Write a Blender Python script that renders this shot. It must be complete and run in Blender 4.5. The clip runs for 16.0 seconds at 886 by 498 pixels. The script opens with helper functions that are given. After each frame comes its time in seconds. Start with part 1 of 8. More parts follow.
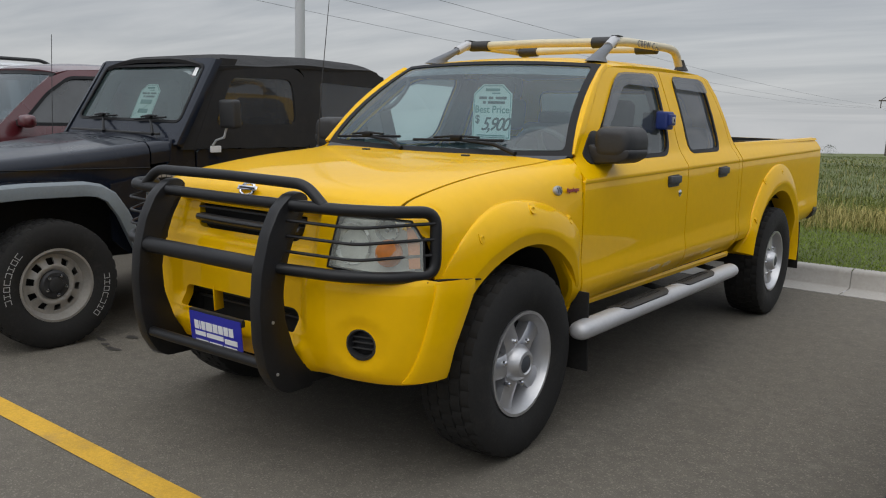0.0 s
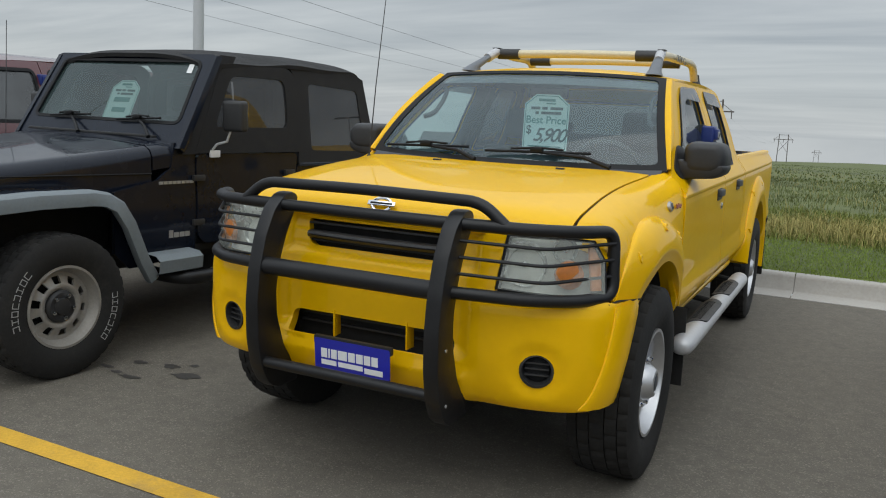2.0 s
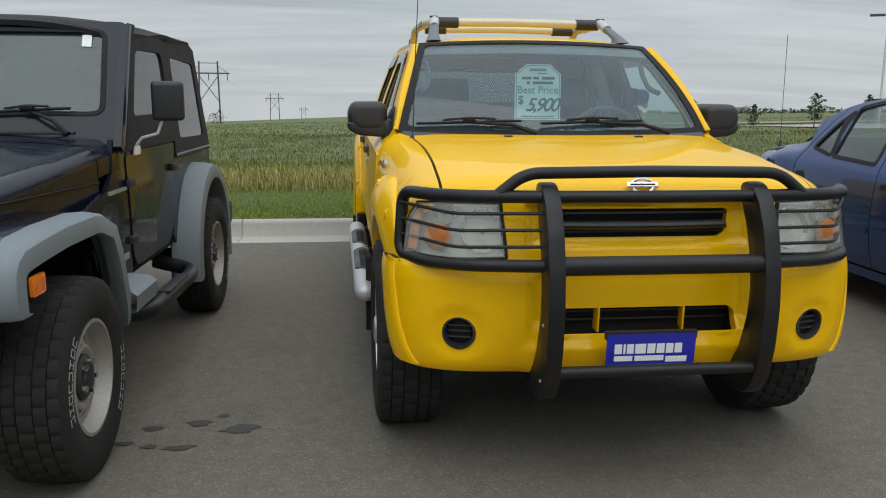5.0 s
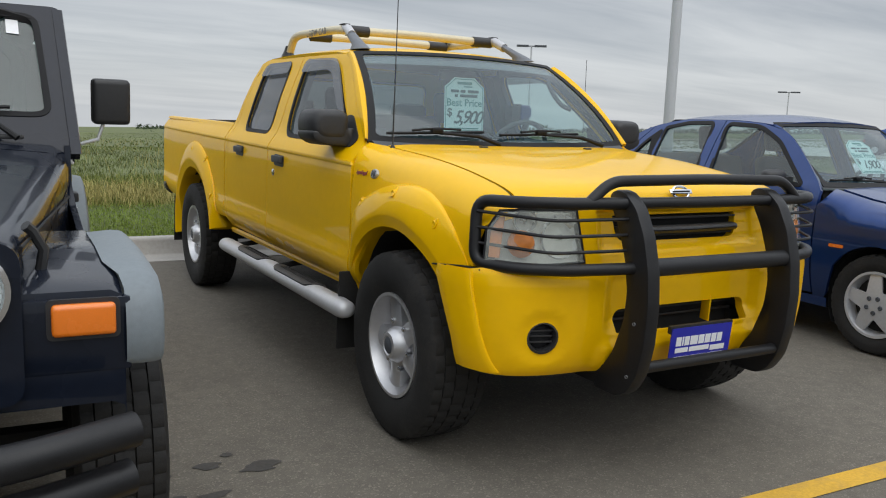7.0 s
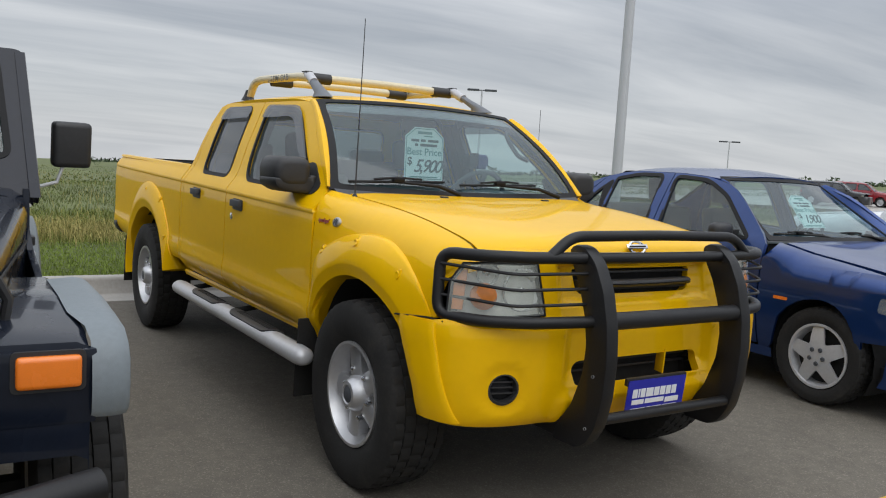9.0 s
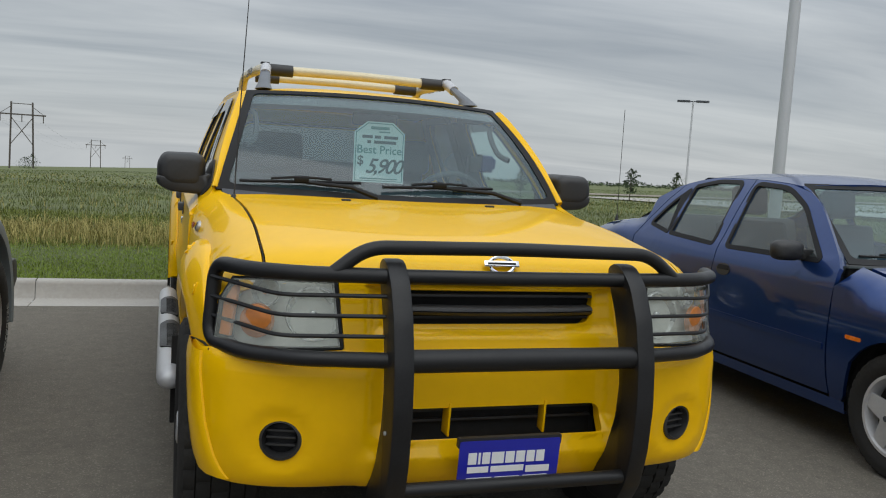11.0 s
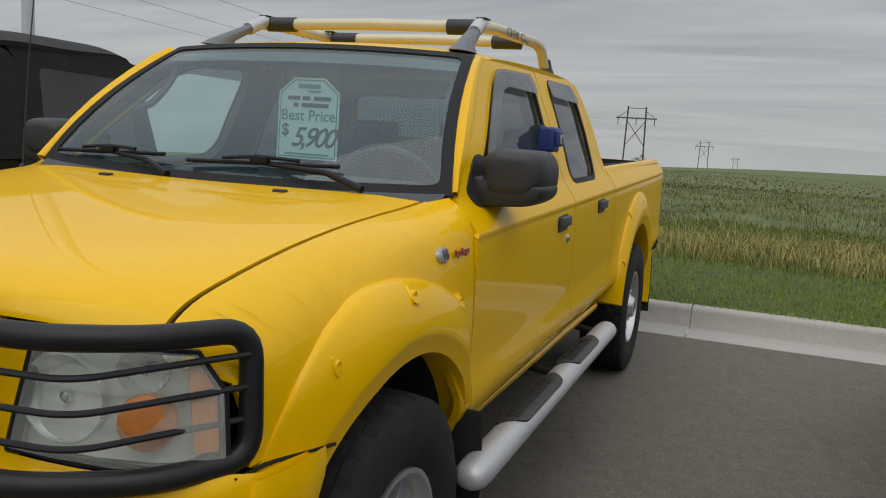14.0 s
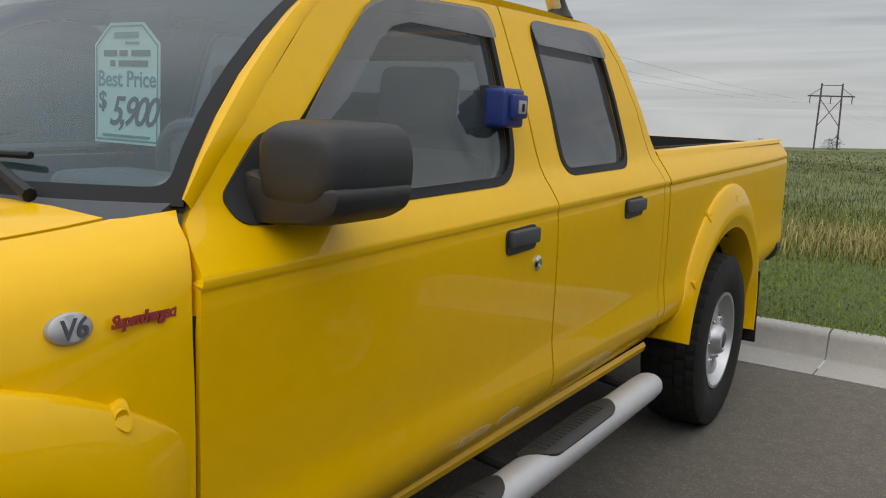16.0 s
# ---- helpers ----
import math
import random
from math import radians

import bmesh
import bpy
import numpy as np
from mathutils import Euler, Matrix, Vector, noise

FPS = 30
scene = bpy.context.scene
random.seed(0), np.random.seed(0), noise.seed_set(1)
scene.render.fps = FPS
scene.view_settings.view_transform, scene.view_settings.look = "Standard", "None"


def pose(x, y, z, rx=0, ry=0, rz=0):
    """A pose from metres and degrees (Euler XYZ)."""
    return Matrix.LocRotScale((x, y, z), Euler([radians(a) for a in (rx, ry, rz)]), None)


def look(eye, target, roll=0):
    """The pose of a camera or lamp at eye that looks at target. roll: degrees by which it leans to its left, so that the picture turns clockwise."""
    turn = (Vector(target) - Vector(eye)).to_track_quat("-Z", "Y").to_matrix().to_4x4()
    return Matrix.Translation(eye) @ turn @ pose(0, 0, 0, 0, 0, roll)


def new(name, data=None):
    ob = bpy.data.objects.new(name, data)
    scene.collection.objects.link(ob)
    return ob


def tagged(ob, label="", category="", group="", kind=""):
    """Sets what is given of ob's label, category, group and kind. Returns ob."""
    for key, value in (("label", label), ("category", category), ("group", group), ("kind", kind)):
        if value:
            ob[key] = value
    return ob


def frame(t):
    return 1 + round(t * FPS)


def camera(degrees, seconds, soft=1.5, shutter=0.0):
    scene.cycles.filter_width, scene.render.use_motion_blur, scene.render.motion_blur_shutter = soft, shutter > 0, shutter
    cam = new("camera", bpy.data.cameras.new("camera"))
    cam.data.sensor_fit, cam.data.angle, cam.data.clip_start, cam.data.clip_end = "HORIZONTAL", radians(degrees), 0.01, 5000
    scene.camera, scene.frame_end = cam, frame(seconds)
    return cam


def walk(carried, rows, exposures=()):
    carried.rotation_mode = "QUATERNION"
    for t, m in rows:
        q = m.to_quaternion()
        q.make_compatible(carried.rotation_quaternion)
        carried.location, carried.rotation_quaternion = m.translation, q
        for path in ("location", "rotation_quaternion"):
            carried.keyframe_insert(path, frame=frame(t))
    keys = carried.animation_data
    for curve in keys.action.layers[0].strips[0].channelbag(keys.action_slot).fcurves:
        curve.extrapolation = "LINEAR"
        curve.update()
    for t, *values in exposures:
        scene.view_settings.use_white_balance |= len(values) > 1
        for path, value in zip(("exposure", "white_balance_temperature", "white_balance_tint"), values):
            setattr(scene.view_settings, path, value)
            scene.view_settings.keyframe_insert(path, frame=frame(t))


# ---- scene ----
cam = camera(55.7, 16.0, soft=1.1)
PATH = [
    (0, (2.566, -2.73, 1.348), (1.364, -1.164, 1.028), 1.6),
    (0.5, (2.446, -2.826, 1.343), (1.249, -1.254, 1.034), 2.2),
    (1, (2.173, -2.878, 1.351), (0.985, -1.295, 1.067), 2.2),
    (1.5, (1.85, -3.027, 1.348), (0.811, -1.344, 1.052), 2.5),
    (2, (1.524, -3.193, 1.347), (0.649, -1.42, 1.043), 3.0),
    (2.5, (1.127, -3.301, 1.337), (0.465, -1.437, 1.043), 3.9),
    (3, (0.715, -3.494, 1.348), (0.361, -1.546, 1.068), 4.0),
    (3.5, (0.288, -3.536, 1.349), (0.061, -1.569, 1.066), 2.2),
    (4, (-0.162, -3.599, 1.352), (-0.105, -1.623, 1.05), 2.0),
    (4.5, (-0.601, -3.516, 1.32), (-0.419, -1.549, 1.009), 1.1),
    (4.7, (-0.751, -3.458, 1.33), (-0.566, -1.495, 0.996), 0.7),
    (6.8, (-2.223, -3.004, 1.28), (-1.289, -1.268, 0.944), 2.2),
    (7, (-2.289, -2.947, 1.279), (-1.318, -1.225, 0.975), 2.0),
    (7.5, (-2.447, -2.892, 1.294), (-1.414, -1.198, 1.038), 1.9),
    (8, (-2.487, -2.889, 1.298), (-1.419, -1.216, 1.053), 2.9),
    (8.5, (-2.478, -2.895, 1.307), (-1.378, -1.24, 1.083), 3.2),
    (9, (-2.353, -2.944, 1.321), (-1.273, -1.273, 1.117), 3.4),
    (9.2, (-2.272, -2.968, 1.321), (-1.201, -1.292, 1.109), 3.4),
    (11.3, (-0.606, -2.882, 1.323), (-0.212, -0.933, 1.103), 3.2),
    (11.5, (-0.401, -2.838, 1.317), (-0.175, -0.865, 1.078), 2.9),
    (12, (0.05, -2.674, 1.313), (0.11, -0.693, 1.051), 3.2),
    (12.5, (0.501, -2.466, 1.307), (0.321, -0.489, 1.059), 3.1),
    (13, (0.919, -2.24, 1.336), (0.643, -0.277, 1.07), 4.1),
    (13.5, (1.282, -1.942, 1.342), (0.699, -0.047, 1.079), 3.3),
    (14, (1.59, -1.627, 1.356), (0.864, 0.215, 1.073), 3.5),
    (14.5, (1.665, -1.293, 1.34), (0.946, 0.548, 1.034), 3.1),
    (15, (1.757, -1.023, 1.321), (0.884, 0.742, 0.973), 2.3),
    (15.5, (1.825, -0.7, 1.324), (0.771, 0.963, 0.969), 1.6),
    (16, (1.785, -0.3, 1.342), (0.701, 1.346, 1.004), 2.3),
]
walk(cam, [(t, look(eye, target, roll)) for t, eye, target, roll in PATH], [
    (0.0, 0.2, 6550, 9), (1.0, 0.22, 6450, 7), (2.5, 0.26, 6400, 5), (4.5, 0.3, 6380, 5), (7.0, 0.43, 6470, 8), (9.2, 0.39, 6470, 9), (11.3, 0.2, 6430, 6), (12.0, 0.3, 6430, 6),
    (12.5, 0.28, 6450, 6), (13.0, 0.12, 6550, 7), (13.5, 0.12, 6600, 8), (14.5, -0.06, 6640, 7), (15.0, 0.08, 6640, 6.5), (16.0, 0.25, 6720, 8.5)])

# ---- sky and sun: a grey, streaky overcast with a weak, wide sun ----
SUN_ELEVATION, SUN_ROTATION = radians(58), radians(178)
world = bpy.data.worlds.new("overcast_sky")
scene.world = world
world.use_nodes = True
wn, wl = world.node_tree.nodes, world.node_tree.links
wn.clear()


def wnode(kind, **values):
    node = wn.new(kind)
    for key, value in values.items():
        node.inputs[key].default_value = value
    return node


w_coord = wn.new("ShaderNodeTexCoord")
w_split = wn.new("ShaderNodeSeparateXYZ")
wl.new(w_coord.outputs["Generated"], w_split.inputs[0])
w_up = wn.new("ShaderNodeMath")
w_up.operation = "MAXIMUM"
w_up.inputs[1].default_value = 0.0
wl.new(w_split.outputs["Z"], w_up.inputs[0])
w_flat = wn.new("ShaderNodeMath")
w_flat.operation = "ADD"
w_flat.inputs[1].default_value = 0.10
wl.new(w_up.outputs[0], w_flat.inputs[0])
w_div = wn.new("ShaderNodeVectorMath")
w_div.operation = "DIVIDE"
w_den = wn.new("ShaderNodeCombineXYZ")
for k in range(3):
    wl.new(w_flat.outputs[0], w_den.inputs[k])
wl.new(w_coord.outputs["Generated"], w_div.inputs[0])
wl.new(w_den.outputs[0], w_div.inputs[1])
w_map = wn.new("ShaderNodeMapping")
w_map.inputs["Rotation"].default_value = (0, 0, radians(20))
w_map.inputs["Scale"].default_value = (0.35, 1.2, 1.0)
wl.new(w_div.outputs[0], w_map.inputs[0])
w_noise = wnode("ShaderNodeTexNoise", Scale=1.15, Detail=7.0, Roughness=0.56, Distortion=0.35)
wl.new(w_map.outputs[0], w_noise.inputs["Vector"])
w_ramp = wn.new("ShaderNodeValToRGB")
w_ramp.color_ramp.elements[0].position, w_ramp.color_ramp.elements[0].color = 0.34, (0.295, 0.315, 0.35, 1)
w_ramp.color_ramp.elements[1].position, w_ramp.color_ramp.elements[1].color = 0.68, (0.49, 0.50, 0.52, 1)
wl.new(w_noise.outputs["Fac"], w_ramp.inputs[0])
w_low = wn.new("ShaderNodeMapRange")
w_low.inputs["From Min"].default_value, w_low.inputs["From Max"].default_value = 0.02, 0.16
w_low.inputs["To Min"].default_value, w_low.inputs["To Max"].default_value = 0.45, 0.0
wl.new(w_split.outputs["Z"], w_low.inputs["Value"])
w_pale = wn.new("ShaderNodeMix")
w_pale.data_type = "RGBA"
w_pale.inputs["B"].default_value = (0.52, 0.53, 0.55, 1)
wl.new(w_low.outputs[0], w_pale.inputs["Factor"])
wl.new(w_ramp.outputs[0], w_pale.inputs["A"])
w_sky = wn.new("ShaderNodeTexSky")
w_sky.sky_type, w_sky.sun_disc = "NISHITA", False
w_sky.sun_elevation, w_sky.sun_rotation = SUN_ELEVATION, SUN_ROTATION
w_dim = wn.new("ShaderNodeVectorMath")
w_dim.operation = "SCALE"
w_dim.inputs["Scale"].default_value = 0.08
wl.new(w_sky.outputs[0], w_dim.inputs[0])
w_mix = wn.new("ShaderNodeMix")
w_mix.data_type = "RGBA"
w_mix.inputs["Factor"].default_value = 0.90
wl.new(w_dim.outputs[0], w_mix.inputs["A"])
wl.new(w_pale.outputs["Result"], w_mix.inputs["B"])
w_zen = wn.new("ShaderNodeMapRange")
w_zen.inputs["From Min"].default_value, w_zen.inputs["From Max"].default_value = 0.15, 1.0
w_zen.inputs["To Min"].default_value, w_zen.inputs["To Max"].default_value = 1.0, 2.9
wl.new(w_split.outputs["Z"], w_zen.inputs["Value"])
w_back = wnode("ShaderNodeBackground")
wl.new(w_zen.outputs[0], w_back.inputs["Strength"])
wl.new(w_mix.outputs["Result"], w_back.inputs["Color"])
w_out = wn.new("ShaderNodeOutputWorld")
wl.new(w_back.outputs[0], w_out.inputs["Surface"])

sun_data = bpy.data.lights.new("sun", "SUN")
sun_data.energy, sun_data.angle, sun_data.color = 0.8, radians(70), (1.0, 0.97, 0.92)
sun = new("sun", sun_data)
sun.matrix_world = look((0, 0, 30), Vector((0, 0, 30)) - Vector((math.sin(SUN_ROTATION) * math.cos(SUN_ELEVATION), math.cos(SUN_ROTATION) * math.cos(SUN_ELEVATION), math.sin(SUN_ELEVATION))))

# ---- materials ----


def mat(name, color, rough=0.5, metal=0.0, coat=0.0, vary=0.12, big=1.2, fine=60.0, bump=0.0, bump_scale=200.0, rough_vary=0.08, spec=0.5, random_tone=0.0, island=False, dirt=0.0):
    """A surface with tone that varies at a large and a fine scale, uneven gloss and fine relief."""
    m = bpy.data.materials.new(name)
    m.use_nodes = True
    nodes, links = m.node_tree.nodes, m.node_tree.links
    b = nodes["Principled BSDF"]
    b.inputs["Metallic"].default_value = metal
    b.inputs["Coat Weight"].default_value = coat
    b.inputs["Coat Roughness"].default_value = 0.04
    b.inputs["Specular IOR Level"].default_value = spec
    coord = nodes.new("ShaderNodeTexCoord")
    n1 = nodes.new("ShaderNodeTexNoise")
    n1.inputs["Scale"].default_value, n1.inputs["Detail"].default_value = big, 5.0
    n2 = nodes.new("ShaderNodeTexNoise")
    n2.inputs["Scale"].default_value, n2.inputs["Detail"].default_value = fine, 3.0
    for n in (n1, n2):
        links.new(coord.outputs["Object"], n.inputs["Vector"])
    add = nodes.new("ShaderNodeMath")
    add.operation = "ADD"
    links.new(n1.outputs["Fac"], add.inputs[0])
    links.new(n2.outputs["Fac"], add.inputs[1])
    rng = nodes.new("ShaderNodeMapRange")
    rng.inputs["From Min"].default_value, rng.inputs["From Max"].default_value = 0.6, 1.4
    rng.inputs["To Min"].default_value, rng.inputs["To Max"].default_value = 1.0 - vary, 1.0 + vary
    links.new(add.outputs[0], rng.inputs["Value"])
    value = rng.outputs[0]
    if random_tone:
        info = nodes.new("ShaderNodeNewGeometry" if island else "ShaderNodeObjectInfo")
        r2 = nodes.new("ShaderNodeMapRange")
        r2.inputs["To Min"].default_value, r2.inputs["To Max"].default_value = 1.0 - random_tone, 1.0 + random_tone
        links.new(info.outputs["Random Per Island" if island else "Random"], r2.inputs["Value"])
        mul = nodes.new("ShaderNodeMath")
        mul.operation = "MULTIPLY"
        links.new(value, mul.inputs[0])
        links.new(r2.outputs[0], mul.inputs[1])
        value = mul.outputs[0]
    scale = nodes.new("ShaderNodeVectorMath")
    scale.operation = "SCALE"
    scale.inputs[0].default_value = color
    links.new(value, scale.inputs["Scale"])
    tone = scale.outputs[0]
    if dirt:
        n3 = nodes.new("ShaderNodeTexNoise")
        n3.inputs["Scale"].default_value, n3.inputs["Detail"].default_value, n3.inputs["Roughness"].default_value = 5.0, 9.0, 0.7
        links.new(coord.outputs["Object"], n3.inputs["Vector"])
        r3 = nodes.new("ShaderNodeMapRange")
        r3.inputs["From Min"].default_value, r3.inputs["From Max"].default_value = 0.52, 0.78
        r3.inputs["To Max"].default_value = dirt
        links.new(n3.outputs["Fac"], r3.inputs["Value"])
        mixc = nodes.new("ShaderNodeMix")
        mixc.data_type = "RGBA"
        mixc.inputs["B"].default_value = (0.17, 0.15, 0.12, 1)
        links.new(r3.outputs[0], mixc.inputs["Factor"])
        links.new(tone, mixc.inputs["A"])
        tone = mixc.outputs["Result"]
    links.new(tone, b.inputs["Base Color"])
    rr = nodes.new("ShaderNodeMapRange")
    rr.inputs["From Min"].default_value, rr.inputs["From Max"].default_value = 0.3, 0.7
    rr.inputs["To Min"].default_value, rr.inputs["To Max"].default_value = max(0.02, rough - rough_vary), min(1.0, rough + rough_vary)
    links.new(n1.outputs["Fac"], rr.inputs["Value"])
    links.new(rr.outputs[0], b.inputs["Roughness"])
    if bump:
        n4 = nodes.new("ShaderNodeTexNoise")
        n4.inputs["Scale"].default_value, n4.inputs["Detail"].default_value = bump_scale, 4.0
        links.new(coord.outputs["Object"], n4.inputs["Vector"])
        bp = nodes.new("ShaderNodeBump")
        bp.inputs["Strength"].default_value, bp.inputs["Distance"].default_value = bump, 0.004
        links.new(n4.outputs["Fac"], bp.inputs["Height"])
        links.new(bp.outputs[0], b.inputs["Normal"])
    return m


def glass_mat(name, tint, ior=1.5, haze=0.0, haze_color=(0.7, 0.8, 0.78)):
    """Thin sheet glass: tinted straight view through, with a glossy reflection that follows Fresnel; haze adds a
    diffuse veil that paints sky glare on panes and clouds old lenses.
    """
    m = bpy.data.materials.new(name)
    m.use_nodes = True
    nodes, links = m.node_tree.nodes, m.node_tree.links
    nodes.clear()
    out = nodes.new("ShaderNodeOutputMaterial")
    clear = nodes.new("ShaderNodeBsdfTransparent")
    clear.inputs[0].default_value = (*tint, 1)
    gloss = nodes.new("ShaderNodeBsdfGlossy")
    gloss.inputs["Roughness"].default_value = 0.015
    edge = nodes.new("ShaderNodeLayerWeight")
    steep = nodes.new("ShaderNodeMath")
    steep.operation = "POWER"
    steep.inputs[1].default_value = 4.5
    links.new(edge.outputs["Facing"], steep.inputs[0])
    fres = nodes.new("ShaderNodeMath")
    fres.operation = "MULTIPLY_ADD"
    fres.inputs[1].default_value, fres.inputs[2].default_value = 0.90, 2 * ((ior - 1) / (ior + 1)) ** 2
    links.new(steep.outputs[0], fres.inputs[0])
    mix = nodes.new("ShaderNodeMixShader")
    last = clear.outputs[0]
    if haze:
        veil = nodes.new("ShaderNodeBsdfDiffuse")
        veil.inputs[0].default_value = (*haze_color, 1)
        coord = nodes.new("ShaderNodeTexCoord")
        nz = nodes.new("ShaderNodeTexNoise")
        nz.inputs["Scale"].default_value, nz.inputs["Detail"].default_value = 3.0, 6.0
        links.new(coord.outputs["Object"], nz.inputs["Vector"])
        rg = nodes.new("ShaderNodeMapRange")
        rg.inputs["From Min"].default_value, rg.inputs["From Max"].default_value = 0.3, 0.7
        rg.inputs["To Min"].default_value, rg.inputs["To Max"].default_value = haze * 0.7, haze * 1.3
        links.new(nz.outputs["Fac"], rg.inputs["Value"])
        dmix = nodes.new("ShaderNodeMixShader")
        links.new(rg.outputs[0], dmix.inputs[0])
        links.new(last, dmix.inputs[1])
        links.new(veil.outputs[0], dmix.inputs[2])
        last = dmix.outputs[0]
    links.new(fres.outputs[0], mix.inputs[0])
    links.new(last, mix.inputs[1])
    links.new(gloss.outputs[0], mix.inputs[2])
    links.new(mix.outputs[0], out.inputs["Surface"])
    return m


def asphalt_mat():
    m = mat("asphalt", (0.136, 0.122, 0.100), 0.88, vary=0.20, big=0.35, fine=14.0, bump=0.7, bump_scale=130.0, spec=0.25)
    nodes, links = m.node_tree.nodes, m.node_tree.links
    b = nodes["Principled BSDF"]
    tone = b.inputs["Base Color"].links[0].from_socket
    coord = nodes.new("ShaderNodeTexCoord")
    grit = nodes.new("ShaderNodeTexVoronoi")
    grit.inputs["Scale"].default_value = 165.0
    links.new(coord.outputs["Object"], grit.inputs["Vector"])
    split = nodes.new("ShaderNodeSeparateColor")
    links.new(grit.outputs["Color"], split.inputs[0])
    pick = nodes.new("ShaderNodeMapRange")
    pick.inputs["From Min"].default_value, pick.inputs["From Max"].default_value = 0.80, 1.0
    pick.inputs["To Max"].default_value = 0.62
    links.new(split.outputs[0], pick.inputs["Value"])
    mix = nodes.new("ShaderNodeMix")
    mix.data_type = "RGBA"
    mix.inputs["B"].default_value = (0.27, 0.245, 0.205, 1)
    links.new(pick.outputs[0], mix.inputs["Factor"])
    links.new(tone, mix.inputs["A"])
    tone = mix.outputs["Result"]
    for scale, detail, lo, hi, most, dark in ((420.0, 2.0, 0.56, 0.66, 0.55, (0.035, 0.032, 0.028, 1)), (1.7, 8.0, 0.55, 0.74, 0.40, (0.078, 0.070, 0.060, 1)), (9.0, 6.0, 0.60, 0.72, 0.35, (0.20, 0.182, 0.155, 1))):
        nz = nodes.new("ShaderNodeTexNoise")
        nz.inputs["Scale"].default_value, nz.inputs["Detail"].default_value, nz.inputs["Roughness"].default_value = scale, detail, 0.62
        links.new(coord.outputs["Object"], nz.inputs["Vector"])
        rg = nodes.new("ShaderNodeMapRange")
        rg.inputs["From Min"].default_value, rg.inputs["From Max"].default_value, rg.inputs["To Max"].default_value = lo, hi, most
        links.new(nz.outputs["Fac"], rg.inputs["Value"])
        mx = nodes.new("ShaderNodeMix")
        mx.data_type = "RGBA"
        mx.inputs["B"].default_value = dark
        links.new(rg.outputs[0], mx.inputs["Factor"])
        links.new(tone, mx.inputs["A"])
        tone = mx.outputs["Result"]
    links.new(tone, b.inputs["Base Color"])
    return m


ASPHALT = asphalt_mat()
CONCRETE = mat("concrete", (0.36, 0.34, 0.31), 0.9, vary=0.14, big=1.6, fine=40, bump=0.3, bump_scale=150, random_tone=0.05, dirt=0.25)
LINE = mat("road_paint_yellow", (0.62, 0.36, 0.035), 0.75, vary=0.2, big=6, fine=90, bump=0.35, bump_scale=180, dirt=0.5)
STAIN = mat("oil_stain", (0.042, 0.038, 0.033), 0.7, vary=0.4, big=30, fine=90)
YELLOW = mat("yellow_car_paint", (0.83, 0.470, 0.0), 0.5, coat=0.50, spec=0.06, vary=0.035, big=1.5, fine=25, rough_vary=0.05)
GUARD = mat("black_powder_coat", (0.011, 0.011, 0.012), 0.42, spec=0.34, vary=0.25, big=7, fine=120, bump=0.12, bump_scale=300, rough_vary=0.1)
BLACK = mat("black_plastic", (0.023, 0.023, 0.024), 0.5, vary=0.2, big=5, fine=90, bump=0.12, bump_scale=400)
DARK = mat("dark_underbody", (0.012, 0.012, 0.012), 0.9, vary=0.3, big=4, fine=40)
RUBBER = mat("tyre_rubber", (0.0185, 0.0178, 0.017), 0.82, spec=0.3, vary=0.2, big=9, fine=80, bump=0.2, bump_scale=260, dirt=0.12)
SEAL = mat("window_seal", (0.010, 0.010, 0.011), 0.6, spec=0.25, vary=0.1)
GREYTRIM = mat("cowl_grey_plastic", (0.055, 0.06, 0.068), 0.6, vary=0.12, big=6, fine=90, bump=0.1)
SILVER = mat("silver_alloy", (0.56, 0.56, 0.57), 0.36, metal=0.75, vary=0.06, big=9, fine=80, dirt=0.1)
STEPSILVER = mat("painted_silver_step", (0.52, 0.52, 0.53), 0.42, metal=0.35, vary=0.07, big=5, fine=60, dirt=0.2)
CHROME = mat("chrome", (0.75, 0.76, 0.78), 0.1, metal=1.0, vary=0.03)
RACK = mat("rack_pale_gold", (0.60, 0.53, 0.36), 0.38, metal=0.15, coat=0.3, vary=0.08, big=8)
RACKGREY = mat("rack_foot_grey", (0.13, 0.14, 0.155), 0.5, vary=0.1, big=8, bump=0.1)
CLOTH = mat("grey_seat_cloth", (0.09, 0.095, 0.10), 0.95, vary=0.2, big=5, fine=60)
DASH = mat("dashboard_plastic", (0.06, 0.064, 0.068), 0.7, vary=0.1, big=4, bump=0.15)
HEADLINER = mat("headliner", (0.48, 0.49, 0.48), 0.95, vary=0.08)
REFLECTOR = mat("lamp_reflector", (0.80, 0.82, 0.82), 0.25, metal=0.65, vary=0.06, big=12)
LAMPBODY = mat("lamp_housing", (0.76, 0.77, 0.74), 0.4, metal=0.0, vary=0.1, big=10)
AMBER = mat("amber_lens", (0.80, 0.19, 0.012), 0.25, coat=0.6, vary=0.08, big=30, fine=300)
ORANGEDULL = mat("faded_amber_reflector", (0.66, 0.22, 0.04), 0.35, coat=0.4, vary=0.1, big=30)
RED = mat("red_lens", (0.35, 0.012, 0.01), 0.25, coat=0.6, vary=0.1)
PLATEBLUE = mat("dealer_plate_blue", (0.018, 0.022, 0.36), 0.35, coat=0.3, vary=0.06, big=12)
PLATEWHITE = mat("plate_white", (0.80, 0.80, 0.80), 0.45, vary=0.05)
PAPER = mat("price_card_paper", (0.50, 0.64, 0.62), 0.7, vary=0.04, big=8)
INK = mat("marker_ink", (0.022, 0.06, 0.055), 0.6, vary=0.1)
PRINTGREEN = mat("card_print_green", (0.05, 0.20, 0.18), 0.7, vary=0.1)
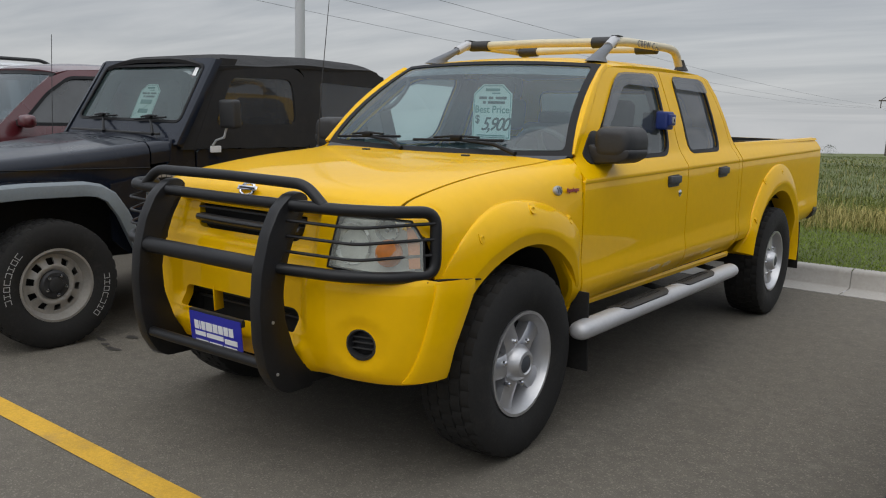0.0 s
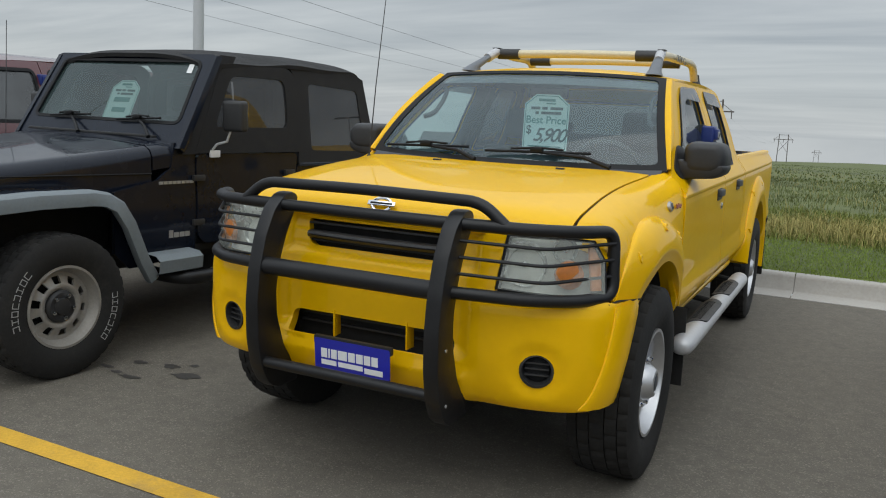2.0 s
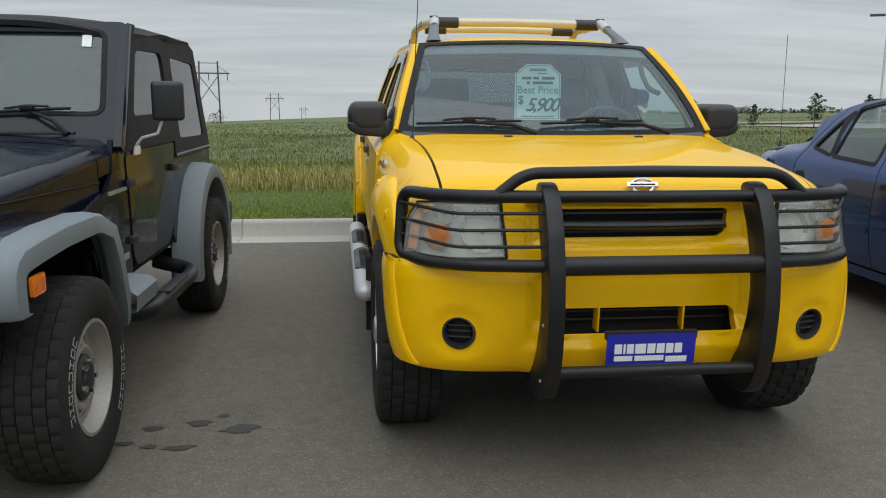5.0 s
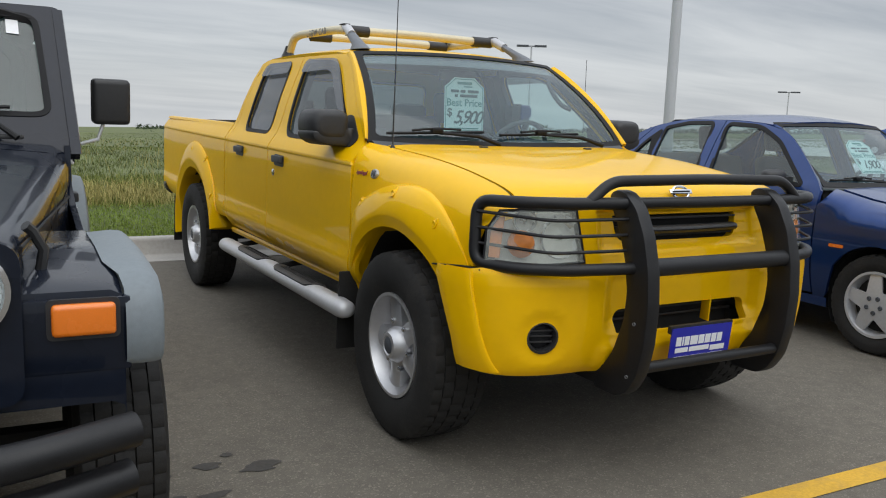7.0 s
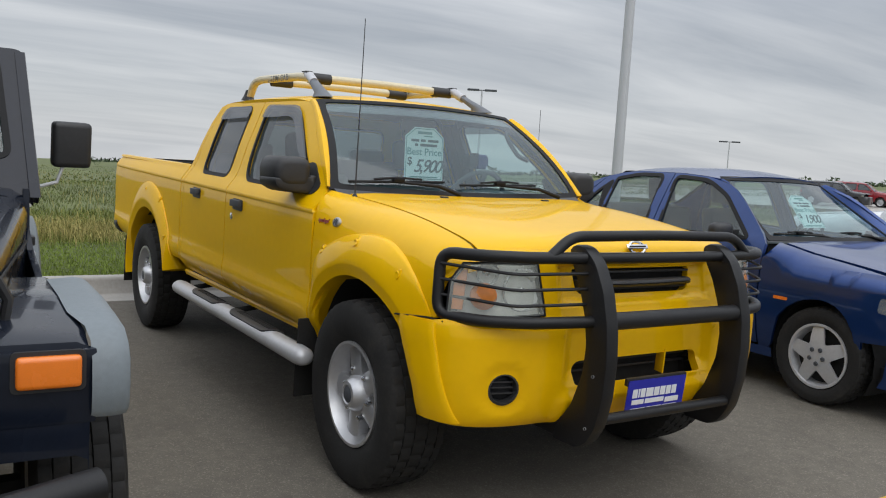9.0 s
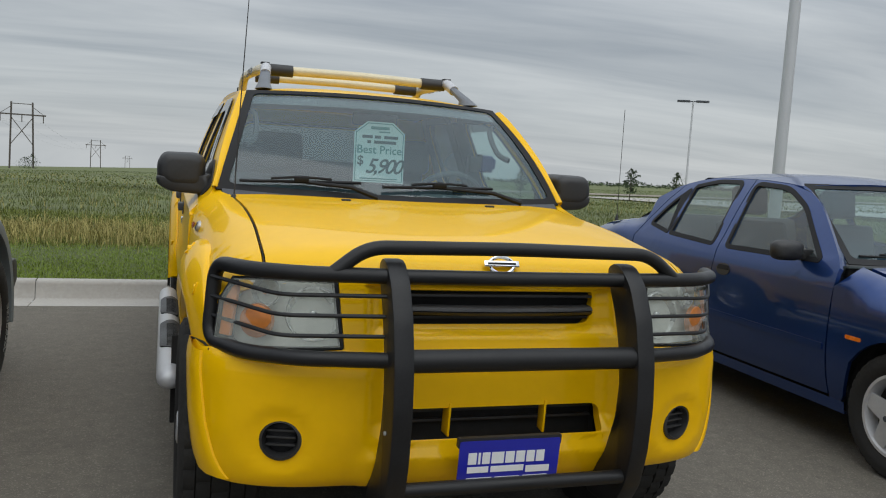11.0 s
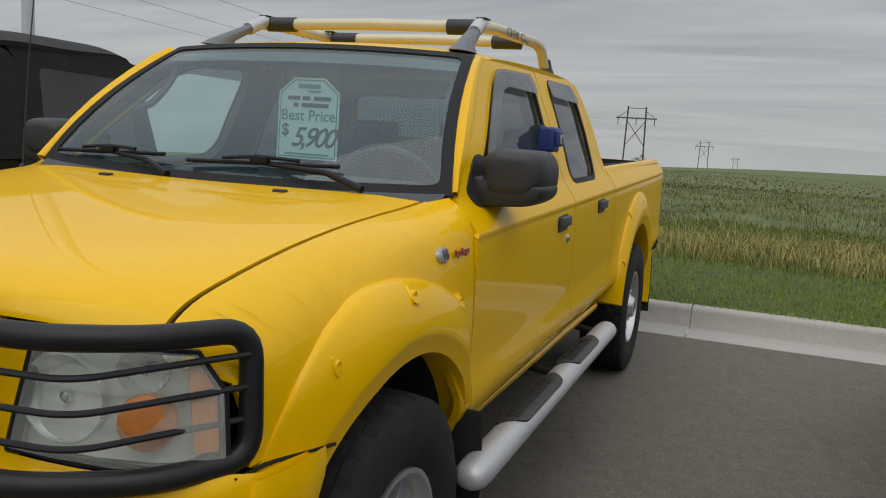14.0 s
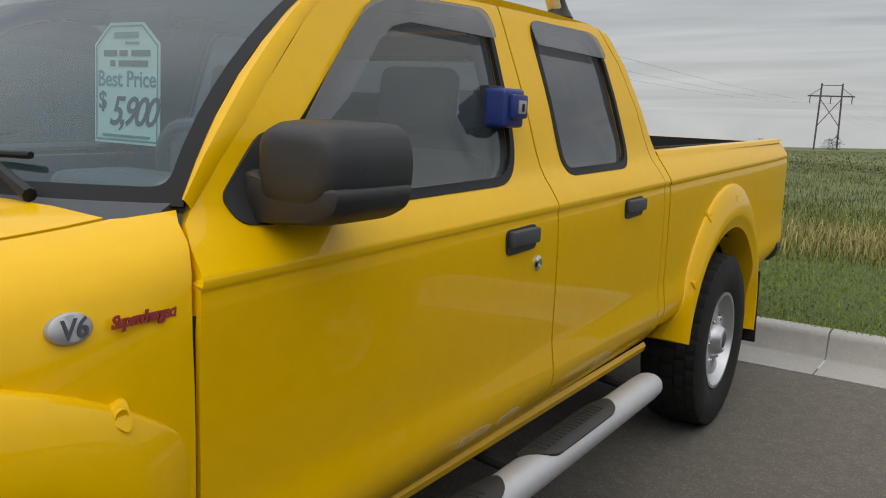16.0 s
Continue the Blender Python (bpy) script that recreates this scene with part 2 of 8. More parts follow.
DEVICEBLUE = mat("blue_plastic", (0.012, 0.028, 0.16), 0.42, vary=0.1, big=12, coat=0.15)
REDSCRIPT = mat("red_emblem", (0.26, 0.020, 0.014), 0.4, vary=0.1)
SCRIPTGREY = mat("badge_grey", (0.42, 0.42, 0.42), 0.4, metal=0.5, vary=0.05)
PAINTCHIP = mat("worn_primer_patch", (0.66, 0.45, 0.16), 0.85, vary=0.2, big=25, fine=120)
OFFROADBLACK = mat("black_car_paint", (0.0085, 0.0115, 0.020), 0.30, coat=0.50, spec=0.08, vary=0.15, big=2, fine=30, dirt=0.03)
FLAREGREY = mat("faded_grey_plastic", (0.17, 0.195, 0.21), 0.6, vary=0.1, big=5, fine=70, bump=0.1, bump_scale=350)
CANVAS = mat("black_canvas", (0.013, 0.0125, 0.013), 0.85, vary=0.3, big=6, fine=250, bump=0.4, bump_scale=600, dirt=0.08)
STEELWHEEL = mat("worn_steel_wheel", (0.33, 0.31, 0.28), 0.5, metal=0.35, vary=0.12, big=12, fine=90, dirt=0.45)
LETTER = mat("tyre_outline_white", (0.35, 0.35, 0.34), 0.8, vary=0.2, big=30)
NAVY = mat("blue_car_paint", (0.0095, 0.040, 0.165), 0.40, metal=0.70, coat=0.8, spec=0.3, vary=0.06, big=2, fine=30)
MAROON = mat("maroon_car_paint", (0.085, 0.010, 0.014), 0.32, coat=0.85, vary=0.06, big=2)
WHITE = mat("white_car_paint", (0.74, 0.75, 0.76), 0.32, coat=0.8, vary=0.04, big=2)
REDPAINT = mat("red_car_paint", (0.26, 0.012, 0.018), 0.32, coat=0.8, vary=0.05)
VANBLACK = mat("dark_grey_car_paint", (0.012, 0.012, 0.014), 0.3, coat=0.8, vary=0.05)
POLE = mat("galvanised_pole", (0.52, 0.53, 0.54), 0.5, metal=0.25, vary=0.06, big=2)
DIRT = mat("bare_earth_road", (0.24, 0.21, 0.165), 0.95, vary=0.2, big=0.1, fine=2)
PYLON = mat("weathered_timber_pylon", (0.10, 0.085, 0.075), 0.85, vary=0.2, big=2)
WIRE = mat("power_wire", (0.16, 0.165, 0.18), 0.6)
SIGNRED = mat("sign_red", (0.28, 0.012, 0.015), 0.5)
# Soil colour is darkened, like ground in shade between the blades.
LAWN = mat("mown_lawn_soil", (0.060, 0.076, 0.016), 0.95, vary=0.26, big=0.9, fine=45, bump=0.6, bump_scale=60)
BLADE = mat("lawn_blade", (0.185, 0.250, 0.044), 0.8, vary=0.25, big=0.8, fine=9, random_tone=0.22, island=True, spec=0.2)
STRAW = mat("dry_straw_grass", (0.33, 0.285, 0.105), 0.85, vary=0.18, big=0.5, fine=6, random_tone=0.2, island=True, spec=0.15)
TALL = mat("tall_green_grass", (0.150, 0.172, 0.040), 0.9, vary=0.34, big=0.45, fine=4, random_tone=0.13, island=True, spec=0.15)
WEED = mat("grey_green_weed", (0.122, 0.142, 0.050), 0.95, vary=0.55, big=0.16, fine=0.6, random_tone=0.10, island=True, spec=0.1)
FIELD = mat("field_ground", (0.098, 0.116, 0.034), 0.95, vary=0.5, big=0.07, fine=0.8, bump=0.5, bump_scale=3)
LEAF = mat("shrub_leaf", (0.035, 0.055, 0.020), 0.85, vary=0.3, big=1, random_tone=0.4, island=True)
BARK = mat("bark", (0.07, 0.055, 0.04), 0.9, vary=0.25)
SIDING = mat("pale_siding", (0.42, 0.43, 0.44), 0.8, vary=0.06)
ROOFING = mat("grey_shingles", (0.13, 0.12, 0.12), 0.9, vary=0.12)
# Window panes: haze paints the reflected sky as a diffuse veil.
GLASS = glass_mat("clear_glass", (0.72, 0.88, 0.88), haze=0.11, haze_color=(0.15, 0.28, 0.33))
SIDEGLASS = glass_mat("side_glass", (0.70, 0.80, 0.79), haze=0.07, haze_color=(0.40, 0.47, 0.47))
REARGLASS = glass_mat("privacy_rear_glass", (0.13, 0.15, 0.15), haze=0.16, haze_color=(0.3, 0.34, 0.34))
TINTED = glass_mat("tinted_glass", (0.10, 0.11, 0.12), haze=0.16, haze_color=(0.36, 0.38, 0.39))
DARKPANE = glass_mat("grey_windscreen", (0.55, 0.66, 0.64), haze=0.16, haze_color=(0.22, 0.32, 0.31))
VINYL = glass_mat("smoked_vinyl_window", (0.16, 0.16, 0.165), haze=0.10, haze_color=(0.35, 0.36, 0.38))
SMOKED = glass_mat("smoked_visor", (0.30, 0.31, 0.32), haze=0.25, haze_color=(0.28, 0.29, 0.30))
LENS = glass_mat("hazy_lamp_lens", (0.88, 0.90, 0.86), haze=0.28, haze_color=(0.66, 0.69, 0.62))
CLEARLENS = glass_mat("clear_lamp_lens", (0.92, 0.94, 0.93), haze=0.08)

# ---- shaping helpers ----


def thing(name, label, category, m=None, group="", kind=""):
    ob = new(name)
    ob.empty_display_size = 0.1
    ob.matrix_world = m or Matrix()
    return tagged(ob, label, category, group, kind)


def skin_normals(bm):
    """The normals of a sheet laid by panel(), corner by corner; nothing for other meshes."""
    nl, fl = bm.verts.layers.float_vector.get("lay"), bm.faces.layers.int.get("turned")
    if nl is None or fl is None:
        return None
    out = []
    for f in bm.faces:
        for c in f.loops:
            n = Vector(c.vert[nl])
            out.append(tuple(f.normal if f[fl] or n.length < 0.5 else n))
    bm.verts.layers.float_vector.remove(nl)
    bm.faces.layers.int.remove(bm.faces.layers.int.get("turned"))
    return out


PANES = ("clear_glass", "grey_windscreen", "side_glass", "privacy_rear_glass", "tinted_glass", "smoked_vinyl_window", "smoked_visor", "hazy_lamp_lens", "clear_lamp_lens")


def part(name, bm, material, parent, label="", sharp=38, kind=""):
    me = bpy.data.meshes.new(name)
    bm.normal_update()
    normals = skin_normals(bm)
    bm.to_mesh(me)
    bm.free()
    me.polygons.foreach_set("use_smooth", [True] * len(me.polygons))
    if normals:
        me.normals_split_custom_set(normals)
    else:
        me.set_sharp_from_angle(angle=radians(sharp))
    me.materials.append(material)
    ob = new(name, me)
    ob.parent = parent
    if material.name in PANES:
        ob.visible_shadow = False
    return tagged(ob, label, kind=kind)


def curve(t, *pts):
    """A smooth line through (t, value) pairs that doesn't overshoot."""
    xs, ys = [p[0] for p in pts], [p[1] for p in pts]
    if t <= xs[0]:
        return ys[0]
    if t >= xs[-1]:
        return ys[-1]
    d = [(ys[i + 1] - ys[i]) / (xs[i + 1] - xs[i]) for i in range(len(xs) - 1)]
    m = [d[0]] + [0 if d[i - 1] * d[i] <= 0 else 2 * d[i - 1] * d[i] / (d[i - 1] + d[i]) for i in range(1, len(d))] + [d[-1]]
    i = max(k for k in range(len(d)) if xs[k] <= t)
    h = xs[i + 1] - xs[i]
    s = (t - xs[i]) / h
    return ys[i] * (1 + 2 * s) * (1 - s) ** 2 + m[i] * h * s * (1 - s) ** 2 + ys[i + 1] * s * s * (3 - 2 * s) + m[i + 1] * h * s * s * (s - 1)


def clamp(v, a=0.0, b=1.0):
    return max(a, min(b, v))


def rounded(pts, r, n=5):
    """A closed outline with its corners rounded; r: one radius, or one for each corner."""
    out, k = [], len(pts)
    for i, p in enumerate(pts):
        a, b, c = Vector(pts[i - 1]), Vector(p), Vector(pts[(i + 1) % k])
        rad = r[i] if isinstance(r, (list, tuple)) else r
        ea, ec = (a - b), (c - b)
        d = min(rad, ea.length * 0.48, ec.length * 0.48)
        if d < 1e-4:
            out.append(tuple(b))
            continue
        pa, pc = b + ea.normalized() * d, b + ec.normalized() * d
        for j in range(n + 1):
            s = j / n
            out.append(tuple(pa * (1 - s) ** 2 + b * 2 * s * (1 - s) + pc * s * s))
    return out


def ring(cx, cy, rx, ry, n=28):
    return [(cx + rx * math.cos(2 * math.pi * i / n), cy + ry * math.sin(2 * math.pi * i / n)) for i in range(n)]


def grow(pts, d):
    """An outline moved outwards by d."""
    area = sum(pts[i - 1][0] * pts[i][1] - pts[i][0] * pts[i - 1][1] for i in range(len(pts)))
    sign = 1 if area > 0 else -1
    out = []
    for i in range(len(pts)):
        a, b, c = Vector(pts[i - 1]), Vector(pts[i]), Vector(pts[(i + 1) % len(pts)])
        t = (c - a)
        t = t.normalized() if t.length > 1e-9 else Vector((1, 0))
        out.append((b.x + sign * t.y * d, b.y - sign * t.x * d))
    return out


def panel(outline, holes, fn, step=0.06, thick=0.0, out=None, vstep=None, rows=()):
    """A sheet of the given outline and holes (in two coordinates), laid by fn on a curved surface, with its edges turned in by thick."""
    bm = bmesh.new()
    edges = []
    for loop in [outline, *holes]:
        clean = [p for i, p in enumerate(loop) if (Vector(p) - Vector(loop[i - 1])).length > 4e-4]
        vs = [bm.verts.new((p[0], p[1], 0)) for p in clean]
        edges += [bm.edges.new((vs[i - 1], vs[i])) for i in range(len(vs))]
    bmesh.ops.triangle_fill(bm, use_beauty=True, use_dissolve=False, edges=edges, normal=(0, 0, 1))
    for axis, st in ((0, step), (1, vstep or step)):
        lo, hi = min(p[axis] for p in outline), max(p[axis] for p in outline)
        cuts = [lo + (hi - lo) * k / max(1, round((hi - lo) / st)) for k in range(1, max(1, round((hi - lo) / st)))]
        cuts += list(rows) if axis else []
        for c in cuts:
            no = (1, 0, 0) if axis == 0 else (0, 1, 0)
            co = (c, 0, 0) if axis == 0 else (0, c, 0)
            bmesh.ops.bisect_plane(bm, geom=bm.verts[:] + bm.edges[:] + bm.faces[:], dist=1e-4, plane_co=co, plane_no=no)
    bmesh.ops.remove_doubles(bm, verts=bm.verts[:], dist=3e-4)
    nl, fl = bm.verts.layers.float_vector.new("lay"), bm.faces.layers.int.new("turned")
    for v in bm.verts:
        a, b = v.co.x, v.co.y
        h = 0.0015
        n = (Vector(fn(a + h, b)) - Vector(fn(a - h, b))).cross(Vector(fn(a, b + h)) - Vector(fn(a, b - h)))
        v[nl] = n.normalized() if n.length > 1e-9 else Vector((0, 0, 0))
        v.co = fn(a, b)
    bm.normal_update()
    if sum(v[nl].dot(v.normal) for v in bm.verts) < 0:
        for v in bm.verts:
            v[nl] = -v[nl]
    if out is not None:
        if sum(f.normal.dot(Vector(out)) * f.calc_area() for f in bm.faces) < 0:
            bmesh.ops.reverse_faces(bm, faces=bm.faces[:])
            bm.normal_update()
            for v in bm.verts:
                v[nl] = -v[nl]
    if thick:
        rim = [e for e in bm.edges if len(e.link_faces) == 1]
        normals = {v: v.normal.copy() for e in rim for v in e.verts}
        made = bmesh.ops.extrude_edge_only(bm, edges=rim)
        for g in made["geom"]:
            if isinstance(g, bmesh.types.BMFace):
                g[fl] = 1
        news = [g for g in made["geom"] if isinstance(g, bmesh.types.BMVert)]
        lookup = {tuple(round(c, 6) for c in v.co): n for v, n in normals.items()}
        for v in news:
            n = lookup.get(tuple(round(c, 6) for c in v.co))
            if n:
                v.co -= n * thick
    return bm


def loft(rows, closed=False, caps=False):
    """A skin over rows of points, all rows of one length; closed joins each row's end to its start."""
    bm = bmesh.new()
    grid = [[bm.verts.new(p) for p in row] for row in rows]
    n = len(grid[0])
    for a, b in zip(grid, grid[1:]):
        for i in range(n if closed else n - 1):
            j = (i + 1) % n
            quad = (a[i], a[j], b[j], b[i])
            if len({tuple(round(c, 6) for c in v.co) for v in quad}) > 2:
                bm.faces.new(quad)
    if caps:
        bm.faces.new(grid[0][::-1])
        bm.faces.new(grid[-1])
    bmesh.ops.remove_doubles(bm, verts=bm.verts[:], dist=1e-6)
    bmesh.ops.recalc_face_normals(bm, faces=bm.faces[:])
    return bm


def smooth_path(pts, radius, n=5):
    """A polyline with its inner corners rounded."""
    out = [Vector(pts[0])]
    for i in range(1, len(pts) - 1):
        a, b, c = Vector(pts[i - 1]), Vector(pts[i]), Vector(pts[i + 1])
        d = min(radius, (a - b).length * 0.48, (c - b).length * 0.48)
        pa, pc = b + (a - b).normalized() * d, b + (c - b).normalized() * d
        out += [pa * (1 - s) ** 2 + b * 2 * s * (1 - s) + pc * s * s for s in [j / n for j in range(n + 1)]]
    return out + [Vector(pts[-1])]


def tube(pts, r, segs=12, flat=1.0, caps=True):
    """A round bar along points; r: one radius or one for each point; flat squeezes it in height."""
    pts = [Vector(p) for p in pts]
    rows, side = [], None
    for i, p in enumerate(pts):
        t = (pts[min(i + 1, len(pts) - 1)] - pts[max(i - 1, 0)]).normalized()
        if side is None:
            side = t.cross(Vector((0, 0, 1)))
            if side.length < 0.05:
                side = t.cross(Vector((0, 1, 0)))
        side = (side - t * side.dot(t)).normalized()
        up = side.cross(t)
        rad = r[i] if isinstance(r, (list, tuple)) else r
        rows.append([p + side * (rad * math.cos(2 * math.pi * k / segs)) + up * (rad * flat * math.sin(2 * math.pi * k / segs)) for k in range(segs)])
    return loft(rows, closed=True, caps=caps)


def lathe(profile, segs=40, at=(0, 0, 0), axis="x"):
    """A turned body: profile of (radius, height along the axis)."""
    rows = []
    for r, h in profile:
        row = []
        for k in range(segs):
            a = 2 * math.pi * k / segs
            c, s = r * math.cos(a), r * math.sin(a)
            p = {"x": (h, c, s), "y": (c, h, s), "z": (c, s, h)}[axis]
            row.append(Vector(p) + Vector(at))
        rows.append(row)
    return loft(rows, closed=True)


def box(x0, x1, y0, y1, z0, z1, bevel=0.0, segs=2):
    bm = bmesh.new()
    bmesh.ops.create_cube(bm, size=1.0)
    for v in bm.verts:
        v.co = ((x0 + x1) / 2 + v.co.x * (x1 - x0), (y0 + y1) / 2 + v.co.y * (y1 - y0), (z0 + z1) / 2 + v.co.z * (z1 - z0))
    if bevel:
        bmesh.ops.bevel(bm, geom=bm.edges[:], offset=bevel, segments=segs, profile=0.6, affect="EDGES")
    return bm


def prism(outline, fn, depth, bevel=0.0):
    """A flat outline laid by fn(u, v, d), filled and given the depth d from 0 to depth."""
    bm = bmesh.new()
    lo = [bm.verts.new(fn(u, v, 0.0)) for u, v in outline]
    hi = [bm.verts.new(fn(u, v, depth)) for u, v in outline]
    n = len(lo)
    bm.faces.new(lo)
    bm.faces.new(hi[::-1])
    for i in range(n):
        bm.faces.new((lo[i], hi[i], hi[(i + 1) % n], lo[(i + 1) % n]))
    bmesh.ops.recalc_face_normals(bm, faces=bm.faces[:])
    if bevel:
        rim = [e for e in bm.edges if abs(e.calc_face_angle(0)) > 1.0]
        bmesh.ops.bevel(bm, geom=rim, offset=bevel, segments=2, profile=0.6, affect="EDGES")
    return bm


def joined(*bms):
    """Several meshes as one."""
    out = bmesh.new()
    for b in bms:
        tmp = bpy.data.meshes.new("tmp")
        b.to_mesh(tmp)
        b.free()
        out.from_mesh(tmp)
        bpy.data.meshes.remove(tmp)
    return out


def moved(bm, m):
    bmesh.ops.transform(bm, matrix=m, verts=bm.verts[:])
    nl = bm.verts.layers.float_vector.get("lay")
    if nl:
        turn = m.to_3x3()
        for v in bm.verts:
            v[nl] = (turn @ v[nl]).normalized()
    if m.determinant() < 0:
        bmesh.ops.reverse_faces(bm, faces=bm.faces[:])
    return bm


def lettering(words, size, m, depth=0.001, shear=0.0, spacing=1.0, bold=0.0):
    """Words in the built-in font as a mesh, centred, in the plane of m."""
    cu = bpy.data.curves.new("lettering", "FONT")
    cu.body, cu.size, cu.extrude, cu.shear, cu.space_character, cu.offset = words, size, depth, shear, spacing, bold
    cu.align_x, cu.align_y, cu.resolution_u = "CENTER", "CENTER", 3
    ob = bpy.data.objects.new("lettering", cu)
    me = bpy.data.meshes.new_from_object(ob)
    bm = bmesh.new()
    bm.from_mesh(me)
    bpy.data.objects.remove(ob)
    bpy.data.meshes.remove(me)
    bpy.data.curves.remove(cu)
    return moved(bm, m)


def tyre(radius, width, rim, segs=88, blocks=True, seed=3):
    """A tyre on the x axis with grooved, blocky tread and a raised shoulder."""
    rng = random.Random(seed)
    half = width / 2
    side = [(rim, -half * 0.78), (rim + 0.012, -half * 0.86), (rim + (radius - rim) * 0.35, -half * 0.985), (rim + (radius - rim) * 0.55, -half * 1.0), (rim + (radius - rim) * 0.8, -half * 0.96), (radius - 0.018, -half * 0.90)]
    tread = [-0.86, -0.60, -0.56, -0.24, -0.20, 0.20, 0.24, 0.56, 0.60, 0.86]
    prof = [(r, h, 0) for r, h in side] + [(radius - 0.012 * abs(u) ** 3, half * u, 1 + i) for i, u in enumerate(tread)] + [(r, -h, 0) for r, h in side[::-1]]
    rows = []
    for r, h, k in prof:
        row = []
        for s in range(segs * 2):
            a = 2 * math.pi * s / (segs * 2)
            rr = r
            if k and blocks:
                col = (k - 1) // 2
                phase = (s + (3 if col % 2 else 0) + (1 if col == 2 else 0)) % 5
                if phase == 0:
                    rr -= 0.007
            row.append(Vector((h, rr * math.cos(a), rr * math.sin(a))))
        rows.append(row)
        if k and k % 2 == 0 and k < 10 and blocks:
            nxt = [Vector((v.x + 0.002, *(Vector((v.y, v.z)) * ((r - 0.009) / Vector((v.y, v.z)).length)))) for v in row]
            rows.append(nxt)
            rows.append([Vector((half * tread[k] - 0.002, *(Vector((v.y, v.z)) * ((r - 0.009) / Vector((v.y, v.z)).length)))) for v in row])
    return loft(rows, closed=True)

# ---- ground shape shared by the setting: the lot is level, the land beyond falls away ----


def land(x, y):
    sx = x - 8 if x > 8 else (x + 8 if x < -8 else 0)
    sy = max(0.0, y - 9)
    dip = 0.55 * clamp((x - 30) / 10) * clamp((60 - y) / 20) * clamp((y - 8) / 4)
    return (0.018 if x > 0 else 0.042) * sx - 0.0225 * sy - dip


class Body:
    """A car body's skin: half width, shoulder height and crown height along y. at(y, q): q below 0 goes down the side in metres, above 0 round the
    shoulder to the crown (0.72) and on to the other side (1.44)."""

    def __init__(self, width, shoulder, crown, power, lower, bow, tumble=lambda y: 0.0):
        self.tumble = tumble
        self.width, self.shoulder, self.crown, self.power, self.lower, self.bow = width, shoulder, crown, power, lower, bow

    def at(self, y, q, lift=0.0):
        w, zs, zc, n = self.width(y), self.shoulder(y), self.crown(y), self.power(y)
        if q > 1.44:
            p = self.at(y, 1.44 - q, lift)
            return Vector((-p.x, p.y, p.z))
        if q <= 0:
            x, z = w - self.lower(zs + q, y), zs + q
        else:
            a = radians(q / 0.008)
            c, s = math.cos(a), math.sin(a)
            r = ((abs(c) / w) ** n + (abs(s) / (zc - zs)) ** n) ** (-1 / n)
            x, z = r * c * (1 - self.tumble(y) / w * clamp(r * s / (zc - zs)) ** 1.5), zs + r * s
        x += lift if q <= 0.36 else 0
        z += lift if q > 0.36 else 0
        return Vector((x, y + self.bow(x, y), z))

    def q_of_x(self, y, x):
        """The q at which the skin's crown side lies x from the middle."""
        lo, hi = 0.0, 0.72
        for _ in range(40):
            mid = (lo + hi) / 2
            lo, hi = (mid, hi) if self.at(y, mid).x > abs(x) else (lo, mid)
        return (lo + hi) / 2


def mirrored(fn, s):
    return lambda u, v: (lambda p: Vector((s * p[0], p[1], p[2])))(fn(u, v))


def seat(parent, x, y, z, cloth, name="seat", wide=0.50, tall=0.58):
    base = box(x - wide / 2, x + wide / 2, y - 0.25, y + 0.25, z, z + 0.14, 0.05, 3)
    back = box(-wide / 2, wide / 2, -0.06, 0.06, 0, tall, 0.05, 3)
    moved(back, pose(x, y + 0.26, z + 0.08, -12))
    rest = box(-0.125, 0.125, -0.045, 0.045, 0, 0.19, 0.045, 3)
    moved(rest, pose(x, y + 0.26 + (tall + 0.10) * 0.208, z + 0.12 + tall * 0.98, -8))
    s = part(name, base, cloth, parent)
    part("backrest", back, cloth, s)
    part("headrest", rest, cloth, s)


def steering_wheel(parent, x, y, z, r=0.185, tilt=-62):
    m = pose(x, y, z, tilt)
    rim = tube([(r * math.cos(a), r * math.sin(a), 0) for a in [2 * math.pi * k / 28 for k in range(29)]], 0.014, 8, caps=False)
    hub = box(-0.07, 0.07, -0.05, 0.05, -0.03, 0.02, 0.02)
    spokes = joined(box(-r, r, -0.016, 0.016, -0.012, 0.004, 0.004), box(-0.018, 0.018, -r, 0, -0.012, 0.004, 0.004))
    w = part("steering_wheel", moved(rim, m), DASH, parent)
    part("hub", moved(joined(hub, spokes), m), DASH, w)


WIPER = mat("wiper_black", (0.006, 0.006, 0.0065), 0.5, spec=0.3, vary=0.2, big=9)


def wiper(parent, a, b, c, lift):
    """A wiper: arm from the pivot a to b, the blade centred at b along c."""
    a, b, c = Vector(a), Vector(b), Vector(c)
    w = part("wiper", tube([a, a.lerp(b, 0.35) + Vector((0, 0, lift)), b], [0.012, 0.009, 0.006], 8), WIPER, parent)
    d = (c - b)
    part("blade", joined(tube([b - d, b, c], 0.0065, 8), tube([b - d * 0.5 + Vector((0, -0.006, 0.012)), b + Vector((0, -0.01, 0.02)), b + d * 0.5 + Vector((0, -0.006, 0.012))], 0.006, 6), box(b.x - 0.03, b.x + 0.03, b.y - 0.02, b.y + 0.008, b.z, b.z + 0.022, 0.006)), WIPER, w)


def arc(cy, cz, front, rear, rise, stop=9.0):
    """An arch over a wheel by angle (degrees, 0 towards the tail): points (y, z), held in front of y = stop."""
    def at(a):
        c, si = math.cos(radians(a)), math.sin(radians(a))
        dy, dz = c * (front if c < 0 else rear), si * rise
        k = min(1.0, (stop - cy) / dy) if dy > 0 else 1.0
        return cy + dy * k, cz + dz * (k if dz > 0 else 1.0)
    return at


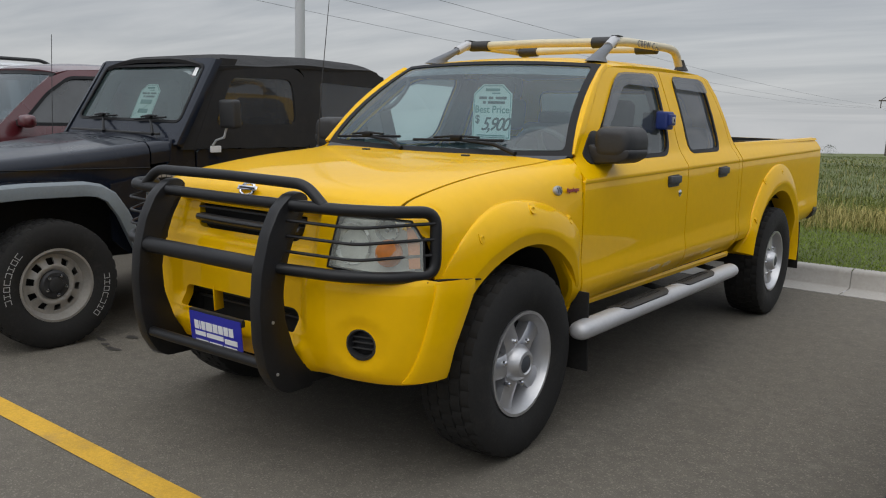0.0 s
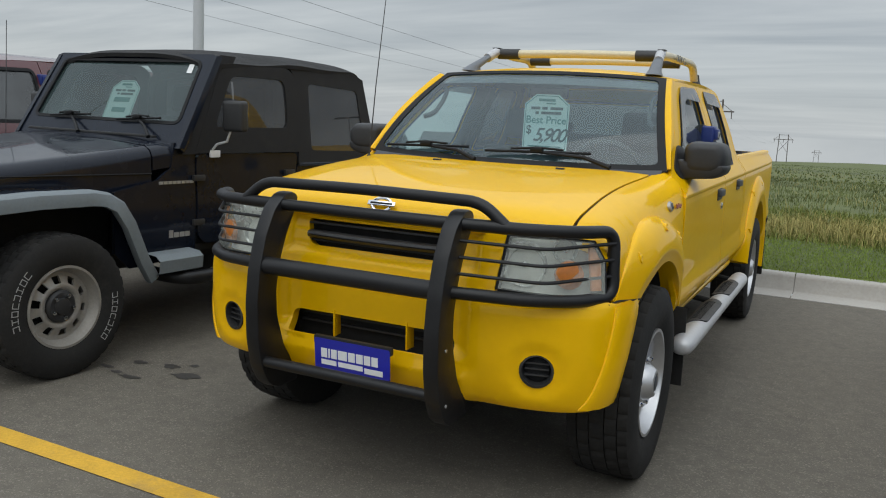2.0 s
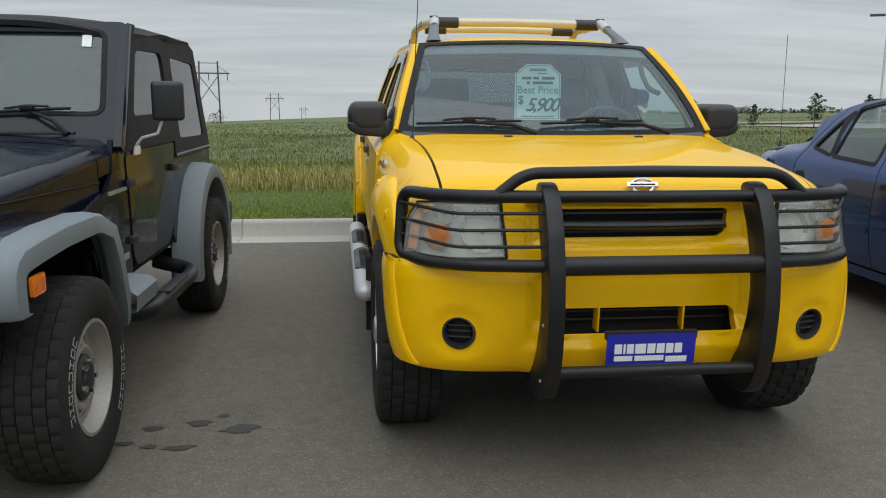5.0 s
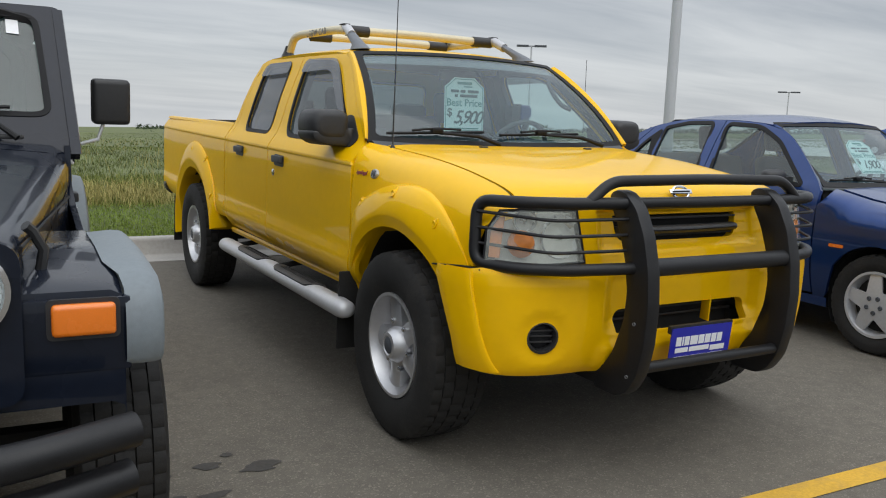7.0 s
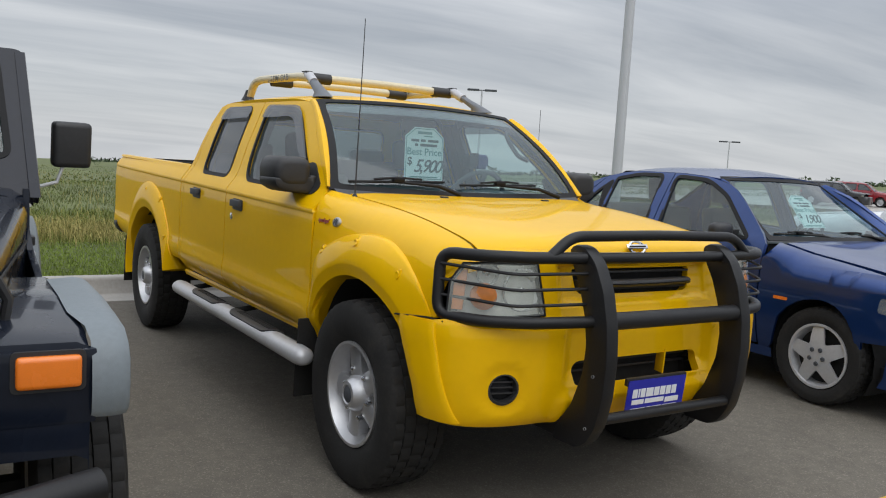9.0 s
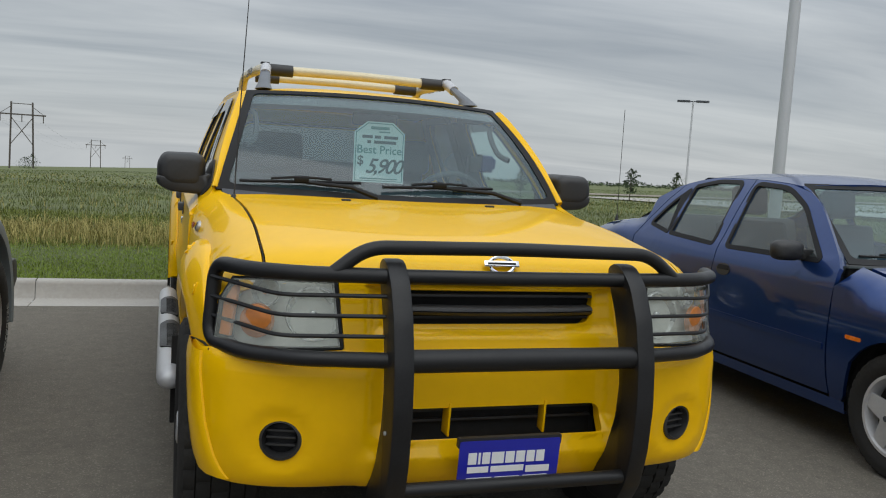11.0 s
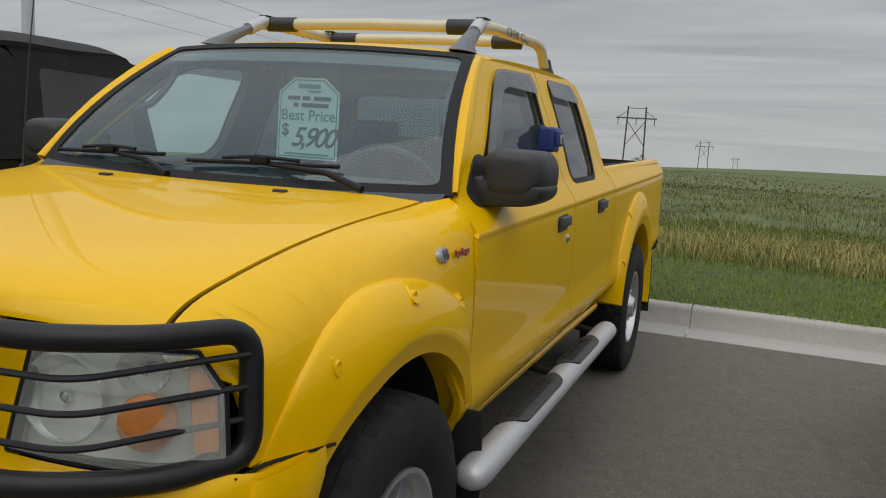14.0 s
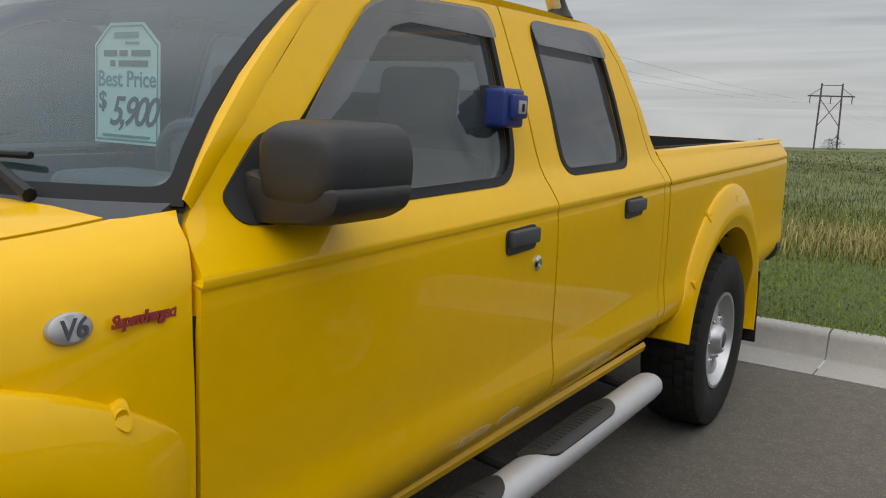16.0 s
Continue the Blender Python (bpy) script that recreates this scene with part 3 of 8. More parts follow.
FLARE = ((0.0, None), (0.008, 0.13), (0.022, 0.22), (0.06, 0.33), (0.20, 0.58), (0.40, 0.82), (0.58, 0.95), (0.69, 1.0), (0.735, 0.98), (0.775, 0.90), (0.99, 0.70), (1.0, 0.60), (1.0, -0.9))


def on_flare(inner, outer, body, lip_at, y, z):
    """The point of a flare's outer face at (y, z)."""
    best = (9.0, 0.0)
    for i in range(181):
        (iy, iz), (oy, oz) = inner(i), outer(i)
        for k in range(33):
            f = k / 32
            d = math.hypot(oy + (iy - oy) * f - y, oz + (iz - oz) * f - z)
            best = min(best, (d, f))
    px = curve(best[1], *[(f, p) for f, p in FLARE[1:-2]])
    return body(y, z) + (lip_at(y, z) - body(y, z)) * px + 0.001, y, z


def flare_rows(inner, outer, a0, a1, body, lip_at, n=28, s=1):
    """Sections of a wheel-arch flare from angle a0 to a1: a stepped upper edge, a broad face and a turned-in lip."""
    rows = []
    for k in range(n + 1):
        a = a0 + (a1 - a0) * k / n
        (iy, iz), (oy, oz) = inner(a), outer(a)
        row = []
        for f, px in FLARE:
            y, z = oy + (iy - oy) * f, oz + (iz - oz) * f
            bx = body(y, z)
            lip = lip_at(y, z)
            x = bx - 0.012 if px is None else (bx + (lip - bx) * px if px > 0 else bx - 0.11)
            row.append((s * x, y, z))
        rows.append(row)
    return rows


def flare_bolt(parent, x, y, z, turn, s, lean=0.0):
    """A screw head in a drop-shaped pocket moulded into a flare, its point turned by the given degrees."""
    c, si = math.cos(radians(turn)), math.sin(radians(turn))
    drop = rounded([(-0.016, -0.015), (0.016, -0.015), (0.018, 0.001), (0.0, 0.026), (-0.018, 0.001)], 0.008, 3)
    p = part("bolt_pocket", prism([(u * c - v * si, u * si + v * c) for u, v in drop], lambda u, v, d: Vector((s * (x - 0.020 + d + lean * v), y + u, z + v)), 0.0208, 0.002), YELLOW, parent)
    part("flare_bolt", moved(lathe([(0.0125, -0.006), (0.0125, 0.003), (0.010, 0.006), (0.006, 0.004), (0, 0.004)], 14), Matrix.Translation((s * (x - 0.0035), y, z)) @ Matrix.Diagonal((s, 1, 1, 1))), YELLOW, p)


def alloy_wheel(parent, name, m, radius, width, rim, hub_mat, spokes=5, cap=0.045, broad=1.0):
    """A wheel facing +x at m: tyre, rim, spokes, hub cap and nuts."""
    w = part(name, moved(tyre(radius, width, rim), m), RUBBER, parent, "worn black all-terrain tyre")
    h = width / 2
    barrel = lathe([(rim + 0.004, h * 0.80), (rim + 0.004, h * 0.88), (rim - 0.008, h * 0.88), (rim - 0.016, h * 0.72), (rim - 0.035, h * 0.35), (rim - 0.04, -h * 0.7), (rim, -h * 0.8)], 56)
    part("rim", moved(barrel, m), hub_mat, w)
    face = h * 0.62
    rs = []
    for k in range(spokes):
        a0 = 2 * math.pi * k / spokes + math.pi / 2
        rows = []
        for f, wd, x in ((0.045, 0.052, face - 0.004), (0.085, 0.050, face + 0.004), (0.13, 0.047, face - 0.001), (0.165, 0.050, face - 0.004), (rim - 0.014, 0.064, face - 0.004)):
            row = []
            for u, dx in ((-1.0, -0.055), (-0.92, -0.010), (-0.6, 0.0), (0, 0.004), (0.6, 0.0), (0.92, -0.010), (1.0, -0.055)):
                t = u * wd * (broad if f < 0.15 else 0.5 + 0.5 * broad)
                row.append((x + dx, f * math.cos(a0) - t * math.sin(a0), f * math.sin(a0) + t * math.cos(a0)))
            rows.append(row)
        rs.append(loft(rows))
    part("spokes", moved(joined(*rs), m), hub_mat, w)
    # Brake disc widened so that its dark colour stands for shade between spokes.
    part("brake_shade_disc", moved(lathe([(0.02, 0.018), (rim - 0.036, 0.018), (rim - 0.034, -0.03)], 32), m), DARK, w)
    part("hub_cap", moved(lathe([(0.078, face - 0.03), (0.074, face + 0.012), (0.060, face + cap * 0.75), (0.052, face + cap), (0.040, face + cap + 0.003), (0.034, face + cap - 0.003), (0.0, face + cap - 0.002)], 32), m), hub_mat, w)
    part("badge", moved(lathe([(0.034, face + cap - 0.001), (0.030, face + cap + 0.002), (0.0, face + cap + 0.003)], 24), m), GREYTRIM, w)
    for k in range(spokes + 1):
        a = 2 * math.pi * (k + 0.5) / (spokes + 1)
        nut = lathe([(0.011, face - 0.01), (0.011, face + 0.012), (0.006, face + 0.016), (0, face + 0.016)], 8, at=(0, 0.098 * math.cos(a), 0.098 * math.sin(a)))
        part("wheel_nut", moved(nut, m), CHROME, w)
    return w


# ---- the yellow crew-cab pickup; front axle at y = 0, +x is its left side ----
TRUCK_AT = pose(0.013, 0, 0, 0, 0, 0.4)


def build_pickup():
    T = thing("pickup_truck", "bright yellow crew-cab pickup truck parked on grey asphalt", "pickup truck", TRUCK_AT)

    def rake(y):
        return 0.018 * (y - 1.2)

    def side_w(zz):
        return curve(zz, (0.40, 0.735), (0.50, 0.785), (0.54, 0.815), (0.575, 0.842), (0.61, 0.858), (0.645, 0.8625), (0.69, 0.857), (0.74, 0.8515), (0.85, 0.852), (1.0, 0.851), (1.050, 0.8492), (1.069, 0.8468), (1.0755, 0.8462), (1.082, 0.8490), (1.090, 0.8488), (1.104, 0.8420), (1.135, 0.8215), (1.175, 0.793), (1.35, 0.732), (1.50, 0.674), (1.60, 0.632), (1.64, 0.600))

    def side_x(y, z):
        return side_w(z - rake(y)) - 0.036 * clamp((0.80 - y) / 0.30) ** 1.5 * clamp((z - 1.085) / 0.09) * clamp((1.45 - z) / 0.2) - 0.030 * clamp((0.5 - y) / 1.1) ** 1.5 - 0.02 * clamp((y - 3.9) / 0.65) ** 2

    def skin(s, lift=0.0):
        return lambda y, z: Vector((s * (side_x(y, z) + lift), y, z))

    CREASE = (0.60, 0.625, 0.65, 1.060, 1.069, 1.0725, 1.0755, 1.079, 1.082, 1.086, 1.090, 1.097, 1.104)

    def low_of(line):
        return [(y, z - rake(y)) for y, z in line]

    def raked(s):
        return lambda y, w: Vector((s * side_x(y, w + rake(y)), y, w + rake(y)))

    B = Body(width=lambda y: 0.852 - 0.035 * clamp((0.5 - y) / 1.1) ** 1.5,
             shoulder=lambda y: 0.84,
             crown=lambda y: curve(y, (-0.665, 0.985), (-0.65, 1.02), (-0.62, 1.05), (-0.56, 1.074), (-0.45, 1.094), (-0.1, 1.133), (0.2, 1.155), (0.44, 1.169), (0.54, 1.186)),
             power=lambda y: curve(y, (-0.6, 4.4), (-0.35, 5.2), (0.1, 6.6), (0.35, 7.6), (0.48, 9.0)),
             tumble=lambda y: curve(y, (-0.6, 0.03), (-0.2, 0.055), (0.2, 0.055), (0.46, 0.022)),
             lower=lambda z, y: 0.852 - side_w(min(z, 0.84)),
             bow=lambda x, y: 0.15 * clamp(abs(x) / 0.80) ** 3.4 * clamp((0.12 - y) / 0.75) ** 1.6)

    # hood and fenders
    gap = [(-0.655, 0.668), (-0.5, 0.668), (-0.2, 0.664), (0.1, 0.668), (0.30, 0.680), (0.44, 0.690)]
    left = [(y, B.q_of_x(y, curve(y, *gap))) for y in [-0.655, -0.645, -0.635, -0.62, -0.60, -0.57, -0.53, -0.48, -0.40, -0.30, -0.20, -0.10, 0.0, 0.10, 0.20, 0.30, 0.37, 0.44]]
    hood_line = left + [(y, 1.44 - q) for y, q in left[::-1]]
    part("hood", panel(hood_line, [], lambda y, q: B.at(y - 0.05 * (1 - (abs(q - 0.72) / 0.55) ** 2) * clamp((y - 0.1) / 0.34), q), 0.045, 0.03, (0, 0, 1)), YELLOW, T)

    def arch(cy, cz, fry, rry, rz, y):
        r = fry if y < cy else rry
        return cz + rz * math.sqrt(max(0.0, 1 - ((y - cy) / r) ** 2))

    for s in (1, -1):
        low = [(y, 0.785 - 0.84) for y in (-0.668, -0.55, -0.45)]
        low += [(y, arch(-0.03, 0.42, 0.455, 0.465, 0.46, y) + 0.02 - 0.84) for y in [-0.42 + 0.05 * k for k in range(17)]]
        low += [(0.43, 0.50 - 0.84), (0.464, 0.50 - 0.84)]
        top = [(0.464, 0.0), (0.467, 0.085), (0.473, 0.1215), (0.488, 0.150), (0.506, 0.1745), (0.528, 0.188), (0.495, B.q_of_x(0.48, 0.722)), (0.455, B.q_of_x(0.44, 0.705))] + [(y, q - 0.0032) for y, q in left[::-1]] + [(-0.668, left[0][1] - 0.0032)]
        part("fender", panel(low + top, [], mirrored(B.at, s), 0.05, 0.02, (s, 0, 0.5), vstep=0.035), YELLOW, T)

    # doors with window openings
    def roof_edge(y):
        return curve(y, (0.98, 1.572), (1.03, 1.597), (1.2, 1.618), (1.8, 1.632), (2.25, 1.625), (2.36, 1.603), (2.44, 1.565))

    win_f = rounded([(0.625, 1.158), (1.520, 1.172), (1.572, 1.572), (1.105, 1.552)], [0.03, 0.12, 0.08, 0.12], 8)
    win_r = rounded([(1.785, 1.176), (2.262, 1.182), (2.262, 1.574), (1.805, 1.576)], [0.05, 0.09, 0.10, 0.05], 8)
    door_f = [(0.473, 0.545), (0.473, 0.85), (0.475, 1.0), (0.481, 1.07), (0.496, 1.12), (0.514, 1.152), (0.536, 1.170), (0.603, 1.236), (0.735, 1.369), (0.875, 1.488), (0.965, 1.553)] + [(y, roof_edge(y) - 0.012) for y in (1.05, 1.2, 1.4, 1.645)] + [(1.645, 0.545)]
    door_r = [(1.653, 0.545)] + [(y, roof_edge(y) - 0.012) for y in (1.653, 1.8, 2.0, 2.2, 2.30)] + [(2.385, 1.50), (2.435, 1.35), (2.470, 1.12), (2.478, 0.95), (2.474, 0.78), (2.462, 0.60), (2.458, 0.545)]
    for s in (1, -1):
        for name, line, hole, handle_y in (("front_door", door_f, win_f, 1.445), ("rear_door", door_r, win_r, 2.185)):
            d = part(name, panel(low_of(line), [low_of(hole)], raked(s), 0.06, 0.035, (s, 0, 0), vstep=0.028, rows=CREASE), YELLOW, T)
            part("window_seal", panel(grow(hole, 0.010), [grow(hole, -0.009)], skin(s, 0.003), 0.2, 0.012, (s, 0, 0)), SEAL, d)
            part("window_lining", panel(grow(hole, 0.045), [grow(hole, -0.006)], skin(s, -0.017), 0.1, 0.028, (s, 0, 0)), DASH, d, "grey inner window lining")
            g = part("window_glass", panel(grow(hole, -0.004), [], skin(s, -0.014), 0.12, 0, (s, 0, 0)), SIDEGLASS if name == "front_door" else TINTED, d, "clear side window" if name == "front_door" else "dark tinted side window")
            visor = [(0.775, 1.290), (0.90, 1.405), (1.06, 1.535), (1.13, 1.568), (1.20, 1.576), (1.545, 1.586), (1.572, 1.575), (1.578, 1.545), (1.570, 1.512), (1.20, 1.516), (1.13, 1.500), (1.075, 1.468), (0.93, 1.352), (0.815, 1.282)] if name == "front_door" else [(1.800, 1.565), (1.825, 1.584), (2.20, 1.586), (2.25, 1.572), (2.266, 1.535), (2.266, 1.508), (1.800, 1.516)]
            part("rain_visor", panel(rounded(visor, 0.012, 3), [], lambda y, z, s=s: Vector((s * (side_x(y, z) + 0.006 + 0.12 * clamp(1.575 - z, 0, 0.05)), y, z)), 0.1, 0.003, (s, 0, 0)), SMOKED, d, "smoked plastic rain visor")
            hz = 1.034 + (0.019 if name == "rear_door" else 0)
            hb = part("door_handle", panel(rounded([(handle_y - 0.075, hz - 0.032), (handle_y + 0.075, hz - 0.028), (handle_y + 0.075, hz + 0.032), (handle_y - 0.075, hz + 0.028)], 0.02), [], skin(s, 0.004), 0.05, 0.012, (s, 0, 0)), BLACK, d, "black plastic door handle")
            part("pull", moved(box(-0.014, 0.010, -0.066, 0.066, -0.012, 0.026, 0.008), pose(s * (side_x(handle_y, hz) + 0.012), handle_y, hz)), GREYTRIM, hb)
            if name == "front_door":
                part("door_lock", lathe([(0.019, -0.004), (0.019, 0.004), (0.014, 0.007), (0.0, 0.006)], 20, (s * side_x(1.535, 0.965), 1.535, 0.965)) if s > 0 else lathe([(0.019, 0.004), (0.019, -0.004), (0.014, -0.007), (0.0, -0.006)], 20, (s * side_x(1.535, 0.965), 1.535, 0.965)), CHROME, d)
        for k, (y, w) in enumerate(((1.18, 0.13), (1.36, 0.09), (1.93, 0.14))):
            part("paint_chip", panel(rounded([(y, 0.590), (y + w * 0.3, 0.584), (y + w * 0.6, 0.592), (y + w, 0.588), (y + w + 0.03, 0.606), (y + w * 0.8, 0.617), (y + w * 0.45, 0.608), (y + 0.02, 0.612)], 0.012), [], skin(s, 0.0015), 0.05, 0.001, (s, 0, 0)), PAINTCHIP, T, "worn patch of bare primer")
        # dark shut lines behind the panels' gaps
        for y0, y1, z0, z1 in ((0.4685, 0.471, 0.56, 1.03), (1.649, 1.649, 0.56, 1.56), (2.4805, 2.4805, 0.58, 1.10), (2.535, 2.535, 0.62, 1.18)):
            part("shut_line", loft([[(s * (side_x(y0, z) - 0.010), (y0 + (y1 - y0) * k / 12) + dy, z) for dy in (-0.012, 0.012)] for k, z in [(k, z0 + (z1 - z0) * k / 12) for k in range(13)]]), SEAL, T)
        part("hood_shut_line", tube([(lambda p: (s * (p.x - 0.002), p.y, p.z - 0.0060))(B.at(y, q - 0.0016)) for y, q in left[1:]], 0.0024, 5), SEAL, T)
        # sill, pillars, cab rear corner
        part("sill", loft([[(s * (side_w(0.53) - 0.004), y, 0.538), (s * 0.812, y, 0.525), (s * 0.805, y, 0.505), (s * 0.76, y, 0.49), (s * 0.70, y, 0.49)] for y in (0.47, 1.0, 1.6, 2.52)]), YELLOW, T)
        part("cab_corner", panel(low_of([(2.464, 0.545), (2.468, 0.60), (2.480, 0.78), (2.484, 0.95), (2.476, 1.12), (2.441, 1.35), (2.391, 1.50), (2.308, roof_edge(2.308) - 0.012), (2.37, 1.590), (2.440, 1.50), (2.485, 1.35), (2.526, 1.20), (2.530, 0.95), (2.530, 0.545)]), [], raked(s), 0.05, 0.03, (s, 0, 0), vstep=0.028, rows=CREASE), YELLOW, T)
        # bed side
        bed = [(2.54, 0.60), (2.54, 1.19), (2.545, 1.202)] + [(y, 1.204 + 0.011 * (y - 2.54)) for y in (3.0, 3.6, 4.2, 4.46)] + [(4.50, 1.20), (4.52, 1.12), (4.53, 0.80), (4.47, 0.60), (4.10, 0.60)]
        bed += [(y, max(0.60, arch(3.31, 0.42, 0.56, 0.54, 0.45, y) + 0.02)) for y in [3.85 - 0.06 * k for k in range(19)]] + [(2.74, 0.60)]
        b = part("bed_side", panel(low_of(bed), [], raked(s), 0.06, 0.04, (s, 0, 0), vstep=0.028, rows=CREASE), YELLOW, T)
        part("bed_rail", loft([[(s * (side_x(y, 1.20) - 0.002), y, 1.196 + 0.011 * (y - 2.54)), (s * (side_x(y, 1.2) - 0.012), y, 1.212 + 0.011 * (y - 2.54)), (s * (side_x(y, 1.2) - 0.05), y, 1.214 + 0.011 * (y - 2.54)), (s * 0.715, y, 1.205 + 0.011 * (y - 2.54)), (s * 0.71, y, 0.75)] for y in (2.55, 3.0, 3.5, 4.0, 4.3, 4.5)]), YELLOW, b)
        part("bed_liner", box(min(s * 0.70, s * 0.72), max(s * 0.70, s * 0.72), 2.56, 4.48, 0.70, 1.222, 0.004), DARK, b, "black bed liner")
        # flares
        fr = lambda y, z: min(side_x(y, min(z, 1.0)) - 0.012 * clamp((-0.2 - y) / 0.4), B.at(clamp(y, -0.6, 0.46), math.degrees(math.atan2(max(0.0, z - 0.84), 0.80)) * 0.008).x if z > 0.9 else 9.0, 0.836 * max(0.02, 1 - (clamp(-0.352 - y, 0, 0.37) / 0.375) ** 4) ** 0.25 + 0.010 - 0.055 * clamp((0.64 - z) / 0.14))
        front_in, front_out = arc(0.025, 0.42, 0.470, 0.448, 0.432), arc(-0.03, 0.42, 0.572, 0.70, 0.606, 0.459)
        lipf = lambda y, z: fr(y, min(z, 0.8)) + (0.044 - 0.042 * clamp((-0.15 - y) / 0.42)) * clamp((0.475 - y) / 0.13) ** 0.6
        f = part("front_flare", loft(flare_rows(front_in, front_out, -8, 172, fr, lipf, 48, s)), YELLOW, T)
        for y, z, turn in ((0.335, 0.925, -40), (0.030, 0.990, 0), (-0.288, 0.906, 35)):
            low_x, high_x = (on_flare(front_in, front_out, fr, lipf, y, z + d)[0] for d in (-0.014, 0.014))
            flare_bolt(f, *on_flare(front_in, front_out, fr, lipf, y, z), turn, s, (high_x - low_x) / 0.028)
        seam = [(-0.56, 0.3), (-0.52, 0.3), (-0.49, 0.36), (-0.46, 0.5), (-0.42, 0.66), (-0.38, 0.82), (-0.34, 0.97), (-0.305, 1.0)]
        part("flare_joint", tube([(s * (fr(y, 0.775) + (lipf(y, 0.775) - fr(y, 0.775)) * k + 0.001), y, 0.779 - 0.10 * max(0.0, y + 0.47)) for y, k in seam], 0.0036, 6), SEAL, f)
        flare_bolt(f, fr(-0.500, 0.672) + 0.018, -0.500, 0.672, 30, s)
        rear_in, rear_out = arc(3.31, 0.42, 0.535, 0.475, 0.459), arc(3.31, 0.42, 0.615, 0.615, 0.645)
        f = part("rear_flare", loft(flare_rows(rear_in, rear_out, -10, 172, side_x, lambda y, z: 0.897, 44, s)), YELLOW, T)
        for y, z, turn in ((3.30, 1.01, 0), (2.985, 0.955, 35), (2.800, 0.715, 60)):
            low_x, high_x = (on_flare(rear_in, rear_out, side_x, lambda y, z: 0.897, y, z + d)[0] for d in (-0.014, 0.014))
            flare_bolt(f, *on_flare(rear_in, rear_out, side_x, lambda y, z: 0.897, y, z), turn, s, (high_x - low_x) / 0.028)
        # wheel wells
        for cy, iy, iz in ((-0.03, 0.47, 0.46), (3.31, 0.53, 0.44)):
            part("wheel_well", loft([[(s * x, cy + iy * math.cos(radians(a)), 0.42 + iz * math.sin(radians(a))) for a in range(0, 181, 10)] for x in (0.45, 0.60, 0.80)]), DARK, T)
            part("well_wall", panel([(cy + iy * math.cos(radians(a)), 0.42 + iz * math.sin(radians(a))) for a in range(0, 181, 12)], [], lambda y, z, s=s: Vector((s * 0.47, y, z)), 0.5), DARK, T)
        part("mud_flap", moved(box(-0.10, 0.10, -0.006, 0.006, -0.20, 0.16, 0.005), pose(s * 0.80, 0.478, 0.44, 4, 0, 0)), RUBBER, T, "black rubber mud flap")
        part("mud_flap", moved(box(-0.10, 0.10, -0.006, 0.006, -0.20, 0.16, 0.005), pose(s * 0.80, 3.84, 0.46, 6, 0, 0)), RUBBER, T, "black rubber mud flap")
        # step bar
        path = [(s * 0.902, y, 0.444 + 0.006 * (y - 0.4)) for y in (0.360, 0.364, 0.376, 0.40, 0.44, 1.0, 1.6, 2.26, 2.31, 2.334, 2.346, 2.350)]
        st = part("step_bar", tube(path, [0.012, 0.028, 0.042, 0.050, 0.052, 0.052, 0.052, 0.052, 0.049, 0.040, 0.026, 0.010], 18, 0.82), STEPSILVER, T, "silver oval side step bar")
        for y0, y1 in ((0.70, 1.33), (1.44, 1.99)):
            o = rounded([(y0, -0.042), (y1 - 0.10, -0.05), (y1, -0.015), (y1 - 0.06, 0.045), (y0 + 0.08, 0.045)], 0.04)
            pad = part("tread_pad", panel(o, [], lambda y, x, s=s: Vector((s * (0.900 + x), y, 0.490 + 0.006 * (y - 0.4) - 5.0 * x * x)), 0.025, 0.02, (0, 0, 1), vstep=0.02), BLACK, st, "ribbed black rubber step pad")
            for k in range(int((y1 - y0 - 0.16) / 0.024)):
                yr = y0 + 0.07 + 0.024 * k
                zr = 0.4885 + 0.006 * (yr - 0.4)
                part("pad_rib", tube([(s * 0.868, yr, zr - 0.004), (s * 0.885, yr + 0.012, zr + 0.0012), (s * 0.915, yr + 0.012, zr + 0.0012)], 0.0022, 4), RUBBER, pad)
        for y in (0.55, 1.45, 2.25):
            part("step_bracket", tube([(s * 0.88, y, 0.45), (s * 0.72, y, 0.47), (s * 0.60, y, 0.52)], 0.016, 8), DARK, st)
        # door mirror
        cap = rounded([(0.782, 1.166), (0.925, 1.164), (0.972, 1.196), (0.974, 1.266), (0.950, 1.309), (0.815, 1.311), (0.784, 1.288)], 0.035, 4)
        low = rounded([(0.752, 1.138), (0.925, 1.150), (0.971, 1.176), (0.977, 1.214), (0.80, 1.222), (0.756, 1.232)], 0.018, 4)

        def shell(line, ys, s=s):
            cx, cz = sum(p[0] for p in line) / len(line), sum(p[1] for p in line) / len(line)
            return loft([[(s * (cx + (x - cx) * k), y, cz + (z - cz) * k) for x, z in line] for y, k in ys], closed=True, caps=True)
        mm = part("door_mirror", shell(cap, ((0.628, 0.50), (0.631, 0.70), (0.641, 0.85), (0.664, 0.95), (0.705, 1.0), (0.800, 1.0), (0.818, 0.98), (0.821, 0.92))), BLACK, T, "large black plastic door mirror")
        part("mirror_arm", shell(low, ((0.633, 0.78), (0.638, 0.90), (0.658, 0.98), (0.702, 1.01), (0.800, 1.01), (0.812, 0.99))), BLACK, mm)
        part("mirror_glass", panel(rounded([(0.79, 1.165), (0.955, 1.165), (0.955, 1.296), (0.79, 1.296)], 0.03), [], lambda x, z, s=s: Vector((s * x, 0.8225, z)), 0.3, 0, (0, 1, 0)), CHROME, mm)
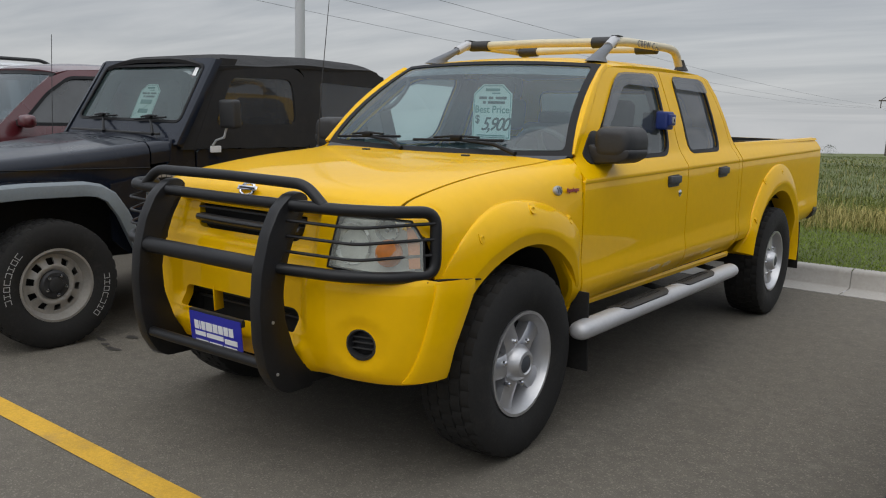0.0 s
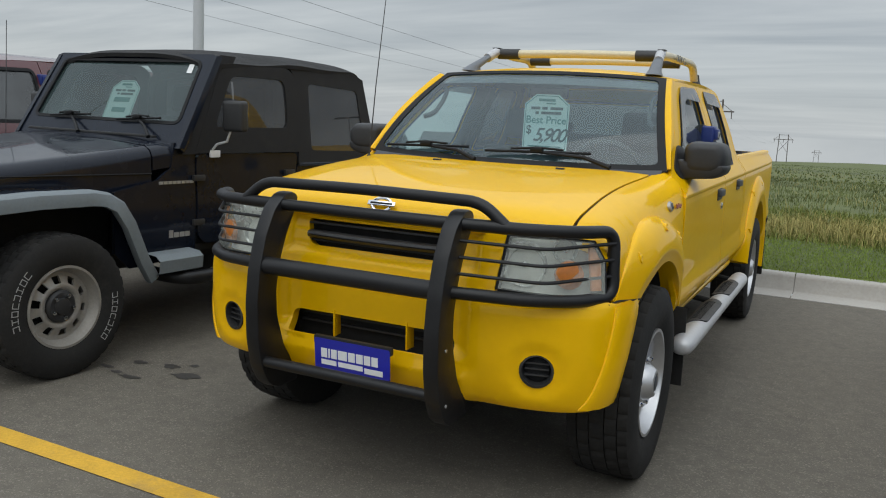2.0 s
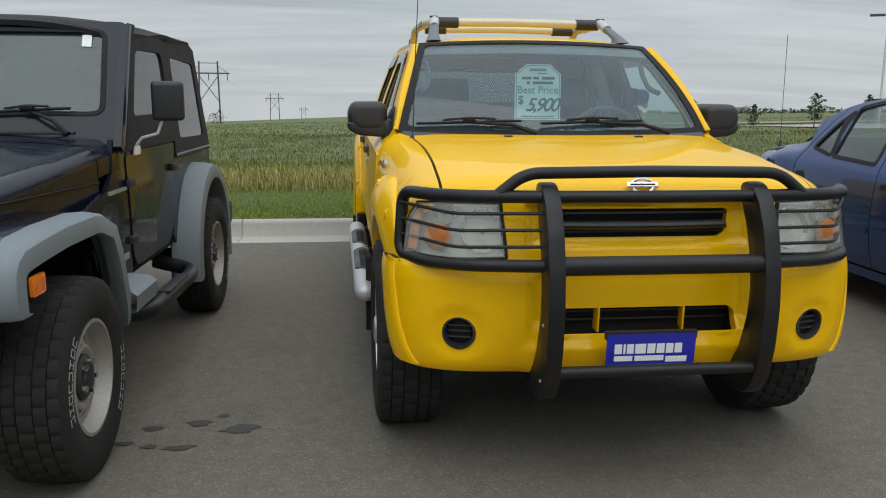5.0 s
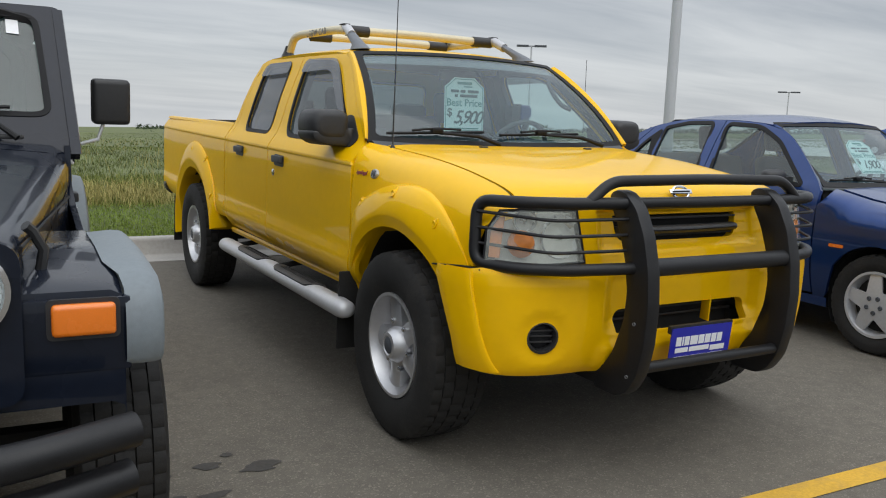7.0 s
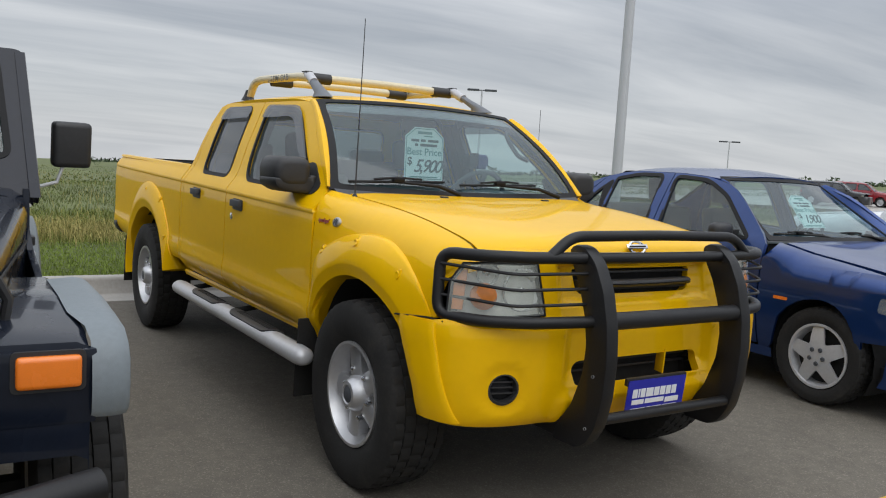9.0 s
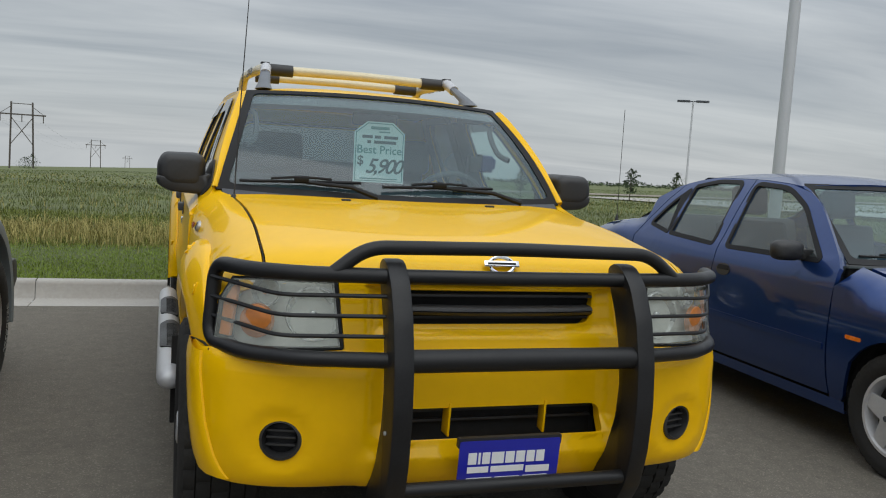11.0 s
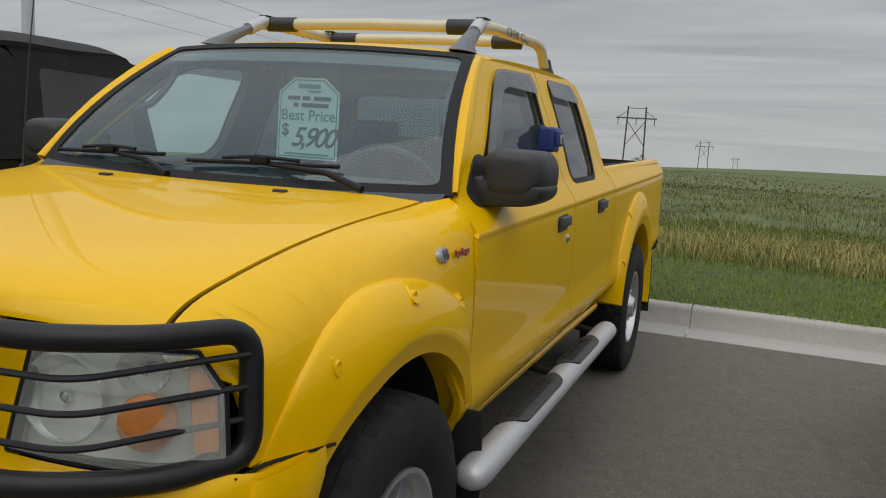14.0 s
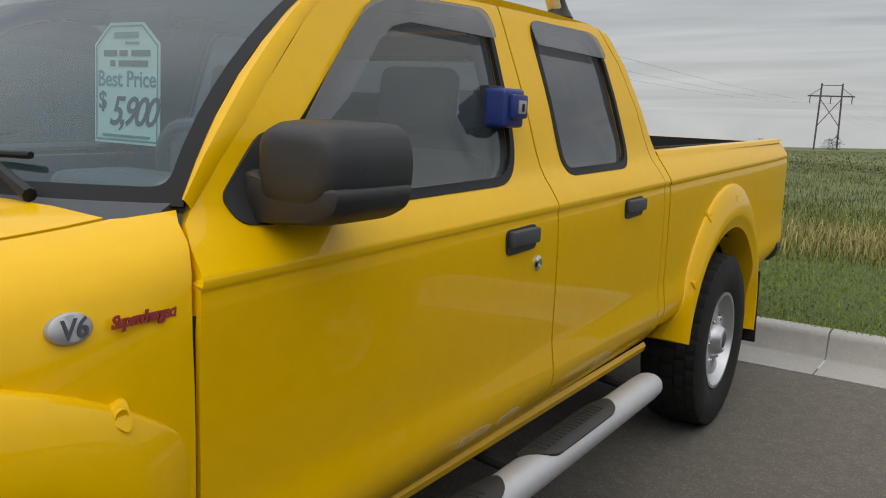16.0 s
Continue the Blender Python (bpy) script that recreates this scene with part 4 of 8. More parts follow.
        part("mirror_sail", panel(rounded([(0.590, 1.188), (0.606, 1.146), (0.66, 1.142), (0.86, 1.150), (0.86, 1.262), (0.715, 1.290), (0.690, 1.284)], 0.02), [], skin(s, 0.006), 0.1, 0.01, (s, 0, 0)), BLACK, mm)

    # A pillars and windscreen
    def ws(u, v):
        e = u * u
        x = u * (0.738 - 0.143 * v)
        y = (0.43 + 0.107 * e) * (1 - v) + (0.985 + 0.055 * e) * v - (0.06 + 0.13 * e) * v * (1 - v)
        z = (1.162 + 0.018 * e) * (1 - v) + (1.618 - 0.018 * e) * v
        bulge = 0.012 * math.sin(math.pi * v)
        return Vector((x, y - bulge * 0.7, z + bulge * 0.7))
    w = part("windscreen", panel([(-1, 0), (1, 0), (1, 1), (-1, 1)], [], ws, 0.12, 0, (0, -1, 1)), GLASS, T, "clear windscreen with faint green tint")
    ring_in = rounded([(-0.962, 0.040), (0.962, 0.040), (0.955, 0.970), (-0.955, 0.970)], 0.05)
    part("windscreen_trim", panel([(-1.012, -0.02), (1.012, -0.02), (1.012, 1.01), (-1.012, 1.01)], [ring_in], lambda u, v: ws(u, v) + Vector((0, -0.003, 0.003)), 0.1, 0.006, (0, -1, 1)), SEAL, w)
    part("header_band", panel(rounded([(-0.95, 0.86), (0.95, 0.86), (0.95, 0.95), (-0.95, 0.95)], 0.01), [], lambda u, v: ws(u, v) + Vector((0, 0.004, -0.004)), 0.1, 0, (0, -1, 1)), SMOKED, w, "shaded band of the windscreen")
    for s in (1, -1):
        edge = [(0.536, 1.170), (0.603, 1.236), (0.67, 1.303), (0.735, 1.369), (0.805, 1.431), (0.875, 1.488), (0.965, 1.553), (1.05, roof_edge(1.05) - 0.012)]
        rows = []
        for i, (y, z) in enumerate(edge):
            a = Vector((side_x(y, z), y, z))
            v = clamp((z - 1.180) / 0.420)
            b = ws(1.0, v) + Vector((0.004, 0, 0))
            mid = a.lerp(b, 0.5) + Vector((0.012, -0.016, 0.012))
            q1 = a.lerp(b, 0.22) + Vector((0.008, -0.009, 0.007))
            q2 = a.lerp(b, 0.8) + Vector((0.006, -0.010, 0.008))
            rows.append([(s * p.x, p.y, p.z) for p in (a, q1, mid, q2, b, b + Vector((-0.004, 0.012, -0.008)))])
        part("windscreen_pillar", loft(rows), YELLOW, T)
    # roof
    def roof(x, y):
        ze = roof_edge(y)
        zc = curve(y, (0.98, 1.618), (1.08, 1.640), (1.4, 1.668), (1.9, 1.680), (2.25, 1.668), (2.36, 1.640), (2.44, 1.588))
        return Vector((x, y, ze - 0.012 + (zc - ze + 0.012) * (1 - clamp(abs(x) / 0.638) ** 2.6)))
    front_edge = [(x, 0.985 + 0.055 * (x / 0.6) ** 2) for x in [-0.62 + 0.1 * k for k in range(13)]] + [(0.635, 1.06)]
    roof_line = [(-0.635, 1.06)] + front_edge + [(0.640, 2.0), (0.632, 2.30), (0.60, 2.40), (0.3, 2.44), (-0.3, 2.44), (-0.60, 2.40), (-0.632, 2.30), (-0.640, 2.0)]
    part("roof", panel(roof_line, [], roof, 0.07, 0.02, (0, 0, 1)), YELLOW, T)
    part("headliner", panel([(-0.57, 1.12), (0.57, 1.12), (0.57, 2.35), (-0.57, 2.35)], [], lambda x, y: roof(x, y) - Vector((0, 0, 0.035)), 0.2, 0, (0, 0, -1)), HEADLINER, T)
    # cab rear wall with its window, and the bulkhead behind the engine
    rw = rounded([(-0.56, 1.20), (0.56, 1.20), (0.50, 1.51), (-0.50, 1.51)], 0.07)
    back = lambda x, z: Vector((x, 2.525 - 0.24 * clamp((z - 1.2) / 0.4) - 0.03 * (abs(x) / 0.7) ** 3, z))
    r = part("cab_rear_wall", panel([(-0.80, 0.60), (0.80, 0.60), (0.80, 1.15), (0.60, 1.592), (-0.60, 1.592), (-0.80, 1.15)], [rw], back, 0.12, 0.02, (0, 1, 0)), YELLOW, T)
    part("rear_window", panel(grow(rw, 0.01), [], lambda x, z: back(x, z) - Vector((0, 0.012, 0)), 0.2, 0, (0, 1, 0)), REARGLASS, r)
    # cowl and wipers
    part("cowl", panel([(-1.03, -0.02), (1.03, -0.02), (1.0, 1.0), (-1.0, 1.0)], [], lambda u, v: Vector((u * 0.70, 0.375 + 0.07 * u * u, 1.142)).lerp(ws(u * 0.985, 0.0) + Vector((0, 0, 0.002)), v) + Vector((0, 0, -0.012 * u * u * (1 - v))), 0.1, 0.02, (0, 0, 1)), GREYTRIM, T)
    for k in range(12):
        part("cowl_slot", moved(box(-0.024, 0.024, -0.003, 0.003, -0.002, 0.003), pose(0.08 + 0.045 * k, 0.405 + 0.06 * (0.08 + 0.045 * k) ** 2, 1.155, 20)), DARK, T)
    wiper(T, (0.52, 0.425, 1.178), (0.16, 0.475, 1.224), (-0.09, 0.455, 1.217), 0.02)
    wiper(T, (-0.12, 0.400, 1.173), (-0.42, 0.490, 1.220), (-0.66, 0.52, 1.212), 0.02)
    for x in (-0.27, 0.33):
        part("washer_nozzle", box(x - 0.018, x + 0.018, 0.30, 0.325, 1.150, 1.168, 0.004), BLACK, T)

    # front fascia: bumper cover and grille surround in one skin
    YB, DF, WF, NF = -0.335, 0.375, 0.836, 4.2
    def fx(x):
        yd = DF * max(1e-6, 1 - (abs(x) / WF) ** NF) ** (1 / NF)
        return math.degrees(math.atan2(x, yd)) / 100
    def fascia(u, z, lift=0.0):
        a = radians(u * 100)
        c, si = math.cos(a), math.sin(a)
        r = ((abs(si) / WF) ** NF + (abs(c) / DF) ** NF) ** (-1 / NF) + lift
        x, y = r * si, YB - r * c
        pf = curve(z, (0.40, 0.050), (0.43, 0.018), (0.50, -0.008), (0.60, -0.022), (0.72, -0.024), (0.775, -0.012), (0.80, 0.012), (0.84, 0.020), (0.99, 0.055))
        pf += 0.035 * clamp((0.40 - abs(x)) / 0.05) * clamp((0.80 - z) / 0.06) * clamp((z - 0.545) / 0.05)
        pf -= 0.020 * clamp((0.42 - abs(x)) / 0.05) * clamp((0.53 - z) / 0.03)
        pf += 0.028 * clamp((0.405 - abs(x)) / 0.035) * clamp((z - 0.832) / 0.030) * clamp((0.985 - z) / 0.014)
        pf += 0.015 * (lambda k: k * k * (3 - 2 * k))(clamp((0.108 - math.hypot(abs(x) - 0.627, z - 0.553)) / 0.050))
        k = clamp(c * 1.6)
        return Vector((x - (1 - k) * math.copysign(1, x) * pf * 0.8, y + pf * k, z))
    zl = lambda u: 0.405 + 0.02 * clamp((abs(u) - 0.55) / 0.3) + (0.012 if abs(u) < 0.45 else 0)
    us = [-0.818 + 0.818 * k / 14 for k in range(29)]
    lampo = lambda s: [(s * fx(0.470), 0.808), (s * fx(0.488), 0.984), (s * fx(0.70), 0.990), (s * fx(0.776), 0.985), (s * fx(0.806), 0.92), (s * fx(0.808), 0.81), (s * fx(0.79), 0.797)]
    top_line = [(0.90, 0.770), (fx(0.828), 0.778), (fx(0.812), 0.788)] + [(u, z - 0.006) for u, z in [(fx(0.79), 0.797), (fx(0.470), 0.808)]] + [(fx(0.464), 0.808), (fx(0.482), 0.985)]
    top_line = [(0.828, 0.52), (0.850, 0.60), (0.880, 0.69), (0.898, 0.752)] + top_line
    top_line = top_line + [(-u, z) for u, z in top_line[::-1]]
    grille = rounded([(fx(-0.30), 0.868), (fx(0.30), 0.868), (fx(0.315), 0.962), (fx(-0.315), 0.962)], [0.04, 0.04, 0.012, 0.012])
    intake = rounded([(fx(-0.335), 0.550), (fx(0.335), 0.550), (fx(0.335), 0.632), (fx(-0.335), 0.632)], [0.01, 0.01, 0.05, 0.05])
    fogs = [ring(fx(s * 0.627), 0.553, (fx(0.682) - fx(0.572)) / 2, 0.055, 24) for s in (1, -1)]
    F = part("front_bumper", panel([(u, zl(u)) for u in us] + top_line, [grille, intake, *fogs], fascia, 0.020, 0.035, (0, -1, 0)), YELLOW, T)
    part("hood_lip", loft([[fascia(fx(x), 0.984), fascia(fx(x), 0.984) + Vector((0, 0.02, 0.012)), fascia(fx(x), 0.984) + Vector((0, 0.08, 0.012))] for x in [-0.5 + 0.05 * k for k in range(21)]]), DARK, F)
    for s in (1, -1):
        fc = Vector((s * 0.627, fascia(fx(s * 0.627), 0.553).y + 0.002, 0.553))
        fo = part("fog_lamp", moved(lathe([(0.060, 0.016), (0.058, 0.000), (0.050, -0.003), (0.046, 0.008), (0.044, 0.05), (0.0, 0.055)], 28, axis="y"), pose(fc.x, fc.y, fc.z, 0, 0, s * 16)), BLACK, F, "round black fog lamp bezel")
        part("lens", moved(lathe([(0.044, 0.030), (0.030, 0.024), (0.0, 0.022)], 24, axis="y"), pose(fc.x, fc.y, fc.z, 0, 0, s * 16)), SEAL, fo)
        for dz in (-0.018, 0.003, 0.022):
            part("fin", moved(box(-0.040, 0.040, 0.012, 0.026, -0.003, 0.003, 0.001), pose(fc.x, fc.y, fc.z + dz, 0, 0, s * 16)), BLACK, fo)
        part("intake_divider", moved(box(-0.0035, 0.0035, 0.004, 0.05, 0, 0.10, 0.002), pose(s * 0.15, -0.700, 0.546, 4, 0, s * -4)), YELLOW, F)
        # the flare's lower piece, on the bumper's corner
        rows = []
        for k in range(15):
            z = 0.425 + 0.347 * k / 14
            lo, hi = 0.30, 0.90
            for _ in range(30):
                mid = (lo + hi) / 2
                lo, hi = (mid, hi) if fascia(mid, z).y < -0.535 - (0.775 - z) * 0.22 else (lo, mid)
            ue = curve(z, (0.42, 0.818), (0.52, 0.828), (0.60, 0.85), (0.69, 0.88), (0.752, 0.898), (0.78, 0.90))
            row = [fascia(lo + (ue - lo) * f, z, lift) for f, lift in ((0, -0.008), (0.012, 0.006), (0.05, 0.010), (0.15, 0.0125), (0.4, 0.014), (0.7, 0.014), (0.96, 0.014), (1.0, 0.010))]
            row.append(row[-1] + Vector((-0.09, 0.0, 0.0)))
            rows.append([(s * p.x, p.y, p.z) for p in row])
        part("bumper_flare", loft(rows), YELLOW, F)
        # headlamp
        o = lampo(s)
        if s < 0:
            o = o[::-1]
        h = part("headlamp", panel(o, [], lambda u, z: fascia(u, z, -0.055), 0.05, 0.0, (0, -1, 0)), LAMPBODY, T, "hazy rectangular headlamp with amber corner")
        part("lens", panel(grow(o, -0.003), [], lambda u, z: fascia(u, z, 0.004), 0.05, 0.045, (0, -1, 0)), LENS, h, "weathered clear lamp lens")
        part("lamp_seal", panel(grow(o, 0.004), [grow(o, -0.007)], lambda u, z: fascia(u, z, 0.002), 0.08, 0.02, (0, -1, 0)), SEAL, h)
        for x, z, r, mt, nm in ((0.578, 0.893, 0.074, REFLECTOR, "main_reflector"), (0.716, 0.950, 0.040, REFLECTOR, "high_beam_reflector"), (0.718, 0.872, 0.046, ORANGEDULL, "turn_signal")):
            p = fascia(fx(s * x), z, -0.014 if nm == "turn_signal" else -0.034)
            prof = [(r * 1.06, 0.004), (r, -0.006), (r * 0.92, 0.008), (r * 0.6, 0.028), (r * 0.2, 0.034), (0, 0.034)] if nm != "turn_signal" else [(r * 1.04, 0.012), (r, -0.004), (r * 0.7, -0.010), (0, -0.012)]
            rf = part(nm, moved(lathe(prof, 26, axis="y"), pose(p.x, p.y, p.z, 0, 0, s * clamp((x - 0.5) * 130, 0, 30))), mt, h)
            if nm != "turn_signal":
                part("bulb", lathe([(0.0, -0.004), (0.010, 0.002), (0.012, 0.03)], 12, (p.x, p.y, p.z), "y"), CHROME, rf)
        part("side_marker", panel([(s * fx(0.778), 0.825), (s * fx(0.803), 0.825), (s * fx(0.800), 0.955), (s * fx(0.768), 0.965)][::s], [], lambda u, z: fascia(u, z, -0.006), 0.1, 0.01, (0, -1, 0)), ORANGEDULL, h, "amber side marker")
        # black joint between wing and bumper
        part("bumper_joint", loft([[(s * (side_x(y, 0.78) + 0.002 - 0.01 * clamp((-0.2 - y) / 0.4)), y + 0.0, 0.780 + dz) for y in (-0.40, -0.45, -0.52)] for dz in (-0.003, 0.003)]), SEAL, T)
    gy = -0.612
    G = part("grille", box(-0.34, 0.34, gy, gy + 0.02, 0.85, 0.99), DARK, T, "black grille behind a horizontal bar")
    bar = part("grille_bar", loft([[(x, -0.652 - 0.030 * (1 - (x / 0.33) ** 2) + dy, 0.908 + 0.46 * dz) for dy, dz in ((0.03, 0.030), (0.004, 0.029), (-0.006, 0.022), (-0.012, 0.004), (-0.006, 0.0), (-0.012, -0.004), (-0.004, -0.024), (0.006, -0.029), (0.03, -0.030))] for x in [-0.300 + 0.050 * k for k in range(13)]], caps=True), BLACK, G)
    for z in (0.885, 0.948):
        part("grille_slat", box(-0.31, 0.31, gy - 0.03, gy, z - 0.004, z + 0.004, 0.002), BLACK, G)
    part("intake_back", box(-0.36, 0.36, -0.59, -0.58, 0.50, 0.68), DARK, T)
    for z in (0.575, 0.605):
        part("intake_slat", box(-0.34, 0.34, -0.63, -0.615, z - 0.004, z + 0.004, 0.001), BLACK, T)
    part("nose_backing", box(-0.62, 0.62, -0.50, -0.46, 0.42, 1.0), DARK, T)
    # badge: plain ring and bar
    bz = 1.040
    by = B.at(-0.628, 0.72).y
    bm_ = pose(0, by - 0.020, bz, 62)
    bd = part("hood_badge", moved(tube([(0.038 * math.cos(a), 0.026 * math.sin(a), 0) for a in [2 * math.pi * k / 28 for k in range(29)]], 0.006, 8, caps=False), bm_), CHROME, T, "chrome ring badge with a plain bar")
    part("badge_bar", moved(box(-0.055, 0.055, -0.006, 0.013, -0.002, 0.006, 0.002), bm_), CHROME, bd)
    part("badge_stroke", moved(box(-0.044, 0.044, 0.000, 0.007, 0.006, 0.0068), bm_), SEAL, bd)
    # dealer plate: name bars and stripes, plain
    P = thing("dealer_plate", "blue dealer plate with white bars, fixed to the bumper", "license plate", TRUCK_AT @ pose(-0.002, -0.806, 0.494, 6))
    part("plate", prism(rounded([(-0.1525, -0.076), (0.1525, -0.076), (0.1525, 0.076), (-0.1525, 0.076)], 0.008), lambda u, v, d: Vector((u, d, v)), 0.003), PLATEBLUE, P)
    part("bracket", prism(rounded([(-0.157, 0.055), (0.157, 0.055), (0.157, 0.084), (-0.157, 0.084)], 0.005), lambda u, v, d: Vector((u, 0.004 + d, v)), 0.014), BLACK, P)
    x = -0.125
    for wd in (0.030, 0.012, 0.028, 0.042, 0.032, 0.032, 0.030, 0.030):
        part("name_bar", box(x, x + wd - 0.005, -0.0012, 0.0, 0.008, 0.042), PLATEWHITE, P)
        x += wd
    for x0, x1, z0, z1 in ((-0.125, -0.062, -0.018, 0.0), (-0.055, 0.045, -0.018, 0.0), (0.052, 0.125, -0.024, -0.004)):
        part("name_bar", box(x0, x1, -0.0012, 0.0, z0, z1), PLATEWHITE, P)
    for k in range(3):
        part("name_bar", box(-0.125 + 0.085 * k, -0.05 + 0.085 * k, -0.0012, 0.0, -0.040, -0.033), PLATEWHITE, P)

    # grille guard
    GG = thing("grille_guard", "matte black tubular steel grille guard bolted to the pickup's nose", "grille guard", TRUCK_AT)
    prof = [(-0.722, 1.066), (-0.77, 1.058), (-0.828, 1.01), (-0.876, 0.92), (-0.908, 0.80), (-0.918, 0.68), (-0.910, 0.55), (-0.884, 0.44), (-0.84, 0.372), (-0.79, 0.345), (-0.66, 0.345), (-0.68, 0.40), (-0.755, 0.50), (-0.800, 0.62), (-0.808, 0.72), (-0.79, 0.82), (-0.752, 0.92), (-0.705, 1.00), (-0.688, 1.045)]
    for s in (1, -1):
        up = part("upright", prism(rounded(prof, 0.02, 2), lambda u, v, d, s=s: Vector((s * (0.325 + d), u, v)), 0.056, 0.010), GUARD, GG)
        for y, z in ((-0.86, 0.62), (-0.84, 0.43)):
            part("bolt", lathe([(0.006, -0.004), (0.006, 0.002), (0, 0.003)], 8, (s * 0.382, y, z)), SCRIPTGREY, up)
        part("mount_plate", box(min(s * 0.33, s * 0.38), max(s * 0.33, s * 0.38), -0.74, -0.45, 0.36, 0.44, 0.006), GUARD, GG)
        wing = smooth_path([(s * 0.35, -0.775, 1.020), (s * 0.60, -0.742, 1.020), (s * 0.725, -0.655, 1.018), (s * 0.800, -0.500, 1.014), (s * 0.815, -0.515, 0.80), (s * 0.735, -0.665, 0.797), (s * 0.60, -0.765, 0.800), (s * 0.35, -0.835, 0.806)], 0.055, 6)
        part("lamp_hoop", tube(wing, 0.021, 14), GUARD, GG)
        for z in (0.966, 0.912, 0.858):
            part("thin_bar", tube(smooth_path([(s * 0.36, -0.798, z + 0.004), (s * 0.655, -0.742, z - 0.002), (s * 0.812, -0.520, z + 0.012)], 0.05, 5), 0.0058, 8), GUARD, GG)
    part("top_hoop", tube(smooth_path([(-0.515, -0.752, 1.026), (-0.43, -0.752, 1.094), (0, -0.762, 1.100), (0.43, -0.752, 1.094), (0.515, -0.752, 1.026)], 0.06, 6), 0.0195, 14), GUARD, GG)
    part("upper_bar", tube([(-0.35, -0.775, 1.020), (0, -0.785, 1.020), (0.35, -0.775, 1.020)], 0.0205, 14), GUARD, GG)
    part("centre_bar", tube([(-0.33, -0.868, 0.812), (0.33, -0.868, 0.812)], 0.031, 16), GUARD, GG)
    part("lower_bar", tube([(-0.33, -0.862, 0.462), (0.33, -0.862, 0.462)], 0.020, 14), GUARD, GG)

    # wheels
    for s in (1, -1):
        for y in (0.0, 3.33):
            alloy_wheel(T, "front_wheel" if y == 0 else "rear_wheel", Matrix.Translation((s * 0.757, y, 0.380)) @ (Matrix() if s > 0 else Matrix.Rotation(math.pi, 4, "Z")) @ Matrix.Rotation(0.35 + y, 4, "X"), 0.380, 0.255, 0.208, SILVER, 5)
    # roof rack
    for s in (1, -1):
        R = part("rack_rail", tube(smooth_path([(s * 0.478, 1.425, 1.744), (s * 0.49, 1.53, 1.754), (s * 0.515, 2.05, 1.760), (s * 0.522, 2.15, 1.745), (s * 0.525, 2.21, 1.665)], 0.06, 5), 0.024, 12), RACK, T, "pale gold tubular roof rack rail")
        part("front_foot", loft([[(s * (x + w * math.cos(2 * math.pi * k / 12)), y + l * math.sin(2 * math.pi * k / 12), z) for k in range(12)] for x, y, z, w, l in ((0.512, 1.165, 1.626, 0.040, 0.10), (0.508, 1.19, 1.652, 0.030, 0.065), (0.492, 1.31, 1.705, 0.026, 0.045), (0.480, 1.40, 1.747, 0.022, 0.034))], closed=True, caps=True), RACKGREY, R)
        part("foot_tube", tube([(s * 0.489, 1.33, 1.712), (s * 0.477, 1.415, 1.750), (s * 0.478, 1.44, 1.754)], 0.026, 12), STEPSILVER, R)
        part("rear_foot", loft([[(s * (0.527 + w * math.cos(2 * math.pi * k / 12)), y + l * math.sin(2 * math.pi * k / 12), z) for k in range(12)] for y, z, w, l in ((2.245, 1.640, 0.036, 0.075), (2.235, 1.665, 0.028, 0.045), (2.205, 1.70, 0.026, 0.032))], closed=True, caps=True), BLACK, R)
        for y in (1.45, 2.0):
            z = 1.746 if y < 1.6 else 1.752
            part("clamp", tube([(s * 0.47, y, z), (s * 0.34, y, z)], 0.030, 12), BLACK, R)
            part("wing_nut", box(s * 0.48 - 0.02, s * 0.48 + 0.02, y - 0.03, y + 0.03, z + 0.028, z + 0.034, 0.002), BLACK, R)
        part("lettering", lettering("CREW CAB", 0.052, Matrix(((0, 0, s, s * 0.5275), (s, 0, 0, 1.76), (0, 1, 0, 1.750), (0, 0, 0, 1))), 0.0008, spacing=1.25), RACKGREY, R, kind="stuff")
    for y, z in ((1.45, 1.746), (2.0, 1.752)):
        part("rack_crossbar", tube([(-0.47, y, z), (0, y, z + 0.006), (0.47, y, z)], 0.0235, 12), RACK, T, "pale gold rack crossbar")
    # aerial on the right wing
    A = part("aerial", tube([(-0.690, 0.392, 1.13), (-0.676, 0.410, 1.5), (-0.655, 0.440, 1.93)], [0.0035, 0.0025, 0.0018], 6), BLACK, T)
    part("aerial_base", lathe([(0.018, 0), (0.014, 0.02), (0.006, 0.035), (0, 0.036)], 12, (-0.690, 0.392, 1.128), "z"), BLACK, A)
    # side emblems
    for s in (1, -1):
        y, q = 0.292, 0.109
        c = B.at(y, q)
        e = part("engine_emblem", moved(lathe([(0.032, -0.006), (0.031, 0.004), (0.026, 0.007), (0, 0.008)], 28), Matrix.Translation((s * c.x, y, c.z)) @ Matrix.Rotation(s * -0.30, 4, "Y") @ Matrix.Diagonal((s, 1, 0.66, 1))), SCRIPTGREY, T, "oval chrome engine emblem")
        wm = Matrix(((0, 0, s, 0), (s, 0, 0, 0), (0, 1, 0, 0), (0, 0, 0, 1)))
        part("lettering", lettering("V6", 0.036, Matrix.Translation((s * (c.x + 0.0088), y, c.z)) @ Matrix.Rotation(s * -0.30, 4, "Y") @ wm, 0.0008, shear=0.25, bold=0.0006), GREYTRIM, e, kind="stuff")
        c2 = B.at(0.400, q + 0.001)
        part("script_emblem", lettering("Supercharged", 0.0232, Matrix.Translation((s * (c2.x + 0.003), 0.392, c2.z - 0.004)) @ Matrix.Rotation(s * -0.26, 4, "Y") @ wm, 0.0016, shear=0.35, spacing=0.80, bold=0.0009), REDSCRIPT, T, "red script emblem")

